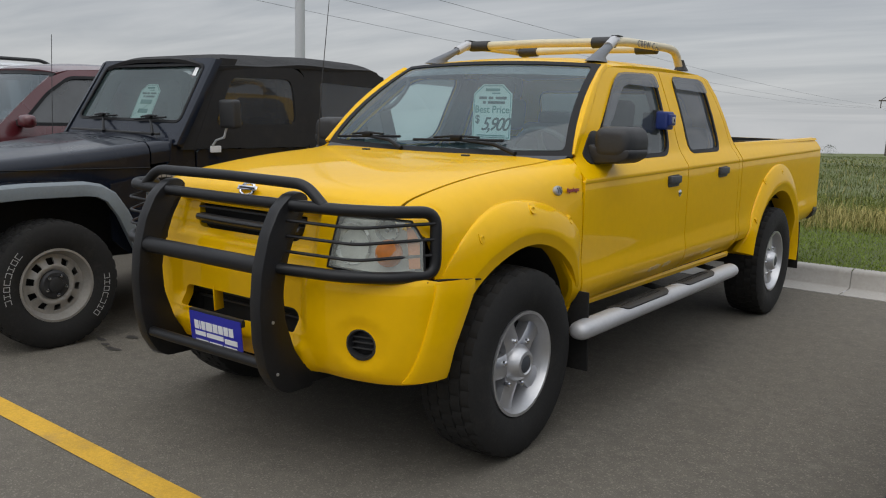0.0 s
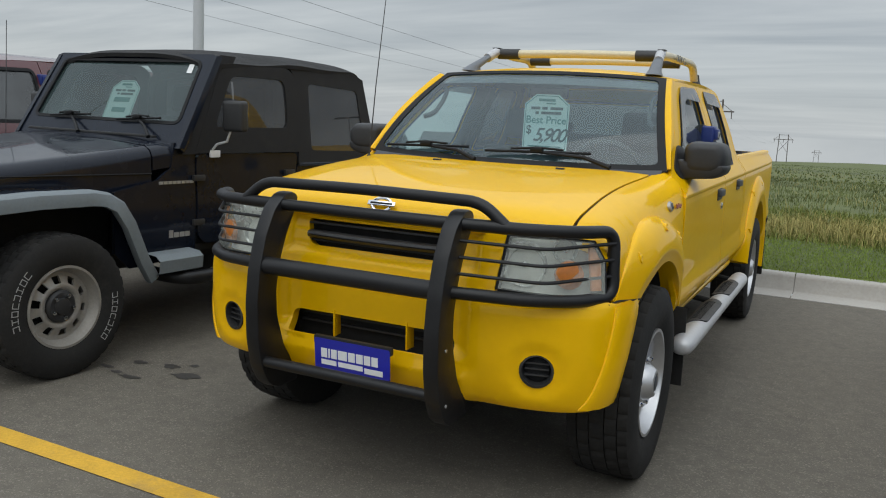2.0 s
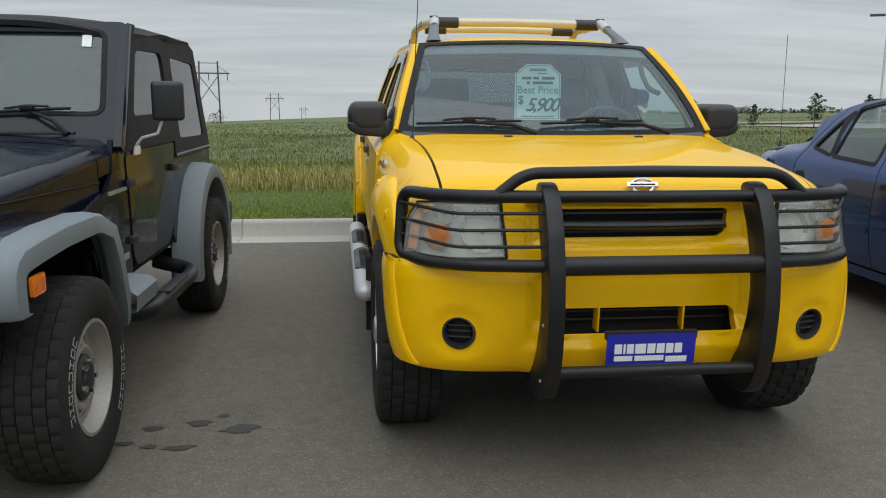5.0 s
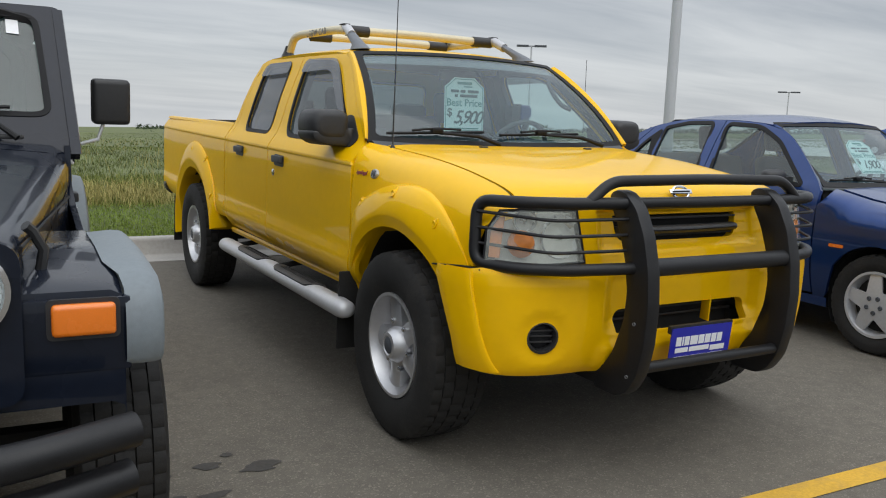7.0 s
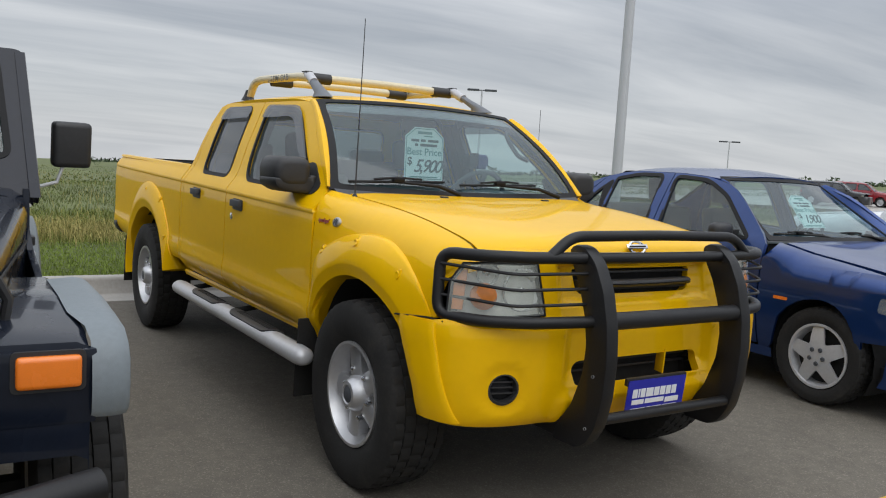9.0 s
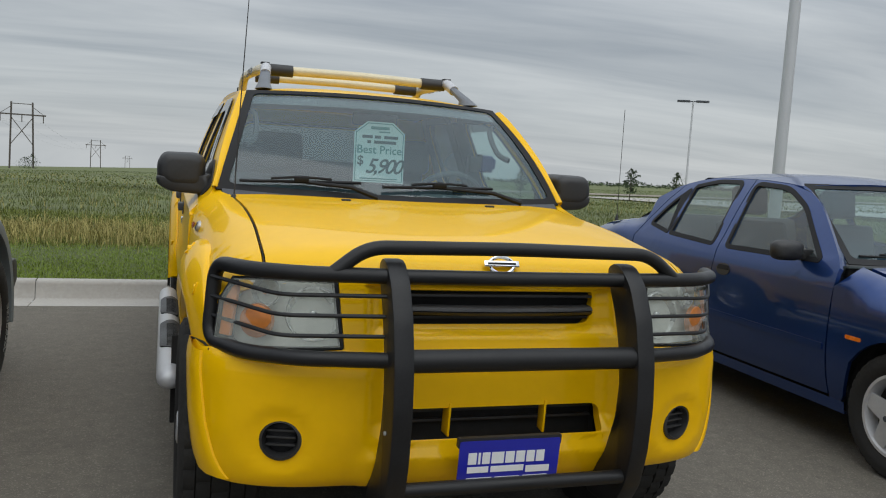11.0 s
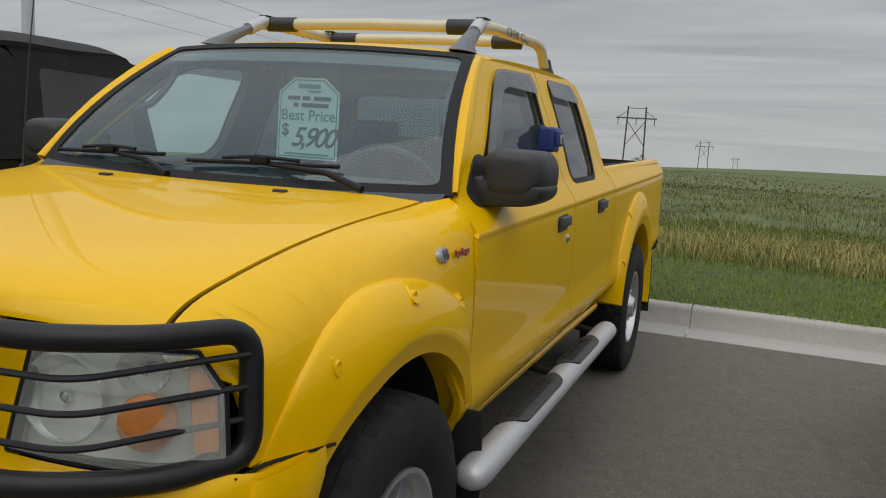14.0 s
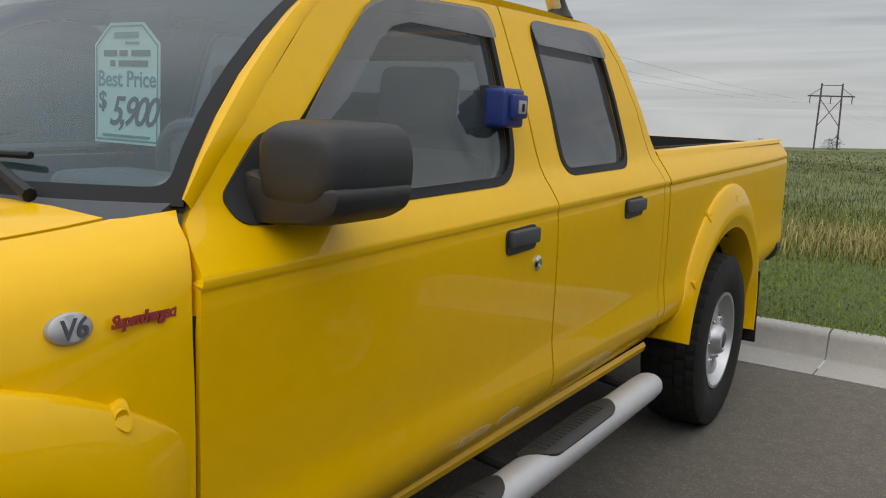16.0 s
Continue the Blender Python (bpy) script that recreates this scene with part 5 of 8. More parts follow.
    # tail: gate, lamps and bumper
    part("tailgate", panel(rounded([(-0.70, 0.66), (0.70, 0.66), (0.70, 1.215), (-0.70, 1.215)], 0.03), [], lambda x, z: Vector((x, 4.515, z)), 0.2, 0.06, (0, 1, 0)), YELLOW, T)
    part("tailgate_inside", box(-0.70, 0.70, 4.44, 4.455, 0.70, 1.215), DARK, T)
    part("bed_floor", box(-0.71, 0.71, 2.55, 4.46, 0.70, 0.72), DARK, T)
    part("bed_front", box(-0.71, 0.71, 2.55, 2.58, 0.70, 1.20, 0.004), DARK, T)
    part("rear_bumper", tube(smooth_path([(-0.80, 4.36, 0.66), (-0.78, 4.58, 0.66), (0.78, 4.58, 0.66), (0.80, 4.36, 0.66)], 0.08, 5), 0.06, 10, 1.2), BLACK, T, "black rear bumper")
    for s in (1, -1):
        part("tail_lamp", box(min(s * 0.72, s * 0.825), max(s * 0.72, s * 0.825), 4.49, 4.535, 0.80, 1.12, 0.01), RED, T)
    # cabin
    part("dashboard", loft([[(x, y, z) for x in (-0.68, -0.4, 0, 0.4, 0.68)] for y, z in ((0.48, 1.135), (0.70, 1.13), (0.80, 1.11), (0.86, 1.04), (0.84, 0.80), (0.80, 0.60))]), DASH, T)
    part("instrument_hood", moved(box(-0.19, 0.19, -0.10, 0.10, -0.06, 0.055, 0.04, 3), pose(0.36, 0.76, 1.13)), DASH, T)
    steering_wheel(T, 0.36, 0.97, 1.12)
    for s in (1, -1):
        seat(T, s * 0.36, 1.28, 0.57, CLOTH, "front_seat")
    part("rear_bench", box(-0.66, 0.66, 1.95, 2.30, 0.62, 0.82, 0.05, 3), CLOTH, T)
    part("rear_backrest", moved(box(-0.66, 0.66, -0.06, 0.06, 0, 0.55, 0.05, 3), pose(0, 2.32, 0.76, -10)), CLOTH, T)
    for x in (-0.42, 0.42):
        part("rear_headrest", box(x - 0.13, x + 0.13, 2.37, 2.45, 1.24, 1.38, 0.04, 3), CLOTH, T)
    part("cabin_floor", box(-0.76, 0.76, 0.45, 2.50, 0.50, 0.53), DARK, T)
    part("firewall", box(-0.70, 0.70, 0.42, 0.44, 0.50, 1.10), DARK, T)
    part("rear_view_mirror", moved(box(-0.11, 0.11, -0.012, 0.012, -0.03, 0.03, 0.012), pose(0.0, 1.03, 1.515, 8)), BLACK, T)
    for s in (1, -1):
        part("inner_door", box(min(s * 0.70, s * 0.735), max(s * 0.70, s * 0.735), 0.50, 2.46, 0.56, 1.14, 0.01), DASH, T)
        part("grab_handle", tube(smooth_path([(s * 0.615, 0.82, 1.36), (s * 0.575, 0.86, 1.38), (s * 0.56, 0.93, 1.45), (s * 0.565, 0.98, 1.505), (s * 0.59, 1.0, 1.52)], 0.04, 4), 0.013, 8), DASH, T)
        part("centre_post", panel(rounded([(1.57, 1.12), (1.71, 1.12), (1.70, 1.565), (1.585, 1.565)], 0.01), [], skin(s, -0.050), 0.2, 0.03, (s, 0, 0)), DASH, T)
    # running gear
    for s in (1, -1):
        part("chassis_rail", box(min(s * 0.36, s * 0.44), max(s * 0.36, s * 0.44), -0.62, 4.45, 0.42, 0.56), DARK, T)
    part("front_axle", tube([(-0.62, 0, 0.38), (0.62, 0, 0.38)], 0.045, 10), DARK, T)
    part("rear_axle", tube([(-0.62, 3.33, 0.38), (0.62, 3.33, 0.38)], 0.05, 10), DARK, T)
    part("axle_casing", moved(lathe([(0, -0.13), (0.09, -0.11), (0.13, -0.03), (0.13, 0.03), (0.09, 0.11), (0, 0.13)], 16, axis="y"), pose(0.1, 3.33, 0.38)), DARK, T)
    part("skid_plate", moved(box(-0.42, 0.42, -0.03, 0.35, -0.006, 0.0, 0.002), pose(0, -0.45, 0.43, -4)), DARK, T)
    part("engine_block", box(-0.42, 0.42, -0.40, 0.42, 0.42, 0.98), DARK, T)
    part("fuel_tank", box(-0.60, 0.30, 1.6, 2.6, 0.40, 0.56, 0.04), DARK, T)
    part("exhaust", tube([(0.25, 0.6, 0.38), (0.28, 2.4, 0.38), (0.5, 3.0, 0.42), (0.55, 4.5, 0.42)], 0.03, 8), DARK, T)
    part("spare_wheel", lathe([(0.05, -0.10), (0.36, -0.10), (0.38, 0), (0.36, 0.10), (0.05, 0.10)], 24, (0, 4.05, 0.55), "z"), RUBBER, T)
    return T


def price_card(m, digits, label="pale green paper price card with hand-written digits behind the windscreen"):
    """A hexagon-topped price card standing in the plane of m (x across, z up)."""
    C = thing("price_card", label, "price sign", m)
    part("card", prism([(-0.122, -0.140), (0.122, -0.140), (0.122, 0.095), (0.062, 0.145), (-0.062, 0.145), (-0.122, 0.095)], lambda u, v, d: Vector((u, d, v)), 0.002), PAPER, C)
    up = Matrix(((1, 0, 0, 0), (0, 0, -1, -0.001), (0, 1, 0, 0), (0, 0, 0, 1)))
    part("border", panel([(-0.116, -0.134), (0.116, -0.134), (0.116, 0.092), (0.059, 0.139), (-0.059, 0.139), (-0.116, 0.092)], [[(-0.112, -0.130), (0.112, -0.130), (0.112, 0.090), (0.057, 0.135), (-0.057, 0.135), (-0.112, 0.090)]], lambda u, v: Vector((u, -0.0012, v)), 1.0, 0, (0, -1, 0)), PRINTGREEN, C)
    if digits:
        part("printed_words", lettering("Best Price", 0.054, Matrix.Translation((0, 0, 0.012)) @ up, 0.0004, bold=0.0006), PRINTGREEN, C)
        part("dollar_sign", lettering("$", 0.060, Matrix.Translation((-0.090, 0, -0.040)) @ up, 0.0004, bold=0.001), INK, C)
        part("written_digits", lettering(digits, 0.098, Matrix.Translation((0.022, 0, -0.066)) @ up, 0.0004, shear=0.38, spacing=0.80, bold=0.0012), INK, C)
    else:
        for z, w in ((0.01, 0.07), (-0.06, 0.06)):
            part("text_bar", box(-w, w, -0.002, -0.001, z - 0.016, z + 0.016), PRINTGREEN, C)
    for z, x, w, h in ((0.116, 0.0, 0.045, 0.007), (0.098, 0.022, 0.026, 0.003), (-0.122, 0.0, 0.090, 0.003)):
        part("text_bar", box(x - w, x + w, -0.002, -0.001, z - h, z + h), PRINTGREEN, C)
    for z, runs in ((0.074, ((-0.085, -0.035), (-0.025, 0.005), (0.020, 0.088))), (0.050, ((-0.060, -0.042), (-0.028, 0.080)))):
        for x0, x1 in runs:
            part("text_bar", box(x0, x1, -0.002, -0.001, z - 0.007, z + 0.007), INK, C)
    return C


truck = build_pickup()
price_card(TRUCK_AT @ pose(0.016, 0.975, 1.360, -2), "5,900")

# key box clipped on the driver's window
K = thing("key_lock_box", "blue plastic key lock box hung on the pickup's front window", "lock box", TRUCK_AT @ pose(0.716, 1.500, 1.342, 0, 0, -4))
part("case", box(0.008, 0.074, -0.042, 0.042, -0.048, 0.046, 0.012, 3), DEVICEBLUE, K)
part("back_clip", box(-0.062, -0.006, -0.050, 0.040, -0.052, 0.040, 0.008), BLACK, K)
part("shackle", box(-0.010, 0.016, -0.034, 0.034, -0.030, 0.052, 0.004), BLACK, K)
part("cap", box(0.070, 0.092, -0.030, 0.030, -0.026, 0.032, 0.008), DEVICEBLUE, K)
part("key_slot", box(0.088, 0.096, -0.016, 0.016, -0.014, 0.018, 0.003), SCRIPTGREY, K)
part("slot_opening", box(0.0955, 0.0970, -0.005, 0.005, -0.008, 0.010), SEAL, K)

# ---- the black off-roader with a soft top; local front axle at y = 0, +x is its left side ----
def steel_wheel(parent, name, m):
    R, RIM, h = 0.358, 0.198, 0.118
    w = part(name, moved(tyre(R, 2 * h, RIM), m), RUBBER, parent, "worn black all-terrain tyre with raised pale outlines")
    part("rim", moved(lathe([(RIM + 0.008, h * 0.78), (RIM + 0.008, h * 0.87), (RIM - 0.004, h * 0.88), (RIM - 0.012, h * 0.66), (RIM - 0.028, h * 0.50), (RIM - 0.034, h * 0.1), (RIM - 0.03, -h * 0.8)], 48), m), STEELWHEEL, w)
    holes = []
    for k in range(10):
        a = 2 * math.pi * k / 10
        pts = []
        for u, v in rounded([(-0.018, 0.114), (0.018, 0.114), (0.021, 0.150), (-0.021, 0.150)], 0.006, 3):
            pts.append((v * math.cos(a) - u * math.sin(a), v * math.sin(a) + u * math.cos(a)))
        holes.append(pts)
    dish = lambda y, z: Vector((curve(math.hypot(y, z), (0.0, h * 0.42), (0.075, h * 0.42), (0.092, h * 0.56), (0.105, h * 0.60), (0.125, h * 0.50), (0.15, h * 0.40), (0.17, h * 0.42)), y, z))
    part("wheel_disc", moved(panel(ring(0, 0, 0.172, 0.172, 40), holes, dish, 0.025, 0.012, (1, 0, 0)), m), STEELWHEEL, w)
    part("hub_cap", moved(lathe([(0.082, h * 0.38), (0.080, h * 0.58), (0.068, h * 0.66), (0.044, h * 0.66), (0.040, h * 0.74), (0.030, h * 0.77), (0, h * 0.77)], 28), m), BLACK, w)
    for k in range(5):
        a = 2 * math.pi * k / 5
        part("wheel_nut", moved(lathe([(0.010, h * 0.6), (0.010, h * 0.78), (0.0, h * 0.8)], 8, (0, 0.057 * math.cos(a), 0.057 * math.sin(a))), m), CHROME, w)
    part("brake_drum", moved(lathe([(0.0, 0), (0.15, 0), (0.15, -0.05), (0, -0.05)], 24), m), DARK, w)
    # outlined marks on the sidewall, plain bars
    for k in range(17):
        if k in (8, 16):
            continue
        a = radians(60 + 7.6 * k if k < 8 else 240 + 7.6 * (k - 9))
        for r0, r1 in ((0.262, 0.266), (0.292, 0.296)):
            b = box(h * 0.985, h * 1.0, -0.014, 0.014, r0, r1)
            part("sidewall_mark", moved(b, m @ Matrix.Rotation(a, 4, "X")), LETTER, w)
        for t in ((-0.014,), (-0.014, 0.010), (-0.002,), (0.010,))[k % 4]:
            b = box(h * 0.985, h * 1.0, t, t + 0.004, 0.264, 0.294)
            part("sidewall_mark", moved(b, m @ Matrix.Rotation(a, 4, "X")), LETTER, w)
    return w


def wfp(s, v, k):
    """The side of the windscreen frame, from its front edge back to the soft door."""
    y, z = 0.825 + 0.325 * v, 1.110 + 0.540 * v
    x = 0.738 - 0.034 * v
    back = y + 0.05
    return ((s * (x - 0.035), y - 0.004, z), (s * x, y, z), (s * (x + 0.004), (y + back) / 2, z), (s * (x + 0.002), back, z))[k]


def build_offroader(m):
    J = thing("off_road_vehicle", "black open-bodied off-road vehicle with canvas soft top and grey flares", "off-roader", m)
    for s in (1, -1):
        # tub side with door cut, in (y, z)
        side = lambda y, z, s=s: Vector((s * (0.712 - 0.012 * clamp((z - 0.75) / 0.25) ** 2 - 0.012 * clamp((0.6 - z) / 0.2) ** 2 - 0.0 * y), y, z))
        cowl = [(0.40, 0.55), (0.40, 0.88), (0.70, 0.935), (0.80, 1.00), (0.82, 1.14), (0.98, 1.14), (0.98, 0.52), (0.62, 0.46), (0.50, 0.46)]
        part("cowl_side", panel(cowl, [], side, 0.08, 0.02, (s, 0, 0)), OFFROADBLACK, J)
        for k in range(8):
            part("side_name", box(min(s * 0.706, s * 0.7125), max(s * 0.706, s * 0.7125), 0.705 + 0.033 * k, 0.731 + 0.033 * k, 0.909, 0.925), SCRIPTGREY, J, "plain pale name bar")
        for y0, y1, z1 in ((0.775, 0.805, 0.645), (0.812, 0.848, 0.630), (0.855, 0.891, 0.630), (0.897, 0.931, 0.630)):
            part("side_badge", box(min(s * 0.708, s * 0.7155), max(s * 0.708, s * 0.7155), y0, y1, 0.602, z1), SCRIPTGREY, J, "plain pale badge bar")
        door = rounded([(0.99, 0.60), (1.05, 0.545), (1.68, 0.545), (1.78, 0.62), (1.89, 0.85), (1.925, 1.075), (0.99, 1.075)], 0.05)
        d = part("door", panel(door, [], lambda y, z: side(y, z) + Vector((s * 0.006, 0, 0)), 0.08, 0.02, (s, 0, 0)), OFFROADBLACK, J, "black steel half door with soft upper")
        part("handle", box(min(s * 0.714, s * 0.737), max(s * 0.714, s * 0.737), 1.77, 1.87, 0.925, 0.965, 0.006), BLACK, d)
        for z in (0.66, 0.92):
            part("hinge", box(min(s * 0.71, s * 0.732), max(s * 0.71, s * 0.732), 0.95, 1.04, z, z + 0.035, 0.006), BLACK, d)
        # soft upper door
        up = lambda y, z, s=s, k=0.0: Vector((s * (0.720 + k - 0.032 * clamp((z - 1.05) / 0.58) ** 1.2), y, z))
        frame = rounded([(0.965, 1.082), (1.925, 1.082), (1.925, 1.35), (1.905, 1.575), (1.82, 1.628), (1.27, 1.612), (1.185, 1.565)], [0.01, 0.02, 0.05, 0.08, 0.06, 0.05, 0.05])
        win = rounded([(1.130, 1.234), (1.806, 1.240), (1.802, 1.40), (1.780, 1.550), (1.285, 1.545)], [0.05, 0.05, 0.06, 0.06, 0.06])
        part("soft_door", panel(frame, [win], up, 0.08, 0.02, (s, 0, 0)), CANVAS, d, "black canvas upper door")
        part("soft_door_window", panel(grow(win, 0.005), [], lambda y, z: up(y, z, s, -0.010), 0.1, 0, (s, 0, 0)), VINYL, d, "smoked vinyl window")
        part("frame_post", loft([[wfp(s, v, k) for k in (0, 1, 2, 3)] for v in (0.0, 0.25, 0.5, 0.75, 1.0)]), OFFROADBLACK, J)
        part("door_surround", loft([[(s * (0.718 - 0.032 * clamp((z - 1.05) / 0.58) ** 1.2), y, z) for y in (0.865 + 0.565 * (z - 1.075), 0.86 + 0.565 * (z - 1.075) + 0.14)] for z in (1.075, 1.2, 1.35, 1.5, 1.6, 1.66)]), CANVAS, J)
        # rear quarter, tub
        qt = [(1.79, 0.57), (1.895, 0.84), (1.935, 1.0)] + [(2.92, 1.0), (2.93, 0.55), (2.86, 0.50)] + [(2.373 + 0.47 * math.cos(radians(a)), 0.40 + 0.46 * math.sin(radians(a))) for a in range(12, 170, 12)] + [(1.88, 0.50)]
        part("rear_quarter", panel(qt, [], side, 0.08, 0.02, (s, 0, 0)), OFFROADBLACK, J)
        part("tub_rail", tube([(s * 0.706, 1.94, 1.0), (s * 0.706, 2.90, 1.0)], 0.012, 8), OFFROADBLACK, J)
        # canvas side with window
        cv = lambda y, z, s=s, k=0.0: Vector((s * (0.716 + k - 0.050 * clamp((z - 0.98) / 0.62) ** 1.1), y, z))
        can = [(1.935, 0.985), (1.935, 1.35), (1.915, 1.585), (1.86, 1.64), (2.60, 1.645), (2.73, 1.610), (2.82, 1.25), (2.90, 0.985)]
        cw = rounded([(2.075, 1.090), (2.735, 1.080), (2.645, 1.525), (2.060, 1.545)], 0.04)
        c = part("canvas_side", panel(can, [cw], cv, 0.08, 0.01, (s, 0, 0)), CANVAS, J, "black canvas side with smoked window")
        part("canvas_window", panel(grow(cw, 0.01), [], lambda y, z: cv(y, z, s, -0.006) , 0.1, 0, (s, 0, 0)), VINYL, c)
        part("canvas_hem", tube([(s * 0.712, 1.94, 0.99), (s * 0.712, 2.3, 0.985), (s * 0.712, 2.90, 0.99)], 0.007, 6), CANVAS, c)
        # front fender: flat top, gray flare
        rows = []
        for y, z in ((-0.50, 0.60), (-0.505, 0.80), (-0.49, 0.865), (-0.42, 0.888), (-0.1, 0.905), (0.25, 0.905), (0.36, 0.86), (0.46, 0.72), (0.56, 0.50)):
            xi = 0.46 + 0.18 * clamp((y + 0.5) / 1.1)
            rows.append([(s * xi, y, z), (s * (xi + 0.70) / 2, y, z), (s * 0.70, y, z), (s * 0.725, y, z - 0.012), (s * 0.728, y, z - 0.05)])
        fe = part("front_wing", loft(rows), OFFROADBLACK, J)
        rows = []
        for y, z, o, g in ((-0.470, 0.684, 0.812, 0), (-0.505, 0.688, 0.816, 0), (-0.520, 0.705, 0.819, 0), (-0.524, 0.76, 0.820, 0), (-0.518, 0.825, 0.820, 15), (-0.485, 0.868, 0.820, 45), (-0.43, 0.893, 0.820, 75), (-0.30, 0.903, 0.820, 88), (-0.1, 0.912, 0.820, 90), (0.20, 0.910, 0.820, 92), (0.30, 0.892, 0.820, 120), (0.37, 0.845, 0.844, 142), (0.45, 0.735, 0.84, 155), (0.55, 0.53, 0.83, 158), (0.64, 0.42, 0.80, 150)):
            dy, dz = math.cos(radians(g)), -math.sin(radians(g))
            rows.append([(s * x, y + dy * k, z + dz * k) for x, k in ((0.700 + 0.030 * clamp((-0.35 - y) / 0.1), 0.004), (o - 0.05, -0.002), (o - 0.022, 0.002), (o - 0.006, 0.014), (o, 0.04), (o - 0.003, 0.078), (o - 0.02, 0.082), (o - 0.06, 0.07))])
        part("front_flare", loft(rows), FLAREGREY, J, "faded grey plastic wing flare")
        part("side_marker", box(min(s * 0.814, s * 0.824), max(s * 0.814, s * 0.824), -0.425, -0.325, 0.738, 0.800, 0.010), AMBER, J)
        part("flare_step", loft([[(s * x, y, z) for x, z in ((0.70, 0.535), (0.80, 0.525), (0.832, 0.50), (0.825, 0.43), (0.72, 0.41))] for y in (0.60, 0.66, 0.90, 0.925)], caps=False), FLAREGREY, J, "grey step behind the wing flare")
        ts = part("tube_step", tube(smooth_path([(s * 0.60, 0.72, 0.40), (s * 0.82, 0.80, 0.375), (s * 0.83, 1.62, 0.375), (s * 0.80, 1.76, 0.38), (s * 0.60, 1.80, 0.42)], 0.10, 5), 0.040, 12), GUARD, J, "black tubular side step")
        part("step_pad", box(min(s * 0.80, s * 0.86), max(s * 0.80, s * 0.86), 1.05, 1.45, 0.41, 0.42, 0.004), BLACK, ts)
        rr = []
        for k in range(21):
            a = radians(-14 + 205 * k / 20)
            c_, s_ = math.cos(a), math.sin(a)
            row = []
            for f, x in ((0.565, 0.682), (0.560, 0.78), (0.548, 0.835), (0.52, 0.845), (0.47, 0.842), (0.46, 0.70)):
                row.append((s * x, 2.373 + c_ * f * 0.94, 0.385 + s_ * (f - 0.02)))
            rr.append(row)
        part("rear_flare", loft(rr), FLAREGREY, J, "faded grey plastic wing flare")
        # mirror
        mr = part("door_mirror", moved(box(-0.072, 0.072, -0.035, 0.035, -0.09, 0.09, 0.022, 3), pose(s * 0.872, 1.13, 1.305, 4, 0, s * 6)), BLACK, J, "black square door mirror")
        part("mirror_arm", tube([(s * 0.725, 1.10, 1.10), (s * 0.75, 1.11, 1.135), (s * 0.82, 1.12, 1.155), (s * 0.845, 1.125, 1.225)], 0.0075, 8), POLE, mr, "bare pale metal arm")
        part("arm_bracket", box(min(s * 0.712, s * 0.728), max(s * 0.712, s * 0.728), 1.085, 1.165, 1.055, 1.098, 0.006), PLATEWHITE, mr)
        part("mirror_glass", box(s * 0.875 - 0.06, s * 0.875 + 0.06, 1.166, 1.169, 1.23, 1.38), CHROME, mr)
        for y in (0.0, 2.373):
            steel_wheel(J, "front_wheel" if y == 0 else "rear_wheel", Matrix.Translation((s * 0.738, y, 0.352)) @ (Matrix() if s > 0 else Matrix.Rotation(math.pi, 4, "Z")) @ Matrix.Rotation(-0.2 + y * 1.3, 4, "X"))
        # front signal
        sg = part("front_signal", box(min(s * 0.572, s * 0.708), max(s * 0.572, s * 0.708), -0.530, -0.500, 0.768, 0.842, 0.012, 3), AMBER, J, "amber front turn signal")
        part("signal_rim", panel(rounded([(0.562, 0.758), (0.718, 0.758), (0.718, 0.852), (0.562, 0.852)], 0.015), [rounded([(0.572, 0.768), (0.708, 0.768), (0.708, 0.842), (0.572, 0.842)], 0.012)], lambda x, z, s=s: Vector((s * x, -0.512, z)), 0.1, 0.01, (0, -1, 0)), BLACK, sg)
        part("wing_front", box(min(s * 0.47, s * 0.744), max(s * 0.47, s * 0.744), -0.506, -0.47, 0.675, 0.852, 0.012), OFFROADBLACK, J)
        hl = part("headlamp", lathe([(0.108, 0.0), (0.104, -0.028), (0.092, -0.030), (0.088, -0.012)], 36, (s * 0.392, -0.525, 0.885), "y"), CHROME, J, "round headlamp with chrome rim")
        part("lens", lathe([(0.089, -0.014), (0.07, -0.028), (0.035, -0.036), (0, -0.038)], 32, (s * 0.392, -0.525, 0.885), "y"), CLEARLENS, hl)
        for k in range(-6, 7):
            hw = math.sqrt(0.084 ** 2 - (0.012 * k) ** 2)
            part("lens_flute", tube([(s * 0.392 + 0.012 * k, -0.525 - 0.016 - 0.022 * (1 - ((0.012 * k) ** 2 + (hw * u) ** 2) / 0.089 ** 2), 0.885 + hw * u) for u in (-0.98, -0.6, -0.2, 0.2, 0.6, 0.98)], 0.0012, 4), GREYTRIM, hl)
        part("reflector", lathe([(0.088, -0.006), (0.07, 0.02), (0.02, 0.05), (0, 0.05)], 28, (s * 0.392, -0.525, 0.885), "y"), REFLECTOR, hl)
        part("frame_rail", box(min(s * 0.34, s * 0.42), max(s * 0.34, s * 0.42), -0.75, 2.85, 0.40, 0.50), DARK, J)
        part("inner_wing", box(min(s * 0.40, s * 0.42), max(s * 0.40, s * 0.42), -0.46, 0.60, 0.45, 0.90), DARK, J)
        part("hood_latch", tube([(s * 0.560, -0.33, 0.89), (s * 0.568, -0.33, 0.94), (s * 0.545, -0.33, 0.985), (s * 0.53, -0.34, 1.0)], 0.013, 8), BLACK, J)
        seat(J, s * 0.33, 1.52, 0.62, CLOTH)
        part("roll_bar", tube(smooth_path([(s * 0.55, 1.80, 0.60), (s * 0.55, 1.80, 1.50), (s * 0.48, 1.80, 1.56), (0, 1.80, 1.56)], 0.12, 5), 0.03, 10), CANVAS, J)
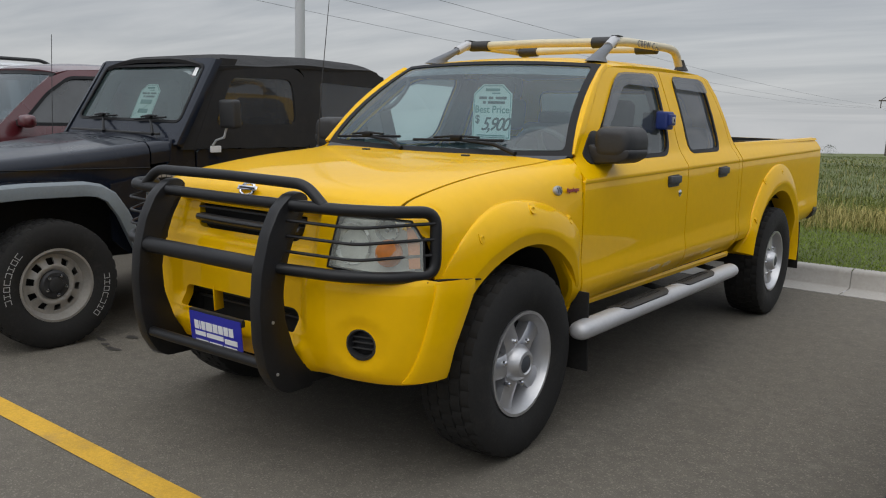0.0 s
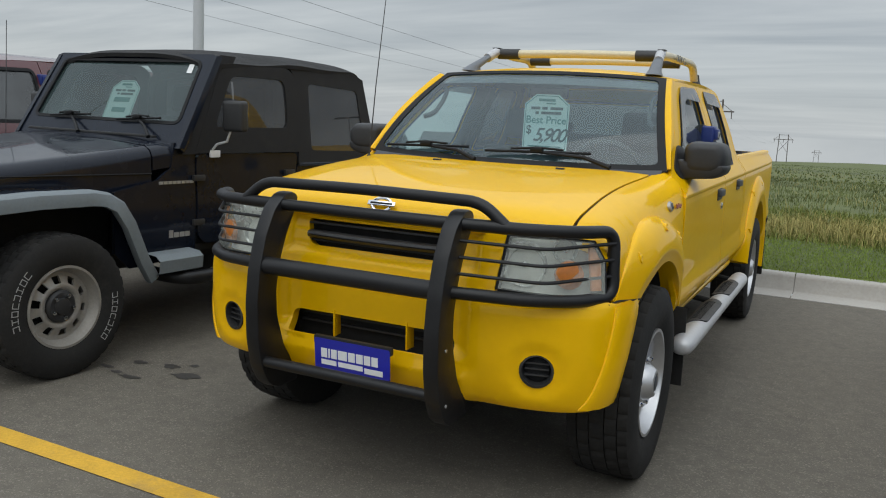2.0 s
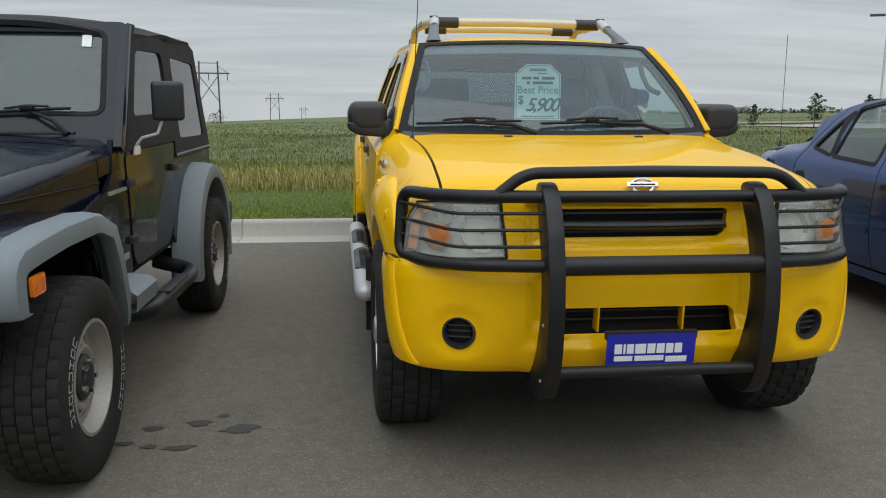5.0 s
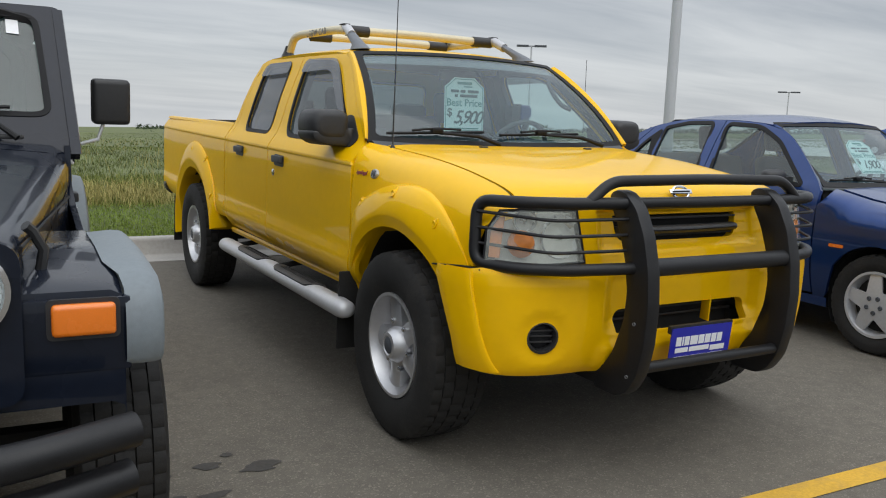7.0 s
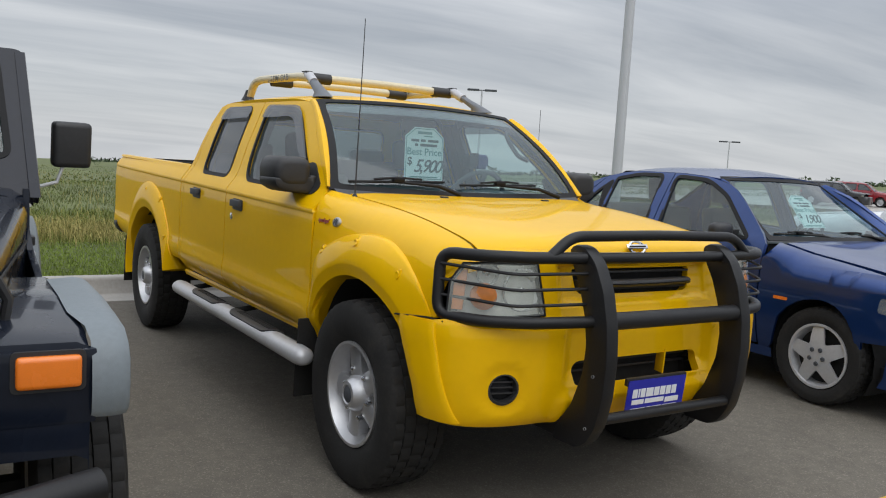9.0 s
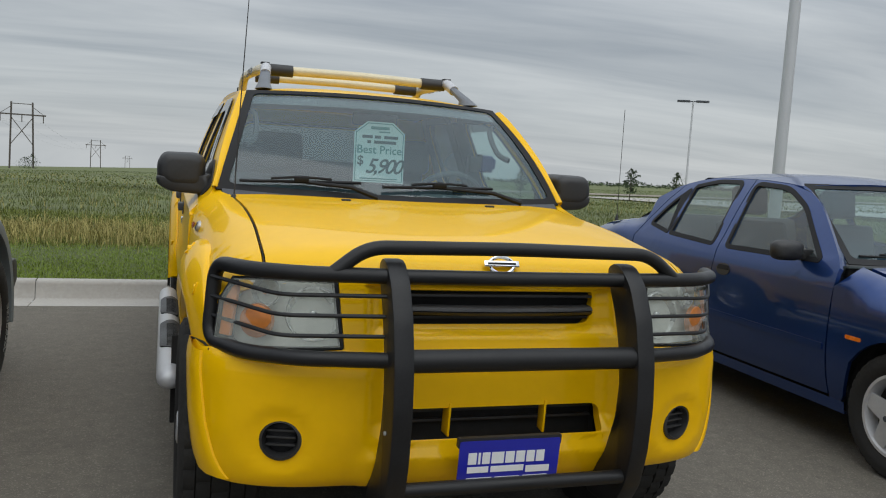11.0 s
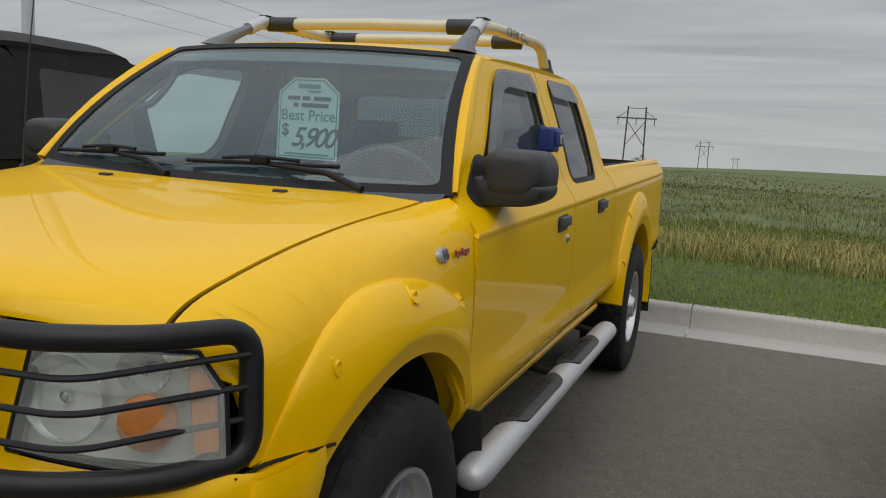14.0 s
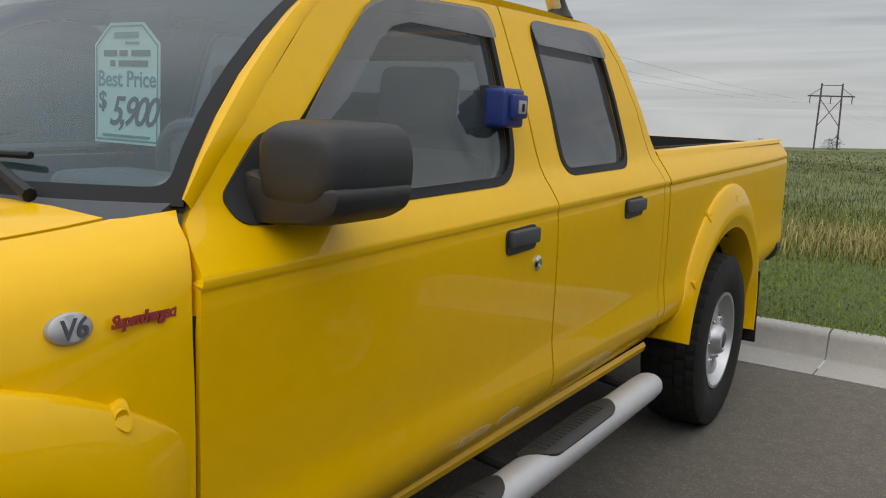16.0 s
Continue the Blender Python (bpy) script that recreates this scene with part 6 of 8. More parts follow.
    # hood
    def hood(u, v):
        y = -0.53 + 1.32 * v
        w = 0.510 + 0.185 * v
        zc = curve(v, (0.0, 0.985), (0.06, 1.018), (0.3, 1.048), (0.70, 1.108), (1.0, 1.162))
        a = abs(u)
        r_ = 0.075
        if a <= 0.80:
            return Vector((math.copysign(a / 0.80 * (w - r_), u), y + (0.02 * a * a if v < 0.1 else 0), zc - 0.022 * (a / 0.80) ** 2.5))
        t = (a - 0.80) / 0.20
        b_ = min(1.0, t / 0.72) * math.pi / 2
        return Vector((math.copysign(w - r_ + r_ * math.sin(b_), u), y + 0.02, zc - 0.022 - r_ * (1 - math.cos(b_)) - 0.06 * max(0.0, t - 0.72) / 0.28))
    H_ = part("hood", panel([(-1, 0.0), (1, 0.0), (1, 0.90), (-1, 0.90)], [], hood, 0.03, 0.012, (0, 0, 1), vstep=0.06), OFFROADBLACK, J)
    part("cowl_top", panel([(-1, 0.908), (1, 0.908), (1, 1.06), (-1, 1.06)], [], hood, 0.06, 0.02, (0, 0, 1)), OFFROADBLACK, J)
    for s in (1, -1):
        part("hood_side", loft([[(s * (0.510 + 0.185 * v + 0.002), -0.51 + 1.32 * v, z) for z in (curve(v, (0.0, 0.985), (0.06, 1.018), (0.3, 1.048), (0.70, 1.108), (1.0, 1.162)) - 0.150, 0.885, 0.82)] for v in (0.0, 0.2, 0.4, 0.6, 0.8, 0.9)]), OFFROADBLACK, J)
        part("hood_edge", tube([(s * (0.512 + 0.185 * v + 0.003), -0.51 + 1.32 * v, 0.968) for v in (0.02, 0.3, 0.6, 0.9)], 0.0045, 6), SEAL, J)
    # grille with seven slots
    slots = [rounded([(x - 0.022, 0.68), (x + 0.022, 0.68), (x + 0.022, 0.945), (x - 0.022, 0.945)], 0.02) for x in [-0.195 + 0.065 * k for k in range(7)]]
    lamps = [ring(s * 0.392, 0.885, 0.094, 0.094, 24) for s in (1, -1)]
    part("grille", panel(rounded([(-0.515, 0.62), (0.515, 0.62), (0.515, 0.975), (0.43, 1.0), (-0.43, 1.0), (-0.515, 0.975)], 0.05), slots + lamps, lambda x, z: Vector((x, -0.525, z)), 0.1, 0.03, (0, -1, 0)), OFFROADBLACK, J)
    part("radiator", box(-0.44, 0.44, -0.47, -0.44, 0.5, 0.98), DARK, J)
    part("engine_block", box(-0.38, 0.38, -0.40, 0.60, 0.45, 0.95), DARK, J)
    # front bumper of two tubes
    for z, y, x in ((0.578, -0.775, 0.725), (0.468, -0.765, 0.715)):
        part("bumper_tube", tube(smooth_path([(-x, y + 0.10, z + 0.012), (-0.45, y, z), (0.45, y, z), (x, y + 0.10, z + 0.012)], 0.2, 5), 0.040, 14), GUARD, J, "black tubular front bumper")
    part("bumper_bracket", box(-0.42, 0.42, -0.74, -0.66, 0.38, 0.54, 0.01), GUARD, J)
    # windscreen frame
    wf = lambda u, v: Vector((u * (0.734 - 0.034 * v), 0.832 + 0.325 * v, 1.110 + 0.550 * v))
    hole = rounded([(-0.885, 0.245), (0.885, 0.245), (0.868, 0.925), (-0.868, 0.925)], 0.08)
    W_ = part("windscreen_frame", panel(rounded([(-1, 0), (1, 0), (1, 1), (-1, 1)], [0, 0, 0.06, 0.06]), [hole], wf, 0.1, 0.045, (0, -1, 0.5)), OFFROADBLACK, J)
    part("windscreen", panel(grow(hole, 0.015), [], lambda u, v: wf(u, v) + Vector((0, 0.012, -0.006)), 0.3, 0, (0, -1, 0.5)), DARKPANE, W_)
    part("seal", panel(grow(hole, 0.012), [grow(hole, -0.020)], lambda u, v: wf(u, v) + Vector((0, -0.003, 0.002)), 0.3, 0.006, (0, -1, 0.5)), SEAL, W_)
    part("sticker", panel([(0.72, 0.80), (0.78, 0.795), (0.78, 0.895), (0.72, 0.895)], [], lambda u, v: wf(u, v) + Vector((0, 0.008, -0.004)), 1, 0, (0, -1, 0.5)), PLATEWHITE, W_)
    part("hinge_bar", box(-0.55, 0.55, 0.80, 0.835, 1.160, 1.176, 0.006), BLACK, J)
    for x in (-0.25, 0.35):
        wiper(J, (x + 0.18, 0.79, 1.165), (x - 0.02, 0.895, 1.262), (x - 0.20, 0.890, 1.252), 0.02)
    # canvas top
    def top(x, y):
        w = 0.665
        z = curve(y, (1.12, 1.665), (1.18, 1.688), (1.5, 1.712), (1.9, 1.735), (2.3, 1.74), (2.6, 1.735), (2.72, 1.70), (2.76, 1.65))
        return Vector((x, y, z - 0.085 * clamp(abs(x) / w) ** 3.0 + 0.006 * math.sin(9 * y) * math.cos(4 * x)))
    part("canvas_top", panel([(-0.702, 1.120), (0.702, 1.120), (0.684, 1.7), (0.668, 2.60), (0.63, 2.75), (-0.63, 2.75), (-0.668, 2.60), (-0.684, 1.7)], [], top, 0.07, 0.025, (0, 0, 1)), CANVAS, J, "faded black canvas soft top")
    part("canvas_rear", loft([[(x * k, y, z) for x in (-1, -0.4, 0, 0.4, 1)] for k, y, z in ((0.650, 2.75, 1.615), (0.69, 2.84, 1.25), (0.712, 2.912, 0.985))]), CANVAS, J)
    part("tailgate", box(-0.69, 0.69, 2.915, 2.935, 0.52, 1.0, 0.005), OFFROADBLACK, J)
    part("spare_wheel", lathe([(0.05, -0.10), (0.33, -0.10), (0.355, -0.04), (0.355, 0.04), (0.33, 0.10), (0.05, 0.10)], 32, (0, 3.07, 0.90), "y"), RUBBER, J)
    part("rear_bumper", box(-0.82, 0.82, 2.94, 3.04, 0.44, 0.54, 0.02), BLACK, J)
    for s in (1, -1):
        part("bumper_end", box(min(s * 0.70, s * 0.83), max(s * 0.70, s * 0.83), 2.86, 3.04, 0.46, 0.62, 0.03), BLACK, J)
        part("tail_lamp", box(min(s * 0.56, s * 0.68), max(s * 0.56, s * 0.68), 2.93, 2.98, 0.78, 0.94, 0.01), RED, J)
    part("floor", box(-0.68, 0.68, 0.55, 2.92, 0.50, 0.54), DARK, J)
    part("dashboard", box(-0.66, 0.66, 0.90, 1.06, 0.80, 1.09, 0.03), DASH, J)
    part("firewall", box(-0.60, 0.60, 0.62, 0.64, 0.50, 1.05), DARK, J)
    steering_wheel(J, 0.33, 1.20, 1.06)
    part("rear_bench", box(-0.45, 0.45, 2.30, 2.75, 0.6, 1.05, 0.05), CLOTH, J)
    for y in (0.0, 2.373):
        part("axle", tube([(-0.62, y, 0.352), (0.62, y, 0.352)], 0.04, 8), DARK, J)
    part("aerial", tube([(-0.66, 0.72, 1.05), (-0.665, 0.75, 1.82)], 0.0022, 6), BLACK, J)
    return J


offroader = build_offroader(pose(-2.705, -0.402, 0, 0, 0, -2.05))
price_card(pose(-2.705, 0.69, 1.36, -25, 0, -2.05), None, label="pale paper price card behind the off-roader's windscreen")

def star_wheel(parent, name, m, radius, width, rim):
    """A wheel facing +x at m: tyre, steel rim and a five-pointed plastic cover with a ring of nuts."""
    w = part(name, moved(tyre(radius, width, rim), m), RUBBER, parent, "black road tyre")
    h = width / 2
    part("rim", moved(lathe([(rim + 0.004, h * 0.78), (rim + 0.004, h * 0.90), (rim - 0.010, h * 0.90), (rim - 0.016, h * 0.74), (rim - 0.030, h * 0.30), (rim - 0.035, -h * 0.7)], 48), m), STEPSILVER, w)
    part("wheel_back", moved(lathe([(rim - 0.02, h * 0.30), (0.05, h * 0.34), (0.0, h * 0.34)], 32), m), DARK, w)
    star = []
    for k in range(5):
        for a, r in ((-11, rim - 0.010), (-4, rim - 0.008), (4, rim - 0.008), (11, rim - 0.010), (20, rim * 0.66), (29, rim * 0.50), (36, rim * 0.46), (43, rim * 0.50), (52, rim * 0.66)):
            t = radians(72 * k + a)
            star.append((r * math.cos(t), r * math.sin(t)))
    dome = lambda y, z: Vector((h * 0.74 + 0.022 * (1 - (math.hypot(y, z) / rim) ** 2), y, z))
    c = part("wheel_cover", moved(panel(star, [], dome, 0.03, 0.014, (1, 0, 0)), m), STEPSILVER, w, "silver five-pointed star wheel cover")
    for k in range(5):
        t = radians(72 * k + 36)
        part("wheel_nut", moved(lathe([(0.014, h * 0.7), (0.014, h * 0.74 + 0.026), (0.009, h * 0.74 + 0.030), (0, h * 0.74 + 0.024)], 10, (0, 0.046 * math.cos(t), 0.046 * math.sin(t))), m), GREYTRIM, c)
    return w


# ---- ordinary cars: local front axle at y = 0, tail towards +y ----
def build_car(name, label, category, m, paint, sp, detail=True, group=""):
    C = thing(name, label, category, m, group)
    W, wb, rw = sp["W"], sp["wb"], sp["wheel"]
    side_tab, crown_tab, edge_tab, roof_tab = sp["side"], sp["crown"], sp["edge"], sp["roof"]
    y_cowl, y_deck, nose, tail = sp["cowl"], sp["deck"], sp["nose"], sp["tail"]

    def side_x(y, z):
        return curve(z, *side_tab) - 0.05 * clamp((0.2 - y) / (0.2 - nose)) ** 2 - 0.05 * clamp((y - wb) / (tail - wb)) ** 2

    def skin(s, lift=0.0):
        return lambda y, z: Vector((s * (side_x(y, z) + lift), y, z))
    sh = sp["shoulder"]
    B = Body(width=lambda y: curve(sh, *side_tab) - 0.05 * clamp((0.2 - y) / (0.2 - nose)) ** 2 - 0.05 * clamp((y - wb) / (tail - wb)) ** 2,
             shoulder=lambda y: sh,
             crown=lambda y: max(sh + 0.03, curve(y, *crown_tab)),
             power=lambda y: curve(y, (nose, 2.8), (y_cowl - 0.3, 3.2), (y_cowl, 5.0), (y_deck, 5.0), (y_deck + 0.4, 3.2)),
             lower=lambda z, y: curve(sh, *side_tab) - curve(min(z, sh), *side_tab),
             bow=lambda x, y: 0.42 * clamp(abs(x) / W) ** 3.2 * clamp((0.0 - y) / (0.0 - nose)) ** 1.5 - 0.30 * clamp(abs(x) / W) ** 3.2 * clamp((y - wb - 0.1) / (tail - wb - 0.1)) ** 1.5)
    gx = sp["gap"]
    ys = [nose + 0.06 + (y_cowl - nose - 0.10) * k / 6 for k in range(7)]
    left = [(y, B.q_of_x(y, min(gx, 0.86 * B.width(y)))) for y in ys]
    part("hood", panel(left + [(y, 1.44 - q) for y, q in left[::-1]], [], B.at, 0.09, 0.02, (0, 0, 1)), paint, C)
    if sp.get("trunk", True):
        yt = [y_deck + (tail - 0.05 - y_deck) * k / 6 for k in range(7)]
        lt = [(y, B.q_of_x(y, min(gx, 0.86 * B.width(y)))) for y in yt]
        part("boot_lid", panel(lt + [(y, 1.44 - q) for y, q in lt[::-1]], [], B.at, 0.09, 0.02, (0, 0, 1)), paint, C)
    ra = rw + 0.045

    def arch(cy, y):
        return rw + math.sqrt(max(0.0, ra * ra - (y - cy) ** 2))
    zl = sp["sill"]
    roof_edge = lambda y: curve(y, *edge_tab)
    for s in (1, -1):
        low = [(nose + 0.06, 0.46 - sh), (-ra - 0.02, 0.44 - sh), (-ra, rw - sh)] + [(y, arch(0, y) - sh) for y in [-ra + ra * 2 * k / 12 for k in range(1, 12)]] + [(ra, rw - sh), (ra + 0.02, zl - sh), (y_cowl, zl - sh)]
        fr = part("front_wing", panel(low + [(y_cowl, B.q_of_x(y_cowl, gx + 0.02))] + [(y, q - 0.008) for y, q in left[::-1]], [], mirrored(B.at, s), 0.08, 0.02, (s, 0, 0.3)), paint, C)
        if sp.get("indicator"):
            part("side_indicator", panel(rounded([(y_cowl - 0.22, 0.60), (y_cowl - 0.12, 0.60), (y_cowl - 0.12, 0.62), (y_cowl - 0.22, 0.62)], 0.008), [], lambda y, z, s=s: Vector((s * (side_x(y, z) + 0.003), y, z)), 0.2, 0.004, (s, 0, 0)), AMBER, fr)
        for dn, line, hole in sp["doors"]:
            top = [(y, roof_edge(y) - 0.012) for y in line[2]]
            outline = line[0] + top + line[1]
            vents = sp.get("vents", {}).get(dn, [])
            d = part(dn, panel(outline, [hole] + vents, skin(s), 0.09, 0.025, (s, 0, 0)), paint, C)
            part("window_seal", panel(grow(hole, 0.014), [grow(hole, -0.012)], skin(s, 0.003), 0.3, 0.01, (s, 0, 0)), SEAL, d)
            part("window_glass", panel(grow(hole, -0.003), [], skin(s, -0.012), 0.15, 0, (s, 0, 0)), sp.get("glass", SIDEGLASS), d)
            for vent in vents:
                part("vent_glass", panel(grow(vent, -0.003), [], skin(s, -0.012), 0.15, 0, (s, 0, 0)), sp.get("glass", SIDEGLASS), d)
                part("window_seal", panel(grow(vent, 0.014), [grow(vent, -0.010)], skin(s, 0.003), 0.3, 0.01, (s, 0, 0)), SEAL, d)
            yh = sp.get("handle_y", {}).get(dn, line[1][0][0] - 0.13)
            hd = part("door_handle", panel(ring(yh, sp["handle"], 0.066, 0.036, 24), [], skin(s, 0.003), 0.2, 0.006, (s, 0, 0)), BLACK, d, "dark oval handle recess")
            part("pull", panel(rounded([(yh - 0.056, sp["handle"] - 0.002), (yh + 0.056, sp["handle"] - 0.002), (yh + 0.050, sp["handle"] + 0.026), (yh - 0.050, sp["handle"] + 0.026)], 0.010), [], skin(s, 0.006), 0.2, 0.004, (s, 0, 0)), SEAL, hd)
            part("rub_strip", panel(rounded([(line[0][0][0] + 0.02, sp["strip"] - 0.018), (line[1][-1][0] - 0.02, sp["strip"] - 0.018), (line[1][-1][0] - 0.02, sp["strip"] + 0.018), (line[0][0][0] + 0.02, sp["strip"] + 0.018)], 0.01), [], skin(s, 0.006), 0.2, 0.008, (s, 0, 0)), paint, d)
        # rear quarter
        q0, qh = sp["quarter"]
        ql = [(q0[0][0], zl)] + q0
        ql += [(tail - 0.03, min(q0[-1][1], roof_edge(tail))), (tail - 0.02, 0.46), (wb + ra + 0.02, 0.44), (wb + ra, rw)]
        ql += [(y, arch(wb, y)) for y in [wb + ra - ra * 2 * k / 12 for k in range(1, 12)]] + [(wb - ra, rw), (wb - ra - 0.02, zl)]
        if sp.get("trunk", True):
            def qskin(y, z, s=s):
                p = Vector((side_x(y, z), y, z))
                f = clamp((y - y_deck + 0.25) / 0.3)
                if z > sh and f > 0:
                    zc = B.crown(y)
                    t = clamp((z - sh) / (zc - sh), 0, 0.985)
                    p.x = p.x * (1 - f) + f * B.width(y) * (1 - t ** B.power(y)) ** (1 / B.power(y))
                p.y += B.bow(p.x, y)
                return Vector((s * p.x, p.y, p.z))
        else:
            def qskin(y, z, s=s):
                x = side_x(y, z)
                return Vector((s * x, y + B.bow(x, y) * 0.4, z))
        qp = part("rear_quarter", panel(ql, [qh] if qh else [], qskin, 0.08, 0.02, (s, 0, 0)), paint, C)
        if qh:
            part("quarter_glass", panel(grow(qh, 0.004), [], lambda y, z: qskin(y, z) - Vector((s * 0.012, 0, 0)), 0.2, 0, (s, 0, 0)), sp.get("glass", SIDEGLASS), qp)
            part("window_seal", panel(grow(qh, 0.012), [grow(qh, -0.010)], lambda y, z: qskin(y, z) + Vector((s * 0.003, 0, 0)), 0.3, 0.008, (s, 0, 0)), SEAL, qp)
        fp = qskin(wb + 0.24, sh + 0.07)
        part("fuel_flap", lathe([(0.060, -0.006), (0.060, s * 0.002), (0, s * 0.003)], 20, (fp.x, fp.y, fp.z)), paint, qp)
        part("sill", loft([[(s * curve(zl, *side_tab), y, zl), (s * (curve(zl, *side_tab) - 0.01), y, zl - 0.06), (s * 0.6, y, zl - 0.08)] for y in (ra, 1.2, wb - ra)]), paint, C)
        # pillar between side and windscreen
        ed, ws_ = sp["pillar"], sp["ws"]
        rows = []
        for y, z in ed:
            a = Vector((side_x(y, z), y, z))
            v = clamp((z - ws_[0][2]) / (ws_[1][2] - ws_[0][2]))
            b = Vector((ws_[0][0] + (ws_[1][0] - ws_[0][0]) * v, ws_[0][1] + (ws_[1][1] - ws_[0][1]) * v + 0.10, z))
            rows.append([(s * p.x, p.y, p.z) for p in (a, a.lerp(b, 0.5) + Vector((0.010, -0.012, 0.010)), b, b + Vector((-0.01, 0.01, -0.01)))])
        part("windscreen_pillar", loft(rows), paint, C)
        # mirror
        my, mz = sp["mirror"]
        def mir(u, v, s=s):
            a, b = 2 * math.pi * u, math.pi * v
            sg = lambda t: math.copysign(abs(t) ** 0.6, t)
            k = math.sin(b) ** 0.6
            return Vector((s * (W + 0.055 + 0.095 * sg(math.cos(a)) * k), my - 0.055 * math.cos(b), mz + 0.055 * sg(math.sin(a)) * k))
        mo = part("door_mirror", loft([[mir(i / 20, j / 10) for i in range(20)] for j in range(11)], closed=True), sp.get("mirror_mat", paint), C)
        part("mirror_foot", box(min(s * (W - 0.12), s * (W + 0.02)), max(s * (W - 0.12), s * (W + 0.02)), my - 0.03, my + 0.03, mz - 0.045, mz + 0.01, 0.012), BLACK, mo)
        for y in (0.0, wb):
            if detail:
                star_wheel(C, "front_wheel" if y == 0 else "rear_wheel", Matrix.Translation((s * (W - 0.118), y, rw)) @ (Matrix() if s > 0 else Matrix.Rotation(math.pi, 4, "Z")) @ Matrix.Rotation(0.4 + y, 4, "X"), rw, 0.195, rw * 0.645)
            else:
                w = part("front_wheel" if y == 0 else "rear_wheel", lathe([(rw * 0.62, s * 0.09), (rw * 0.7, s * 0.10), (rw * 0.95, s * 0.095), (rw, s * 0.06), (rw, -s * 0.08), (rw * 0.6, -s * 0.09)], 32, (s * (W - 0.118), y, rw)), RUBBER, C)
                part("rim", lathe([(rw * 0.64, s * 0.09), (rw * 0.55, s * 0.06), (rw * 0.2, s * 0.075), (0, s * 0.08)], 20, (s * (W - 0.118), y, rw)), SILVER, w)
            part("wheel_well", loft([[(s * x, y + ra * math.cos(radians(a)), rw + ra * math.sin(radians(a))) for a in range(-30, 211, 20)] for x in (0.42, 0.6, W - 0.07)]), DARK, C)
        part("well_wall", box(min(s * 0.40, s * 0.42), max(s * 0.40, s * 0.42), -ra, wb + ra, 0.22, sh - 0.1), DARK, C)
        part("headlamp", panel(rounded([(nose + 0.10, 0.60 + sp.get("up", 0)), (nose + 0.42, 0.63 + sp.get("up", 0)), (nose + 0.40, 0.71 + sp.get("up", 0)), (nose + 0.12, 0.70 + sp.get("up", 0))], 0.02), [], lambda y, z, s=s: (lambda p: Vector((s * (p.x + 0.004), p.y, p.z)))(B.at(y, z - sh)), 0.08, 0.01, (s, 0, 0)), LENS, C)
        part("tail_lamp", panel(rounded([(tail - 0.16, 0.70 + sp.get("up", 0)), (tail - 0.03, 0.70 + sp.get("up", 0)), (tail - 0.03, 0.86 + sp.get("up", 0)), (tail - 0.14, 0.86 + sp.get("up", 0))], 0.02), [], lambda y, z, s=s: (lambda p: Vector((p.x + s * 0.005, p.y + 0.004, p.z)))(qskin(y, z, s)), 0.08, 0.012, (s, 0, 0)), RED, C)
    # windscreen, rear glass, roof
    def glass_fn(g, bulge):
        (xb, yb, zb), (xt, yt, zt) = g
        d = 0.10 * bulge
        def fn(u, v):
            e = u * u
            return Vector((u * (xb + (xt - xb) * v), yb + (yt - yb) * v + d * e, zb + (zt - zb) * v - 0.012 * e * v))
        return fn
    for nm, g, bul, o in (("windscreen", sp["ws"], 1, (0, -1, 1)), ("rear_window", sp["rw"], -1, (0, 1, 1))):
        fn = glass_fn(g, bul)
        w = part(nm, panel([(-1, 0), (1, 0), (1, 1), (-1, 1)], [], fn, 0.2, 0, o), GLASS if nm == "windscreen" else sp.get("glass", SIDEGLASS), C)
        part("trim", panel([(-1.01, -0.02), (1.01, -0.02), (1.01, 1.02), (-1.01, 1.02)], [rounded([(-0.96, 0.05), (0.96, 0.05), (0.95, 0.95), (-0.95, 0.95)], 0.05)], lambda u, v: fn(u, v) + Vector((0, -0.003 * bul, 0.003)), 0.2, 0.006, o), SEAL, w)
    yr0, yr1 = sp["ws"][1][1], sp["rw"][1][1]
    xr = sp["ws"][1][0] + 0.02
    def roof(x, y):
        ze = roof_edge(clamp(y, edge_tab[0][0], edge_tab[-1][0])) - 0.012
        zc = curve(y, *roof_tab)
        return Vector((x, y, ze + (zc - ze) * (1 - clamp(abs(x) / (xr + 0.01)) ** 2.4)))
    part("roof", panel([(-xr, yr0 + 0.09), (-xr * 0.5, yr0 + 0.02), (0, yr0 - 0.005), (xr * 0.5, yr0 + 0.02), (xr, yr0 + 0.09), (xr, yr1 - 0.09), (xr * 0.5, yr1 - 0.02), (0, yr1 + 0.005), (-xr * 0.5, yr1 - 0.02), (-xr, yr1 - 0.09)], [], roof, 0.1, 0.02, (0, 0, 1)), paint, C)
    part("cowl", loft([[(u * gx, y_cowl - 0.06 + 0.10 * u * u * (1 - k) + k * (sp["ws"][0][1] - y_cowl + 0.06 + 0.10 * u * u), sp["ws"][0][2] - 0.012 + k * 0.014) for u in (-1.1, -0.7, -0.35, 0, 0.35, 0.7, 1.1)] for k in (-0.15, 0.5, 1.0)]), BLACK, C)
    if detail:
        z0 = sp["ws"][0][2]
        wiper(C, (0.45, y_cowl + 0.0, z0 + 0.005), (0.14, y_cowl + 0.06, z0 + 0.035), (-0.12, y_cowl + 0.06, z0 + 0.035), 0.012)
        wiper(C, (-0.10, y_cowl + 0.0, z0 + 0.005), (-0.40, y_cowl + 0.07, z0 + 0.035), (-0.62, y_cowl + 0.10, z0 + 0.035), 0.012)
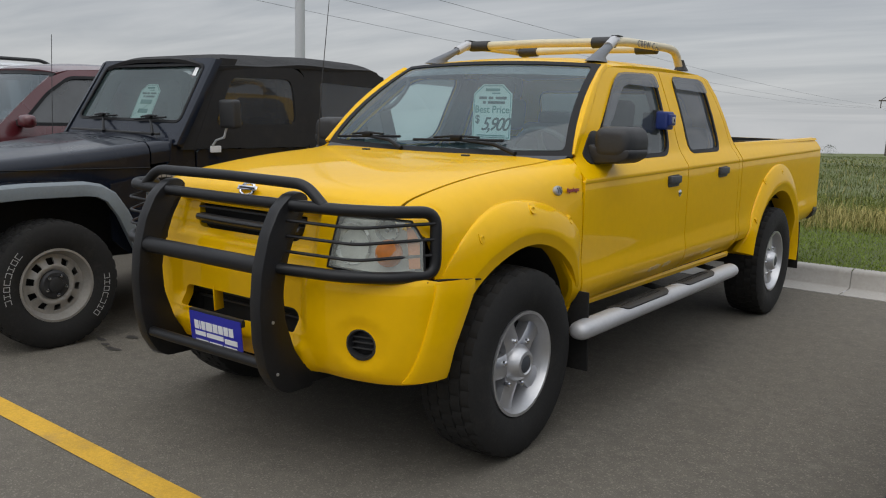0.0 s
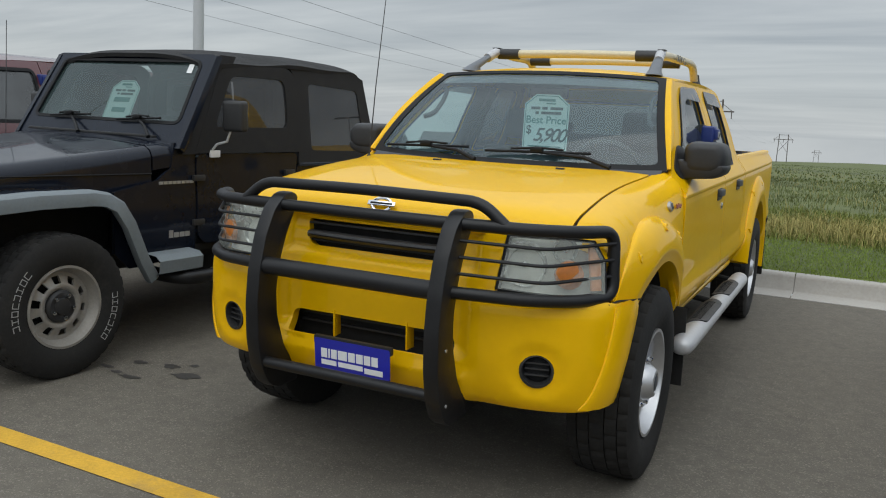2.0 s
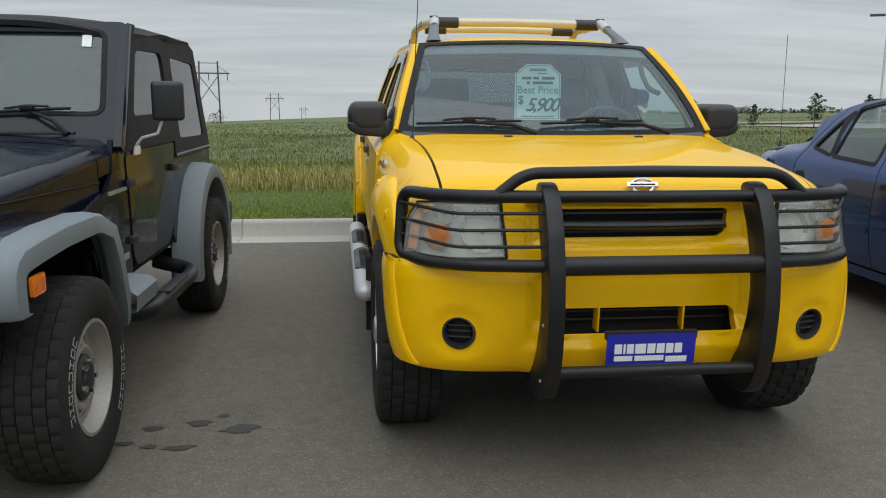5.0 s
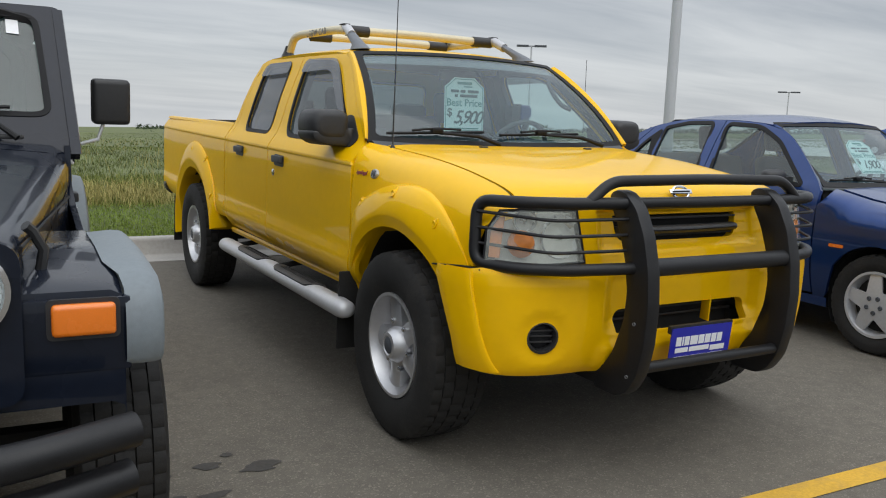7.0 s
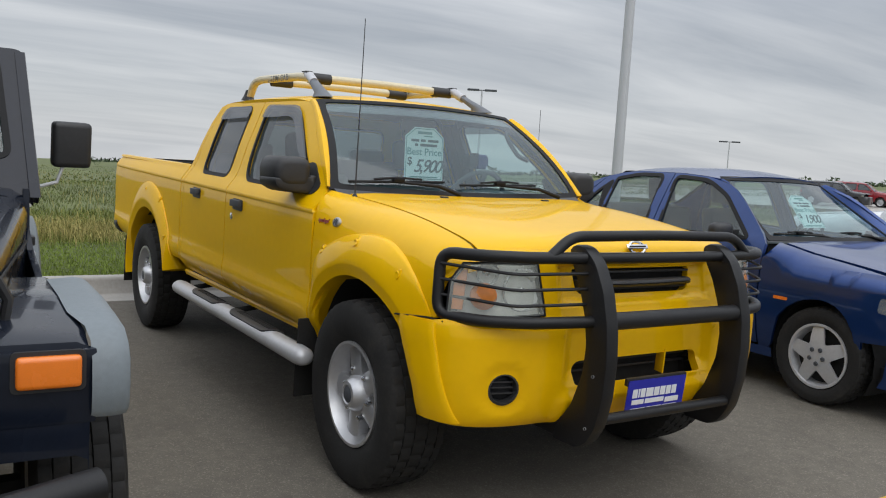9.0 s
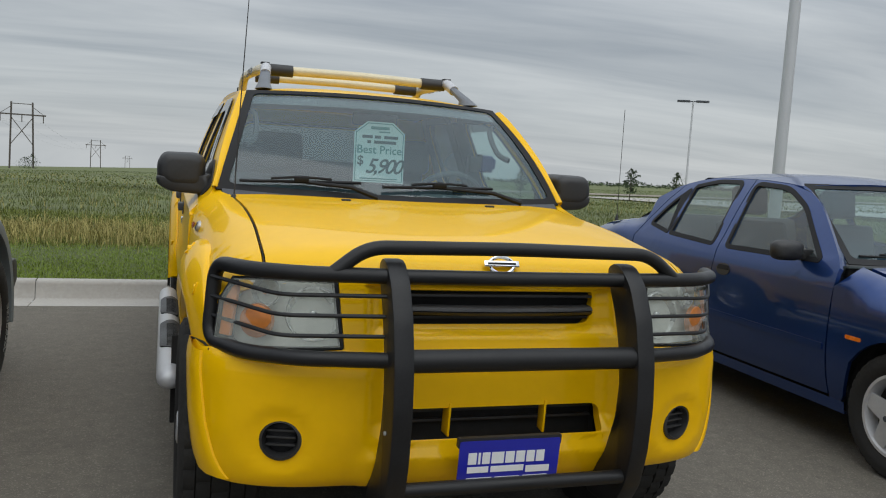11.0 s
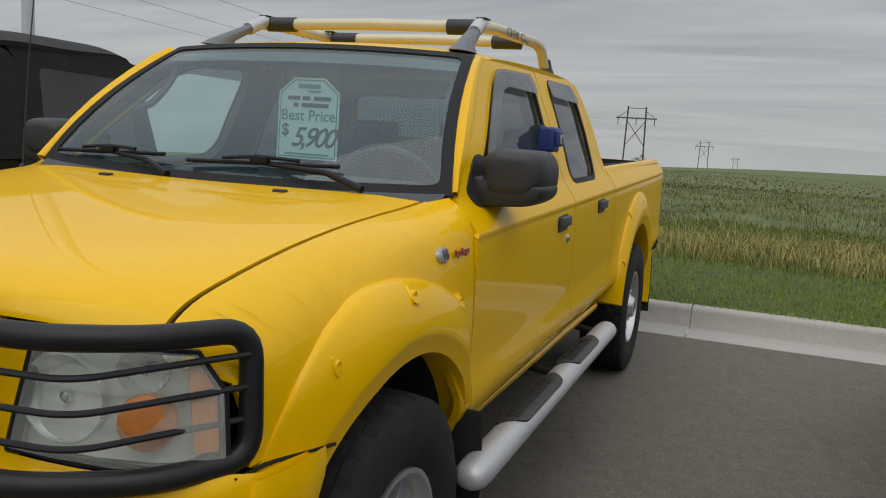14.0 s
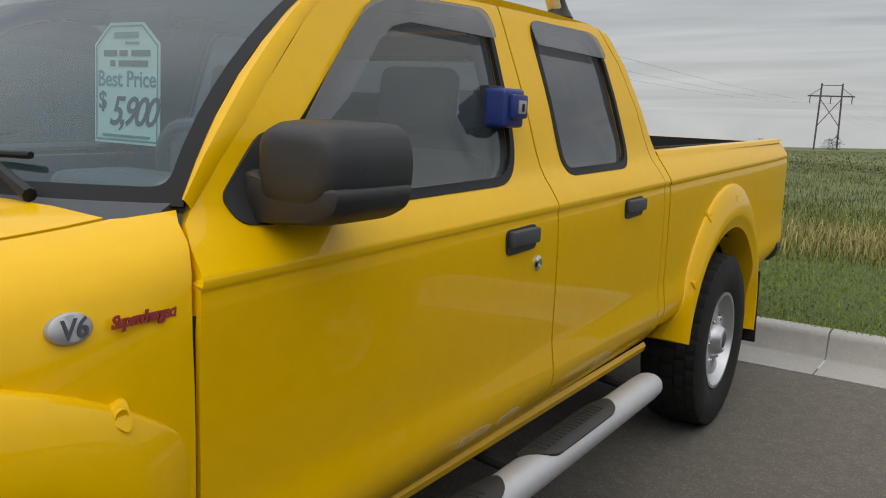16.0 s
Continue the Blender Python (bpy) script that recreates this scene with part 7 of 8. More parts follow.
    # bumpers as rounded bands
    def band(y_end, sign, z0, z1):
        rows = []
        for k in range(25):
            a = radians(-90 + 180 * k / 24)
            n = 3.0
            c, si = math.cos(a), math.sin(a)
            D = 0.52
            r = ((abs(si) / (W - 0.045)) ** n + (abs(c) / D) ** n) ** (-1 / n)
            x, y = r * si, y_end + sign * (D - r * c)
            rows.append([(x, y + sign * 0.03, z0 - 0.02), (x, y, z0 + 0.04), (x * 1.01, y - sign * 0.02, (z0 + z1) / 2), (x, y, z1 - 0.03), (x * 0.99, y + sign * 0.04, z1)])
        return loft(rows)
    up = sp.get("up", 0)
    part("front_bumper", band(nose, 1, 0.22, 0.62 + up), paint, C)
    part("rear_bumper", band(tail + 0.02, -1, 0.26, 0.62 + up), paint, C)
    part("tail_panel", loft([[(x, tail - 0.05 - 0.30 * (abs(x) / W) ** 3.2, z) for x in [W * (-0.92 + 0.23 * k) for k in range(9)]] for z in (0.45, 0.7, sp["tailz"])]), paint, C)
    # cabin
    cz = sp["ws"][0][2]
    part("dashboard", box(-W + 0.16, W - 0.16, y_cowl + 0.12, y_cowl + 0.48, cz - 0.30, cz - 0.02, 0.06, 3), DASH, C)
    steering_wheel(C, 0.36, y_cowl + 0.58, cz - 0.06)
    for x in (-0.36, 0.36):
        seat(C, x, y_cowl + 0.98, cz - 0.52, CLOTH, "front_seat")
    part("rear_bench", box(-W + 0.22, W - 0.22, y_cowl + 1.65, y_cowl + 2.05, cz - 0.52, cz - 0.32, 0.05), CLOTH, C)
    part("rear_backrest", moved(box(-W + 0.22, W - 0.22, -0.06, 0.06, 0, 0.55, 0.05), pose(0, y_cowl + 2.06, cz - 0.42, -14)), CLOTH, C)
    part("underbody", box(-W + 0.14, W - 0.14, nose + 0.15, tail - 0.15, 0.20, 0.30), DARK, C)
    part("engine_bay", box(-0.42, 0.42, nose + 0.45, y_cowl, 0.30, sh - 0.16), DARK, C)
    part("firewall", box(-W + 0.16, W - 0.16, y_cowl + 0.08, y_cowl + 0.10, 0.30, cz - 0.03), DARK, C)
    part("boot_box", box(-W + 0.20, W - 0.20, wb + 0.0, tail - 0.2, 0.30, sh - 0.04), DARK, C)
    return C


SEDAN = dict(W=0.856, wb=2.66, wheel=0.298, sill=0.27, shoulder=0.76, nose=-0.93, tail=3.54, cowl=0.44, deck=2.72, gap=0.66,
             side=[(0.18, 0.74), (0.27, 0.80), (0.40, 0.838), (0.50, 0.852), (0.62, 0.856), (0.76, 0.850), (0.88, 0.832), (0.945, 0.806), (0.985, 0.782), (1.10, 0.722), (1.25, 0.635), (1.35, 0.565), (1.40, 0.50)],
             crown=[(-0.93, 0.66), (-0.86, 0.745), (-0.6, 0.815), (-0.2, 0.875), (0.2, 0.925), (0.44, 0.955), (0.8, 0.98), (2.4, 1.01), (2.72, 1.018), (3.1, 1.005), (3.3, 0.978), (3.44, 0.93), (3.54, 0.84)],
             edge=[(0.80, 1.235), (0.93, 1.300), (1.15, 1.345), (1.5, 1.362), (1.9, 1.360), (2.15, 1.322), (2.35, 1.255), (2.5, 1.18)],
             roof=[(0.85, 1.335), (1.05, 1.370), (1.4, 1.408), (1.8, 1.405), (2.1, 1.372), (2.25, 1.33)],
             ws=[(0.70, 0.42, 0.950), (0.545, 0.985, 1.345)], rw=[(0.66, 2.78, 1.03), (0.53, 2.19, 1.350)],
             doors=[("front_door", ([(0.450, 0.285), (0.450, 0.93), (0.50, 0.985), (0.62, 1.085), (0.75, 1.185)], [(1.480, 0.95), (1.480, 0.285)], (0.85, 0.95, 1.15, 1.35, 1.50)),
                     rounded([(0.600, 0.950), (1.410, 0.938), (1.468, 1.328), (1.15, 1.312), (0.92, 1.212)], [0.03, 0.03, 0.05, 0.08, 0.06])),
                    ("rear_door", ([(1.487, 0.285), (1.487, 0.95)], [(2.30, 1.19), (2.42, 1.03), (2.502, 0.90), (2.500, 0.80), (2.42, 0.68), (2.33, 0.56), (2.29, 0.42), (2.270, 0.285)], (1.507, 1.7, 1.9, 2.066, 2.2)),
                     rounded([(1.552, 0.938), (2.070, 0.960), (2.080, 1.282), (1.86, 1.326), (1.600, 1.330)], [0.03, 0.02, 0.02, 0.06, 0.05]))],
             vents={"rear_door": [rounded([(2.106, 0.964), (2.365, 1.003), (2.235, 1.165), (2.115, 1.262)], [0.015, 0.03, 0.06, 0.02])]},
             handle_y={"front_door": 1.365, "rear_door": 2.405},
             quarter=([(2.277, 0.285), (2.297, 0.42), (2.337, 0.56), (2.427, 0.68), (2.507, 0.80), (2.509, 0.90), (2.427, 1.03), (2.307, 1.193), (2.208, 1.294), (2.27, 1.276), (2.45, 1.19), (2.62, 1.085), (2.78, 1.000), (3.1, 0.978), (3.30, 0.945), (3.42, 0.90)], None),
             pillar=[(0.450, 0.93), (0.50, 0.985), (0.62, 1.085), (0.75, 1.185), (0.85, 1.25), (0.95, 1.295), (1.05, 1.318)],
             mirror=(0.735, 0.985), handle=0.80, strip=0.525, tailz=0.86, mirror_mat=BLACK, indicator=True)
blue_sedan = build_car("sedan", "dark blue four-door sedan with silver five-spoke wheels", "car", pose(3.092, -0.031, 0, 0, 0, -1.69), NAVY, SEDAN)
part("aerial", tube([(-0.655, 3.115, 0.97), (-0.655, 3.125, 1.85)], 0.0024, 6), BLACK, blue_sedan)
part("aerial_base", lathe([(0.016, 0), (0.012, 0.02), (0.004, 0.05), (0, 0.05)], 10, (-0.655, 3.115, 0.965), "z"), BLACK, blue_sedan)
price_card(pose(3.115, 0.735, 1.125, -40, 0, -1.69), "1,900", label="pale paper price card behind the sedan's windscreen")

SUV = dict(W=0.90, wb=2.85, wheel=0.355, sill=0.42, shoulder=0.93, nose=-0.90, tail=3.72, cowl=0.42, deck=3.5, gap=0.70, trunk=False, up=0.16,
           side=[(0.30, 0.80), (0.42, 0.85), (0.55, 0.885), (0.75, 0.90), (0.93, 0.896), (1.05, 0.875), (1.12, 0.85), (1.35, 0.765), (1.55, 0.69), (1.68, 0.62)],
           crown=[(-0.90, 0.90), (-0.84, 0.98), (-0.5, 1.04), (0.0, 1.085), (0.42, 1.12), (3.6, 1.15)],
           edge=[(0.80, 1.42), (0.98, 1.56), (1.2, 1.64), (2.0, 1.67), (3.0, 1.66), (3.5, 1.62)],
           roof=[(0.9, 1.60), (1.1, 1.67), (1.6, 1.715), (2.6, 1.72), (3.3, 1.69), (3.5, 1.65)],
           ws=[(0.76, 0.40, 1.115), (0.62, 1.00, 1.615)], rw=[(0.70, 3.66, 1.15), (0.62, 3.46, 1.625)],
           doors=[("front_door", ([(0.43, 0.43), (0.43, 1.08), (0.50, 1.16), (0.65, 1.29), (0.80, 1.415)], [(1.60, 1.1), (1.60, 0.43)], (0.90, 1.0, 1.2, 1.6)),
                   rounded([(0.68, 1.165), (1.53, 1.165), (1.53, 1.575), (1.18, 1.565), (0.95, 1.42)], [0.03, 0.04, 0.05, 0.06, 0.05])),
                  ("rear_door", ([(1.607, 0.43), (1.607, 1.1)], [(2.46, 1.10), (2.40, 0.85), (2.36, 0.43)], (1.607, 2.0, 2.46)),
                   rounded([(1.67, 1.165), (2.38, 1.165), (2.38, 1.58), (1.67, 1.58)], 0.05))],
           quarter=([(2.367, 0.43), (2.407, 0.85), (2.467, 1.10), (2.467, 1.655), (3.0, 1.645), (3.45, 1.61), (3.60, 1.30)], rounded([(2.56, 1.18), (3.42, 1.20), (3.32, 1.56), (2.56, 1.58)], 0.06)),
           pillar=[(0.43, 1.08), (0.50, 1.16), (0.65, 1.29), (0.80, 1.415), (0.90, 1.49), (1.0, 1.56)],
           mirror=(0.66, 1.19), handle=0.98, strip=0.62, tailz=1.15, mirror_mat=MAROON, glass=TINTED)
maroon = build_car("suv", "maroon SUV parked beyond the black off-road vehicle", "car", pose(-5.30, 0.0, 0), MAROON, SUV, detail=False)
K2 = thing("key_lock_box", "blue plastic key lock box on the maroon SUV's window", "lock box", pose(-4.60, 1.60, 1.50))
part("case", box(-0.04, 0.04, -0.04, 0.04, -0.045, 0.045, 0.012, 3), DEVICEBLUE, K2)
part("back_clip", box(-0.075, -0.045, -0.05, 0.05, -0.04, 0.09, 0.006), BLACK, K2)
part("cap", box(0.03, 0.055, -0.025, 0.025, -0.03, 0.03, 0.008), DEVICEBLUE, K2)
part("aerial", tube([(0.80, 0.30, 1.05), (0.80, 0.34, 1.75)], 0.0022, 6), BLACK, maroon)
wsuv = build_car("white_suv", "white SUV with dark roof rails behind the maroon one", "car", pose(-8.25, -0.4, 0.10), WHITE, dict(SUV, mirror_mat=WHITE), detail=False)
for s in (1, -1):
    part("roof_rail", tube(smooth_path([(s * 0.60, 1.15, 1.66), (s * 0.60, 1.30, 1.74), (s * 0.60, 2.9, 1.74), (s * 0.60, 3.05, 1.66)], 0.08, 4), 0.022, 8), BLACK, wsuv)
build_car("white_suv", "white SUV parked beyond the blue sedan", "car", pose(6.5, 2.05, 0, 0, 0, 180), WHITE, dict(SUV, mirror_mat=WHITE), detail=False)
for x, y, rz, paint, word in ((53.1, 30.5, 22, VANBLACK, "black"), (56.5, 30.7, 22, REDPAINT, "red")):
    build_car("far_suv", f"{word} SUV parked far across the lot", "car", pose(x, y, land(x, y) + 0.16, 0, 0, rz), paint, dict(SUV, mirror_mat=paint), detail=False, group="cars across the lot")

# ---- setting: lot, kerb, lawn, fields ----


def sheet(name, xs, ys, fn, material, label, category):
    return tagged(part(name, loft([[(x, y, fn(x, y)) for x in xs] for y in ys]), material, None), label, category, kind="structure")


def spread(a, b, first, ratio):
    out, st = [a], first
    while out[-1] + st < b:
        out.append(out[-1] + st)
        st *= ratio
    return out + [b]


far_x = [-v for v in spread(8, 2500, 4, 1.5)][::-1] + [-4, 0, 4] + spread(8, 2500, 4, 1.5)
sheet("ground", [x for x in far_x if -420 < x < 420], [-80, -20, -6, 0, 4.55], lambda x, y: land(x, 0), ASPHALT, "worn grey asphalt parking lot with fine grit", "asphalt")
part("parking_line", panel([(-9.5, -0.105), (9.5, -0.105), (9.5, 0.0), (-9.5, 0.0)], [], lambda x, y: Vector((x, y - 1.050 - 0.016 * x, 0.004)), 0.5, 0, (0, 0, 1)), LINE, None, "faded yellow painted parking line on asphalt")
bpy.data.objects["parking_line"]["kind"] = "structure"
bpy.data.objects["parking_line"]["category"] = "road marking"
rs = random.Random(5)
for x, y, w, h in ((-1.77, -0.06, 0.07, 0.05), (-1.59, -0.02, 0.08, 0.05), (-1.42, -0.09, 0.12, 0.07), (-1.62, -0.26, 0.11, 0.04), (-1.85, -0.20, 0.06, 0.03), (-1.50, 0.06, 0.04, 0.03), (-1.74, -0.24, 0.05, 0.03)):
    w, h = w * 0.72, h * 0.72
    pts = [(x + w * (0.45 + 0.75 * rs.random()) * math.cos(a), y + h * (0.6 + 0.5 * rs.random()) * math.sin(a)) for a in [2 * math.pi * k / 14 for k in range(14)]]
    ob = part("oil_stain", panel(rounded(pts, 0.01, 2), [], lambda u, v: Vector((u, v, 0.003)), 1, 0, (0, 0, 1)), STAIN, None)
    tagged(ob, "dark oil stain on the asphalt", "stain", "oil stains", "structure")

KERB = tagged(new("kerb"), "pale concrete kerb and gutter with joints", "kerb", kind="structure")
prof = [(4.31, -0.05), (4.31, 0.006), (4.66, 0.0), (4.685, 0.012), (4.705, 0.12), (4.715, 0.142), (4.74, 0.152), (4.84, 0.152), (4.855, 0.14), (4.855, -0.05)]
for k in range(-12, 14):
    x0 = 1.085 + 3.05 * k
    rows = [[(x, y + 0.0, z) for y, z in prof] for x in (x0 + 0.004, x0 + 1.5, x0 + 3.046)]
    rows = [[(x, y + 0.07 + 0.012 * x, z) for x, y, z in row] for row in rows]
    ob = part("kerb_stone", loft(rows), CONCRETE, KERB, sharp=60)


def lawn_z(x, y):
    return 0.135 + land(x, y) + 0.02 * noise.noise(Vector((x * 0.5, y * 0.5, 0)))


sheet("lawn", [-38 + k for k in range(79)], [4.85 + 0.35 * k for k in range(9)], lawn_z, LAWN, "mown green lawn strip behind the kerb", "lawn")
sheet("field", far_x, [7.6, 8.5, 10] + spread(12, 4200, 3, 1.25), lambda x, y: land(x, y) + 0.10 + 0.8 * clamp((y - 60) / 400) * noise.noise(Vector((x * 0.006, y * 0.006, 3))), FIELD, "wide open grass field to the horizon", "field")
sheet("far_lot", [30, 40, 62, 70, 110], [12, 30, 60], lambda x, y: land(x, y) + 0.16, CONCRETE, "pale paving of the far part of the lot", "paving")
sheet("left_ground", [-420, -38], [4.3, 30], lambda x, y: land(x, 0) + 0.02, FIELD, "grass beside the lot", "field")


def blades(name, material, label, category, n, area, height, width, lean, seed, tip=0.0, clump=0, base=0.10):
    """Many thin upright blades in one mesh: two triangles that taper to a tip."""
    r = np.random.default_rng(seed)
    x0, x1, y0, y1 = area
    x, y = r.uniform(x0, x1, n), y0 + (y1 - y0) * r.uniform(0, 1, n) ** 1.35
    if clump:
        cx, cy = r.uniform(x0, x1, clump), y0 + (y1 - y0) * r.uniform(0, 1, clump) ** 1.35
        pick = r.integers(0, clump, n)
        x, y = cx[pick] + r.normal(0, 0.28, n), cy[pick] + r.normal(0, 0.28, n)
    sx = np.where(x > 8, x - 8, np.where(x < -8, x + 8, 0))
    z = base + np.where(x > 0, 0.018, 0.042) * sx - 0.0225 * np.maximum(0, y - 9)
    h = height * r.uniform(0.5, 1.25, n)
    a = r.uniform(0, 2 * np.pi, n)
    w = width * r.uniform(0.6, 1.3, n)
    dx, dy = np.cos(a) * w, np.sin(a) * w
    b = r.uniform(0, 2 * np.pi, n)
    lx, ly = np.cos(b) * h * lean * r.uniform(0, 1, n), np.sin(b) * h * lean * r.uniform(0, 1, n)
    v = np.empty((n, 5, 3))
    v[:, 0] = np.stack([x - dx, y - dy, z], 1)
    v[:, 1] = np.stack([x + dx, y + dy, z], 1)
    k = 0.62
    wide = 0.75 if not tip else tip
    v[:, 2] = np.stack([x + dx * wide + lx * 0.35, y + dy * wide + ly * 0.35, z + h * k], 1)
    v[:, 3] = np.stack([x - dx * wide + lx * 0.35, y - dy * wide + ly * 0.35, z + h * k], 1)
    v[:, 4] = np.stack([x + lx, y + ly, z + h * np.sqrt(np.maximum(0.2, 1 - lean * lean * 0.5))], 1)
    me = bpy.data.meshes.new(name)
    me.vertices.add(n * 5)
    me.vertices.foreach_set("co", v.ravel())
    base = np.arange(n)[:, None] * 5
    quads, tris = base + np.array([0, 1, 2, 3]), base + np.array([3, 2, 4])
    me.loops.add(n * 7)
    me.loops.foreach_set("vertex_index", np.concatenate([quads, tris], 1).ravel())
    me.polygons.add(n * 2)
    starts = np.stack([np.arange(n) * 7, np.arange(n) * 7 + 4], 1).ravel()
    me.polygons.foreach_set("loop_start", starts)
    me.update()
    me.validate()
    me.materials.append(material)
    return tagged(new(name, me), label, category, kind="stuff")


blades("lawn_grass", BLADE, "short mown green grass", "grass", 230000, (-14, 17, 4.88, 7.7), 0.042, 0.0032, 0.8, 1, base=0.125)
blades("tall_grass", TALL, "tall unmown green grass at the lawn's edge", "grass", 130000, (-22, 30, 7.55, 14), 0.15, 0.0036, 1.2, 2, clump=9000)
blades("straw_grass", STRAW, "dry straw-coloured grass with seed heads", "grass", 52000, (-22, 30, 7.65, 10.2), 0.26, 0.0022, 0.95, 3, tip=1.7, clump=1500)
blades("field_weeds", WEED, "grey-green weeds across the field", "weeds", 140000, (-40, 30, 9.0, 42), 0.13, 0.006, 1.2, 4, clump=14000)
blades("far_weeds", WEED, "weeds far out in the field", "weeds", 40000, (-90, 130, 36, 150), 0.14, 0.04, 1.3, 6)
blades("straw_far", STRAW, "dry grass tufts far out in the field", "grass", 12000, (-60, 30, 12, 70), 0.24, 0.006, 0.9, 7, clump=5000)

# ---- poles, pylons, signs, far things ----
for x, y in ((-7.55, 6.6), (7.03, 6.7)):
    L = thing("light_pole", "tall pale steel light pole in the lawn", "light pole", pose(x, y, 0.14), "light poles")
    part("shaft", lathe([(0.086, 0.0), (0.079, 2.0), (0.068, 6.0), (0.056, 9.5), (0, 9.5)], 18, axis="z"), POLE, L)
    part("base_plate", box(-0.17, 0.17, -0.17, 0.17, 0.0, 0.03, 0.006), POLE, L)
for az, d, el in ((34.9, 78, 5.05), (51.2, 118, 2.45)):
    x, y = -2.3 + d * math.sin(radians(az)), -2.8 + d * math.cos(radians(az))
    g = land(x, y)
    hgt = 1.28 + d * math.tan(radians(el)) - g
    L = thing("far_light_pole", "thin parking-lot light with twin flat heads", "light pole", pose(x, y, g, 0, 0, -az), "far light poles")
    part("shaft", lathe([(0.10, 0), (0.07, hgt), (0, hgt)], 10, axis="z"), POLE, L)
    part("light_head", box(-1.35, -0.25, -0.2, 0.2, hgt - 0.10, hgt + 0.08, 0.03), GREYTRIM, L)
    part("light_head", box(0.25, 1.35, -0.2, 0.2, hgt - 0.10, hgt + 0.08, 0.03), GREYTRIM, L)
    part("cross_arm", box(-0.4, 0.4, -0.06, 0.06, hgt - 0.06, hgt + 0.02), GREYTRIM, L)


def pylon(x, y, h):
    g = land(x, y)
    P = thing("power_pylon", "two-legged timber power pylon with cross bracing", "pylon", pose(x, y, g), "power pylons")
    for s in (1, -1):
        part("leg", tube([(s * 3.3, 0, -1), (s * 2.9, 0, h)], 0.26, 8), PYLON, P)
    part("cross_arm", box(-6.6, 6.6, -0.18, 0.18, h * 0.80, h * 0.80 + 0.42), PYLON, P)
    part("top_arm", box(-3.2, 3.2, -0.12, 0.12, h * 0.965, h * 0.965 + 0.22), PYLON, P)
    for s in (1, -1):
        part("brace", tube([(s * 3.0, 0, h * 0.77), (-s * 3.15, 0, h * 0.36)], 0.13, 6), PYLON, P)
        part("knee", tube([(s * 2.95, 0, h * 0.93), (s * 6.2, 0, h * 0.81)], 0.09, 6), PYLON, P)
    for x_ in (-5.9, 0, 5.9):
        part("insulator", tube([(x_, 0, h * 0.80), (x_, 0, h * 0.70)], 0.14, 6), PYLON, P)
    return g


TOWERS = [(-32, -66, 20.0), (-44.0, 279, 20.0), (-50.4, 622, 19.4), (-60.8, 1290, 17.5)]
for x, y, h in TOWERS:
    pylon(x, y, h)
WR = thing("power_line", "thin grey power wires sagging between the pylons", "power line")
for (xa, ya, ha), (xb, yb, hb) in zip(TOWERS, TOWERS[1:3]):
    for dx in (-5.9, 0, 5.9):
        za, zb = land(xa, ya) + ha * 0.70, land(xb, yb) + hb * 0.70
        pts = [(xa + dx + (xb - xa) * t, ya + (yb - ya) * t, za + (zb - za) * t - 14.0 * t * (1 - t)) for t in [k / 40 for k in range(41)]]
        part("wire", tube(pts, 0.013, 5, caps=False), WIRE, WR)

S = thing("stop_sign", "red eight-sided road sign on a thin post", "road sign", pose(30.0, 81.6, land(30.0, 81.6) - 0.3, 0, 0, -20))
part("post", box(-0.04, 0.04, -0.03, 0.03, 0, 2.7), POLE, S)
part("sign_plate", prism([(0.32 * math.cos(radians(22.5 + 45 * k)), 0.32 * math.sin(radians(22.5 + 45 * k))) for k in range(8)], lambda u, v, d: Vector((u, -0.05 - d, 2.35 + v)), 0.02), SIGNRED, S)
part("sign_bar", box(-0.20, 0.20, -0.074, -0.071, 2.31, 2.39), PLATEWHITE, S)
part("second_plate", box(-0.22, 0.22, -0.075, -0.055, 1.55, 1.85), PLATEWHITE, S)
sheet("road", [14, 30, 60, 120, 260], [69, 80], lambda x, y: land(x, y) + 0.19, DIRT, "pale earth road across the field", "road")
sheet("mound", [40 + 6 * k for k in range(21)], [270 + 10 * k for k in range(11)], lambda x, y: land(x, y) - 0.6 + 2.6 * max(0.0, 1 - ((x - 100) / 58) ** 2) ** 1.5 * max(0.0, 1 - ((y - 320) / 48) ** 2) ** 1.5 * (0.8 + 0.4 * noise.noise(Vector((x * 0.05, y * 0.05, 1)))), FIELD, "low grassy earth mound across the field", "mound")


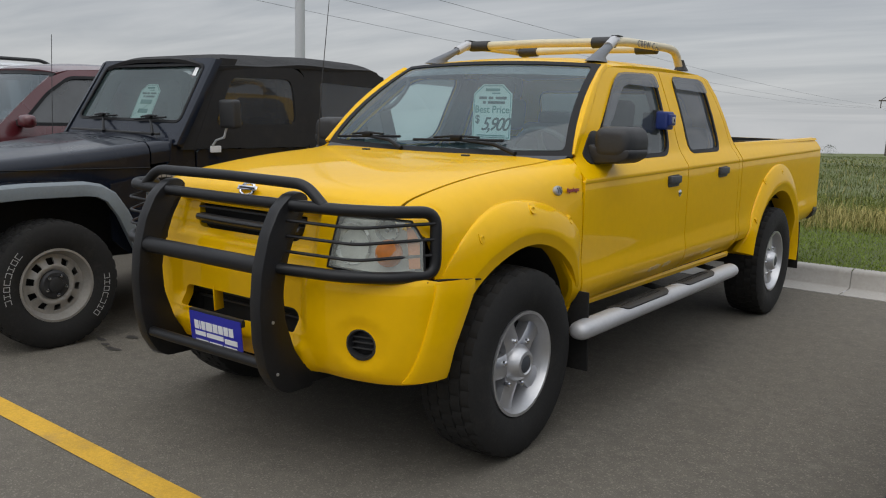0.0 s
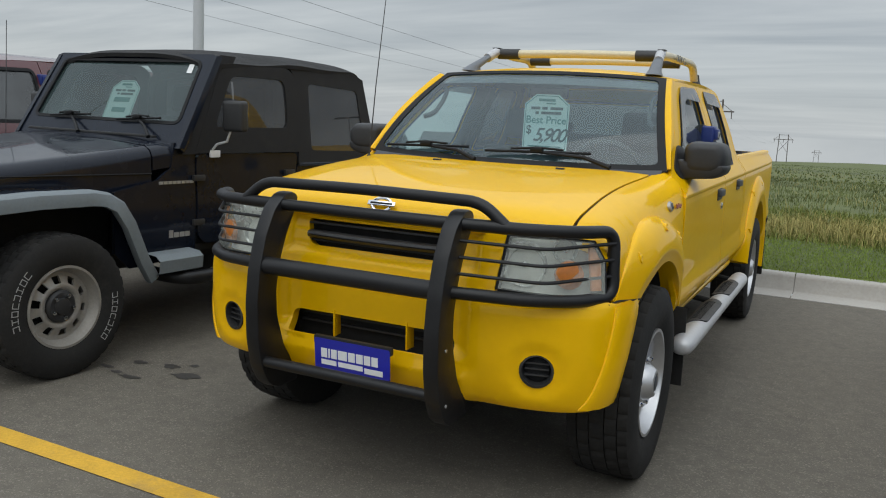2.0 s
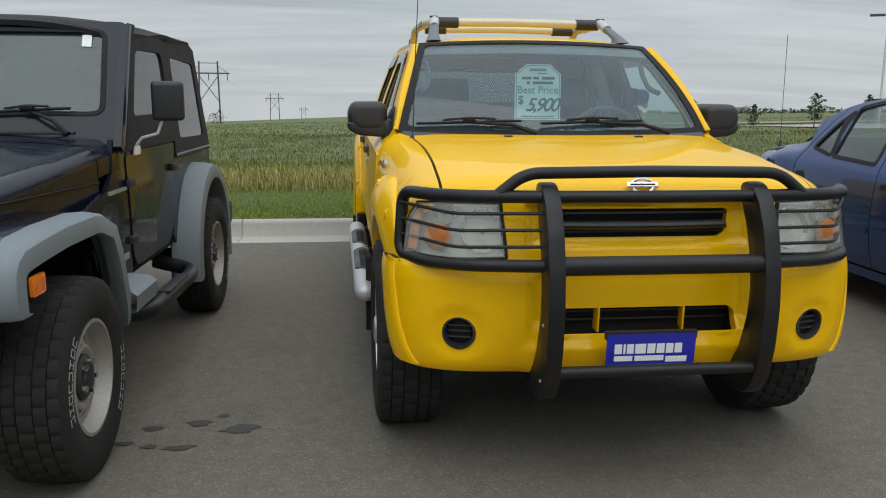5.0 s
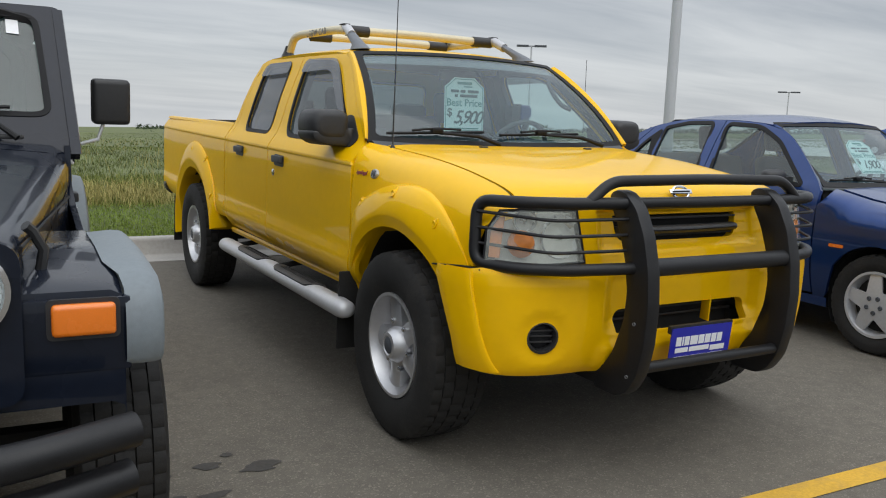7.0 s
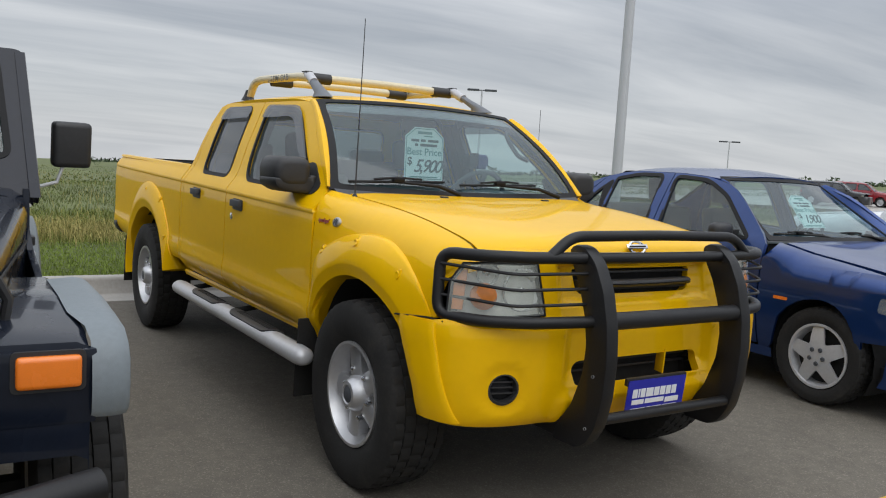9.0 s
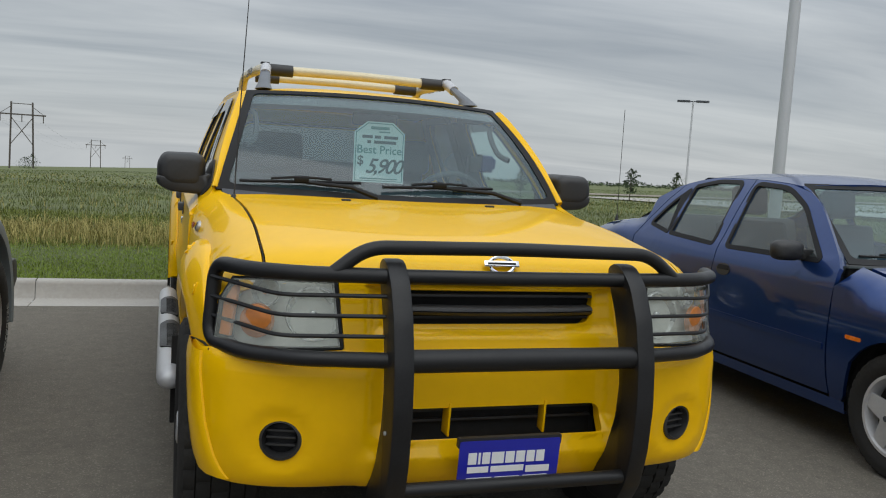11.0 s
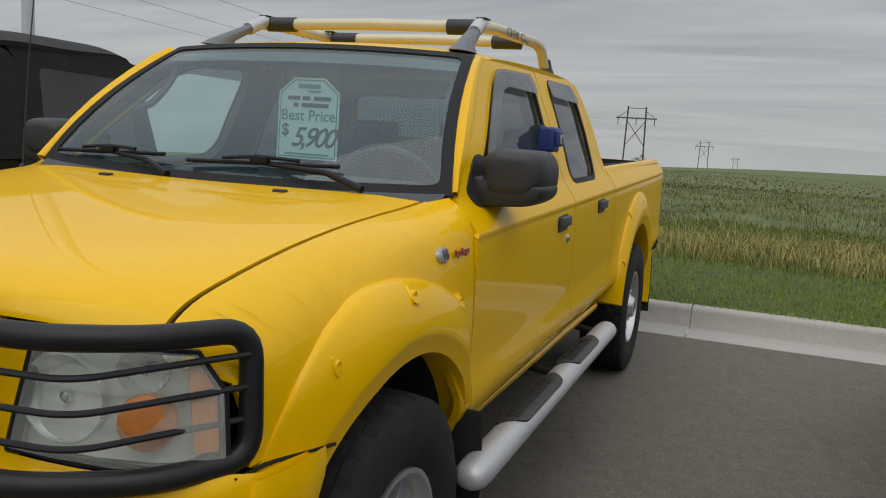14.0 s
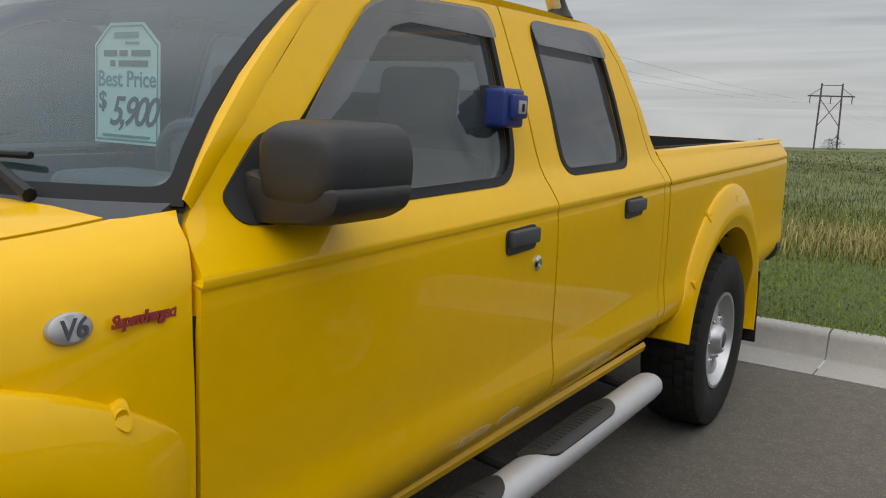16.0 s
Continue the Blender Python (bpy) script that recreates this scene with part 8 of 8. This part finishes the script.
def shrub(x, y, h, wide, seed, name="shrub", trunk=True, leaves=260):
    r = random.Random(seed)
    g = land(x, y) + 0.1
    t = thing(name, "small dark green tree with thin branches in the field" if trunk else "low dark bush in the field", "tree" if trunk else "bush", pose(x, y, g), "far trees" if trunk else "far bushes")
    if trunk:
        limbs = [tube([(0, 0, -0.2), (0.02 * h, 0, h * 0.45), (0, 0, h * 0.95)], [0.03 * h * 0.6, 0.02 * h * 0.6, 0.004 * h], 6)]
        for k in range(7):
            a, z = r.uniform(0, 6.28), h * r.uniform(0.3, 0.8)
            limbs.append(tube([(0, 0, z), (math.cos(a) * wide * 0.5, math.sin(a) * wide * 0.5, z + h * 0.2)], [0.008 * h, 0.003 * h], 5))
        part("trunk", joined(*limbs), BARK, t)
    bm = bmesh.new()
    for k in range(leaves):
        a, v = r.uniform(0, 6.28), r.random()
        z = h * (0.25 + 0.75 * v) if trunk else h * v
        rad = wide * math.sqrt(r.random()) * (math.sin(math.pi * clamp(0.15 + 0.85 * v)) ** 0.7) * r.uniform(0.5, 1.1)
        c = Vector((math.cos(a) * rad, math.sin(a) * rad, z))
        sz = 0.05 * h * r.uniform(0.6, 1.5)
        d1 = Vector((r.gauss(0, 1), r.gauss(0, 1), r.gauss(0, 1))).normalized() * sz
        d2 = Vector((r.gauss(0, 1), r.gauss(0, 1), r.gauss(0, 1))).normalized() * sz
        bm.faces.new([bm.verts.new(c + d1), bm.verts.new(c + d2), bm.verts.new(c - d1)])
    part("crown", bm, LEAF, t)


for k, (az, d, h, w, tr) in enumerate(((22.8, 58, 1.9, 0.55, True), (26.5, 52, 1.5, 0.5, True), (30.1, 62, 2.3, 0.8, True), (33.1, 70, 2.3, 0.7, True), (24.6, 120, 2.0, 2.2, False), (26.2, 130, 2.0, 2.4, False), (-8.6, 285, 3.4, 3.0, False), (-8.2, 282, 4.2, 2.6, False), (-12.6, 320, 3.5, 4.5, False), (-15.0, 340, 3.0, 5.0, False), (-17.2, 330, 3.0, 4.0, False), (9.5, 200, 1.8, 2.6, False), (11.5, 210, 2.0, 3.6, False))):
    x, y = -0.5 + d * math.sin(radians(az)), -3 + d * math.cos(radians(az))
    shrub(x, y, h, w, 20 + k, "sapling" if tr else "bush", tr)
# far tree line: many clumps, one backdrop of growth along the horizon
bm = bmesh.new()
r = random.Random(11)
for k in range(7000):
    az = r.uniform(9, 68)
    d = r.uniform(420, 620)
    x, y = d * math.sin(radians(az)), d * math.cos(radians(az))
    tall = 1.6 + 4.0 * abs(noise.noise(Vector((az * 0.6, 0, 0))))
    c = Vector((x, y, land(x, y) + tall * r.random() ** 1.3))
    d1 = Vector((r.gauss(0, 1), r.gauss(0, 1), r.gauss(0, 0.7))) * 0.7
    d2 = Vector((r.gauss(0, 1), r.gauss(0, 1), r.gauss(0, 0.7))) * 0.7
    bm.faces.new([bm.verts.new(c + d1), bm.verts.new(c + d2), bm.verts.new(c - d1)])
tagged(part("far_woods", bm, LEAF, None), "dark belt of trees along the horizon", "woods", kind="stuff")
for az, d, w, h in ((-25.6, 158, 13, 2.6), (-31.5, 165, 12, 2.6), (-21.6, 175, 9, 2.4), (26.0, 470, 9, 1.6)):
    x, y = d * math.sin(radians(az)), d * math.cos(radians(az))
    Hs = thing("house", "low grey house with a shingled gable roof far across the field", "house", pose(x, y, land(x, y), 0, 0, -az * 0.6), "far houses")
    wl_ = part("wall", box(-w / 2, w / 2, -4, 4, -1, h), SIDING, Hs)
    part("roof", prism([(-4.6, h), (4.6, h), (0, h + 2.0)], lambda u, v, d_, w=w: Vector((-w / 2 - 0.4 + d_, u, v)), w + 0.8), ROOFING, Hs)
    for k in range(3):
        part("window", box(-w * 0.35 + k * w * 0.3, -w * 0.35 + k * w * 0.3 + 1.2, -4.03, -4.0, 0.9, 2.1), SEAL, Hs)
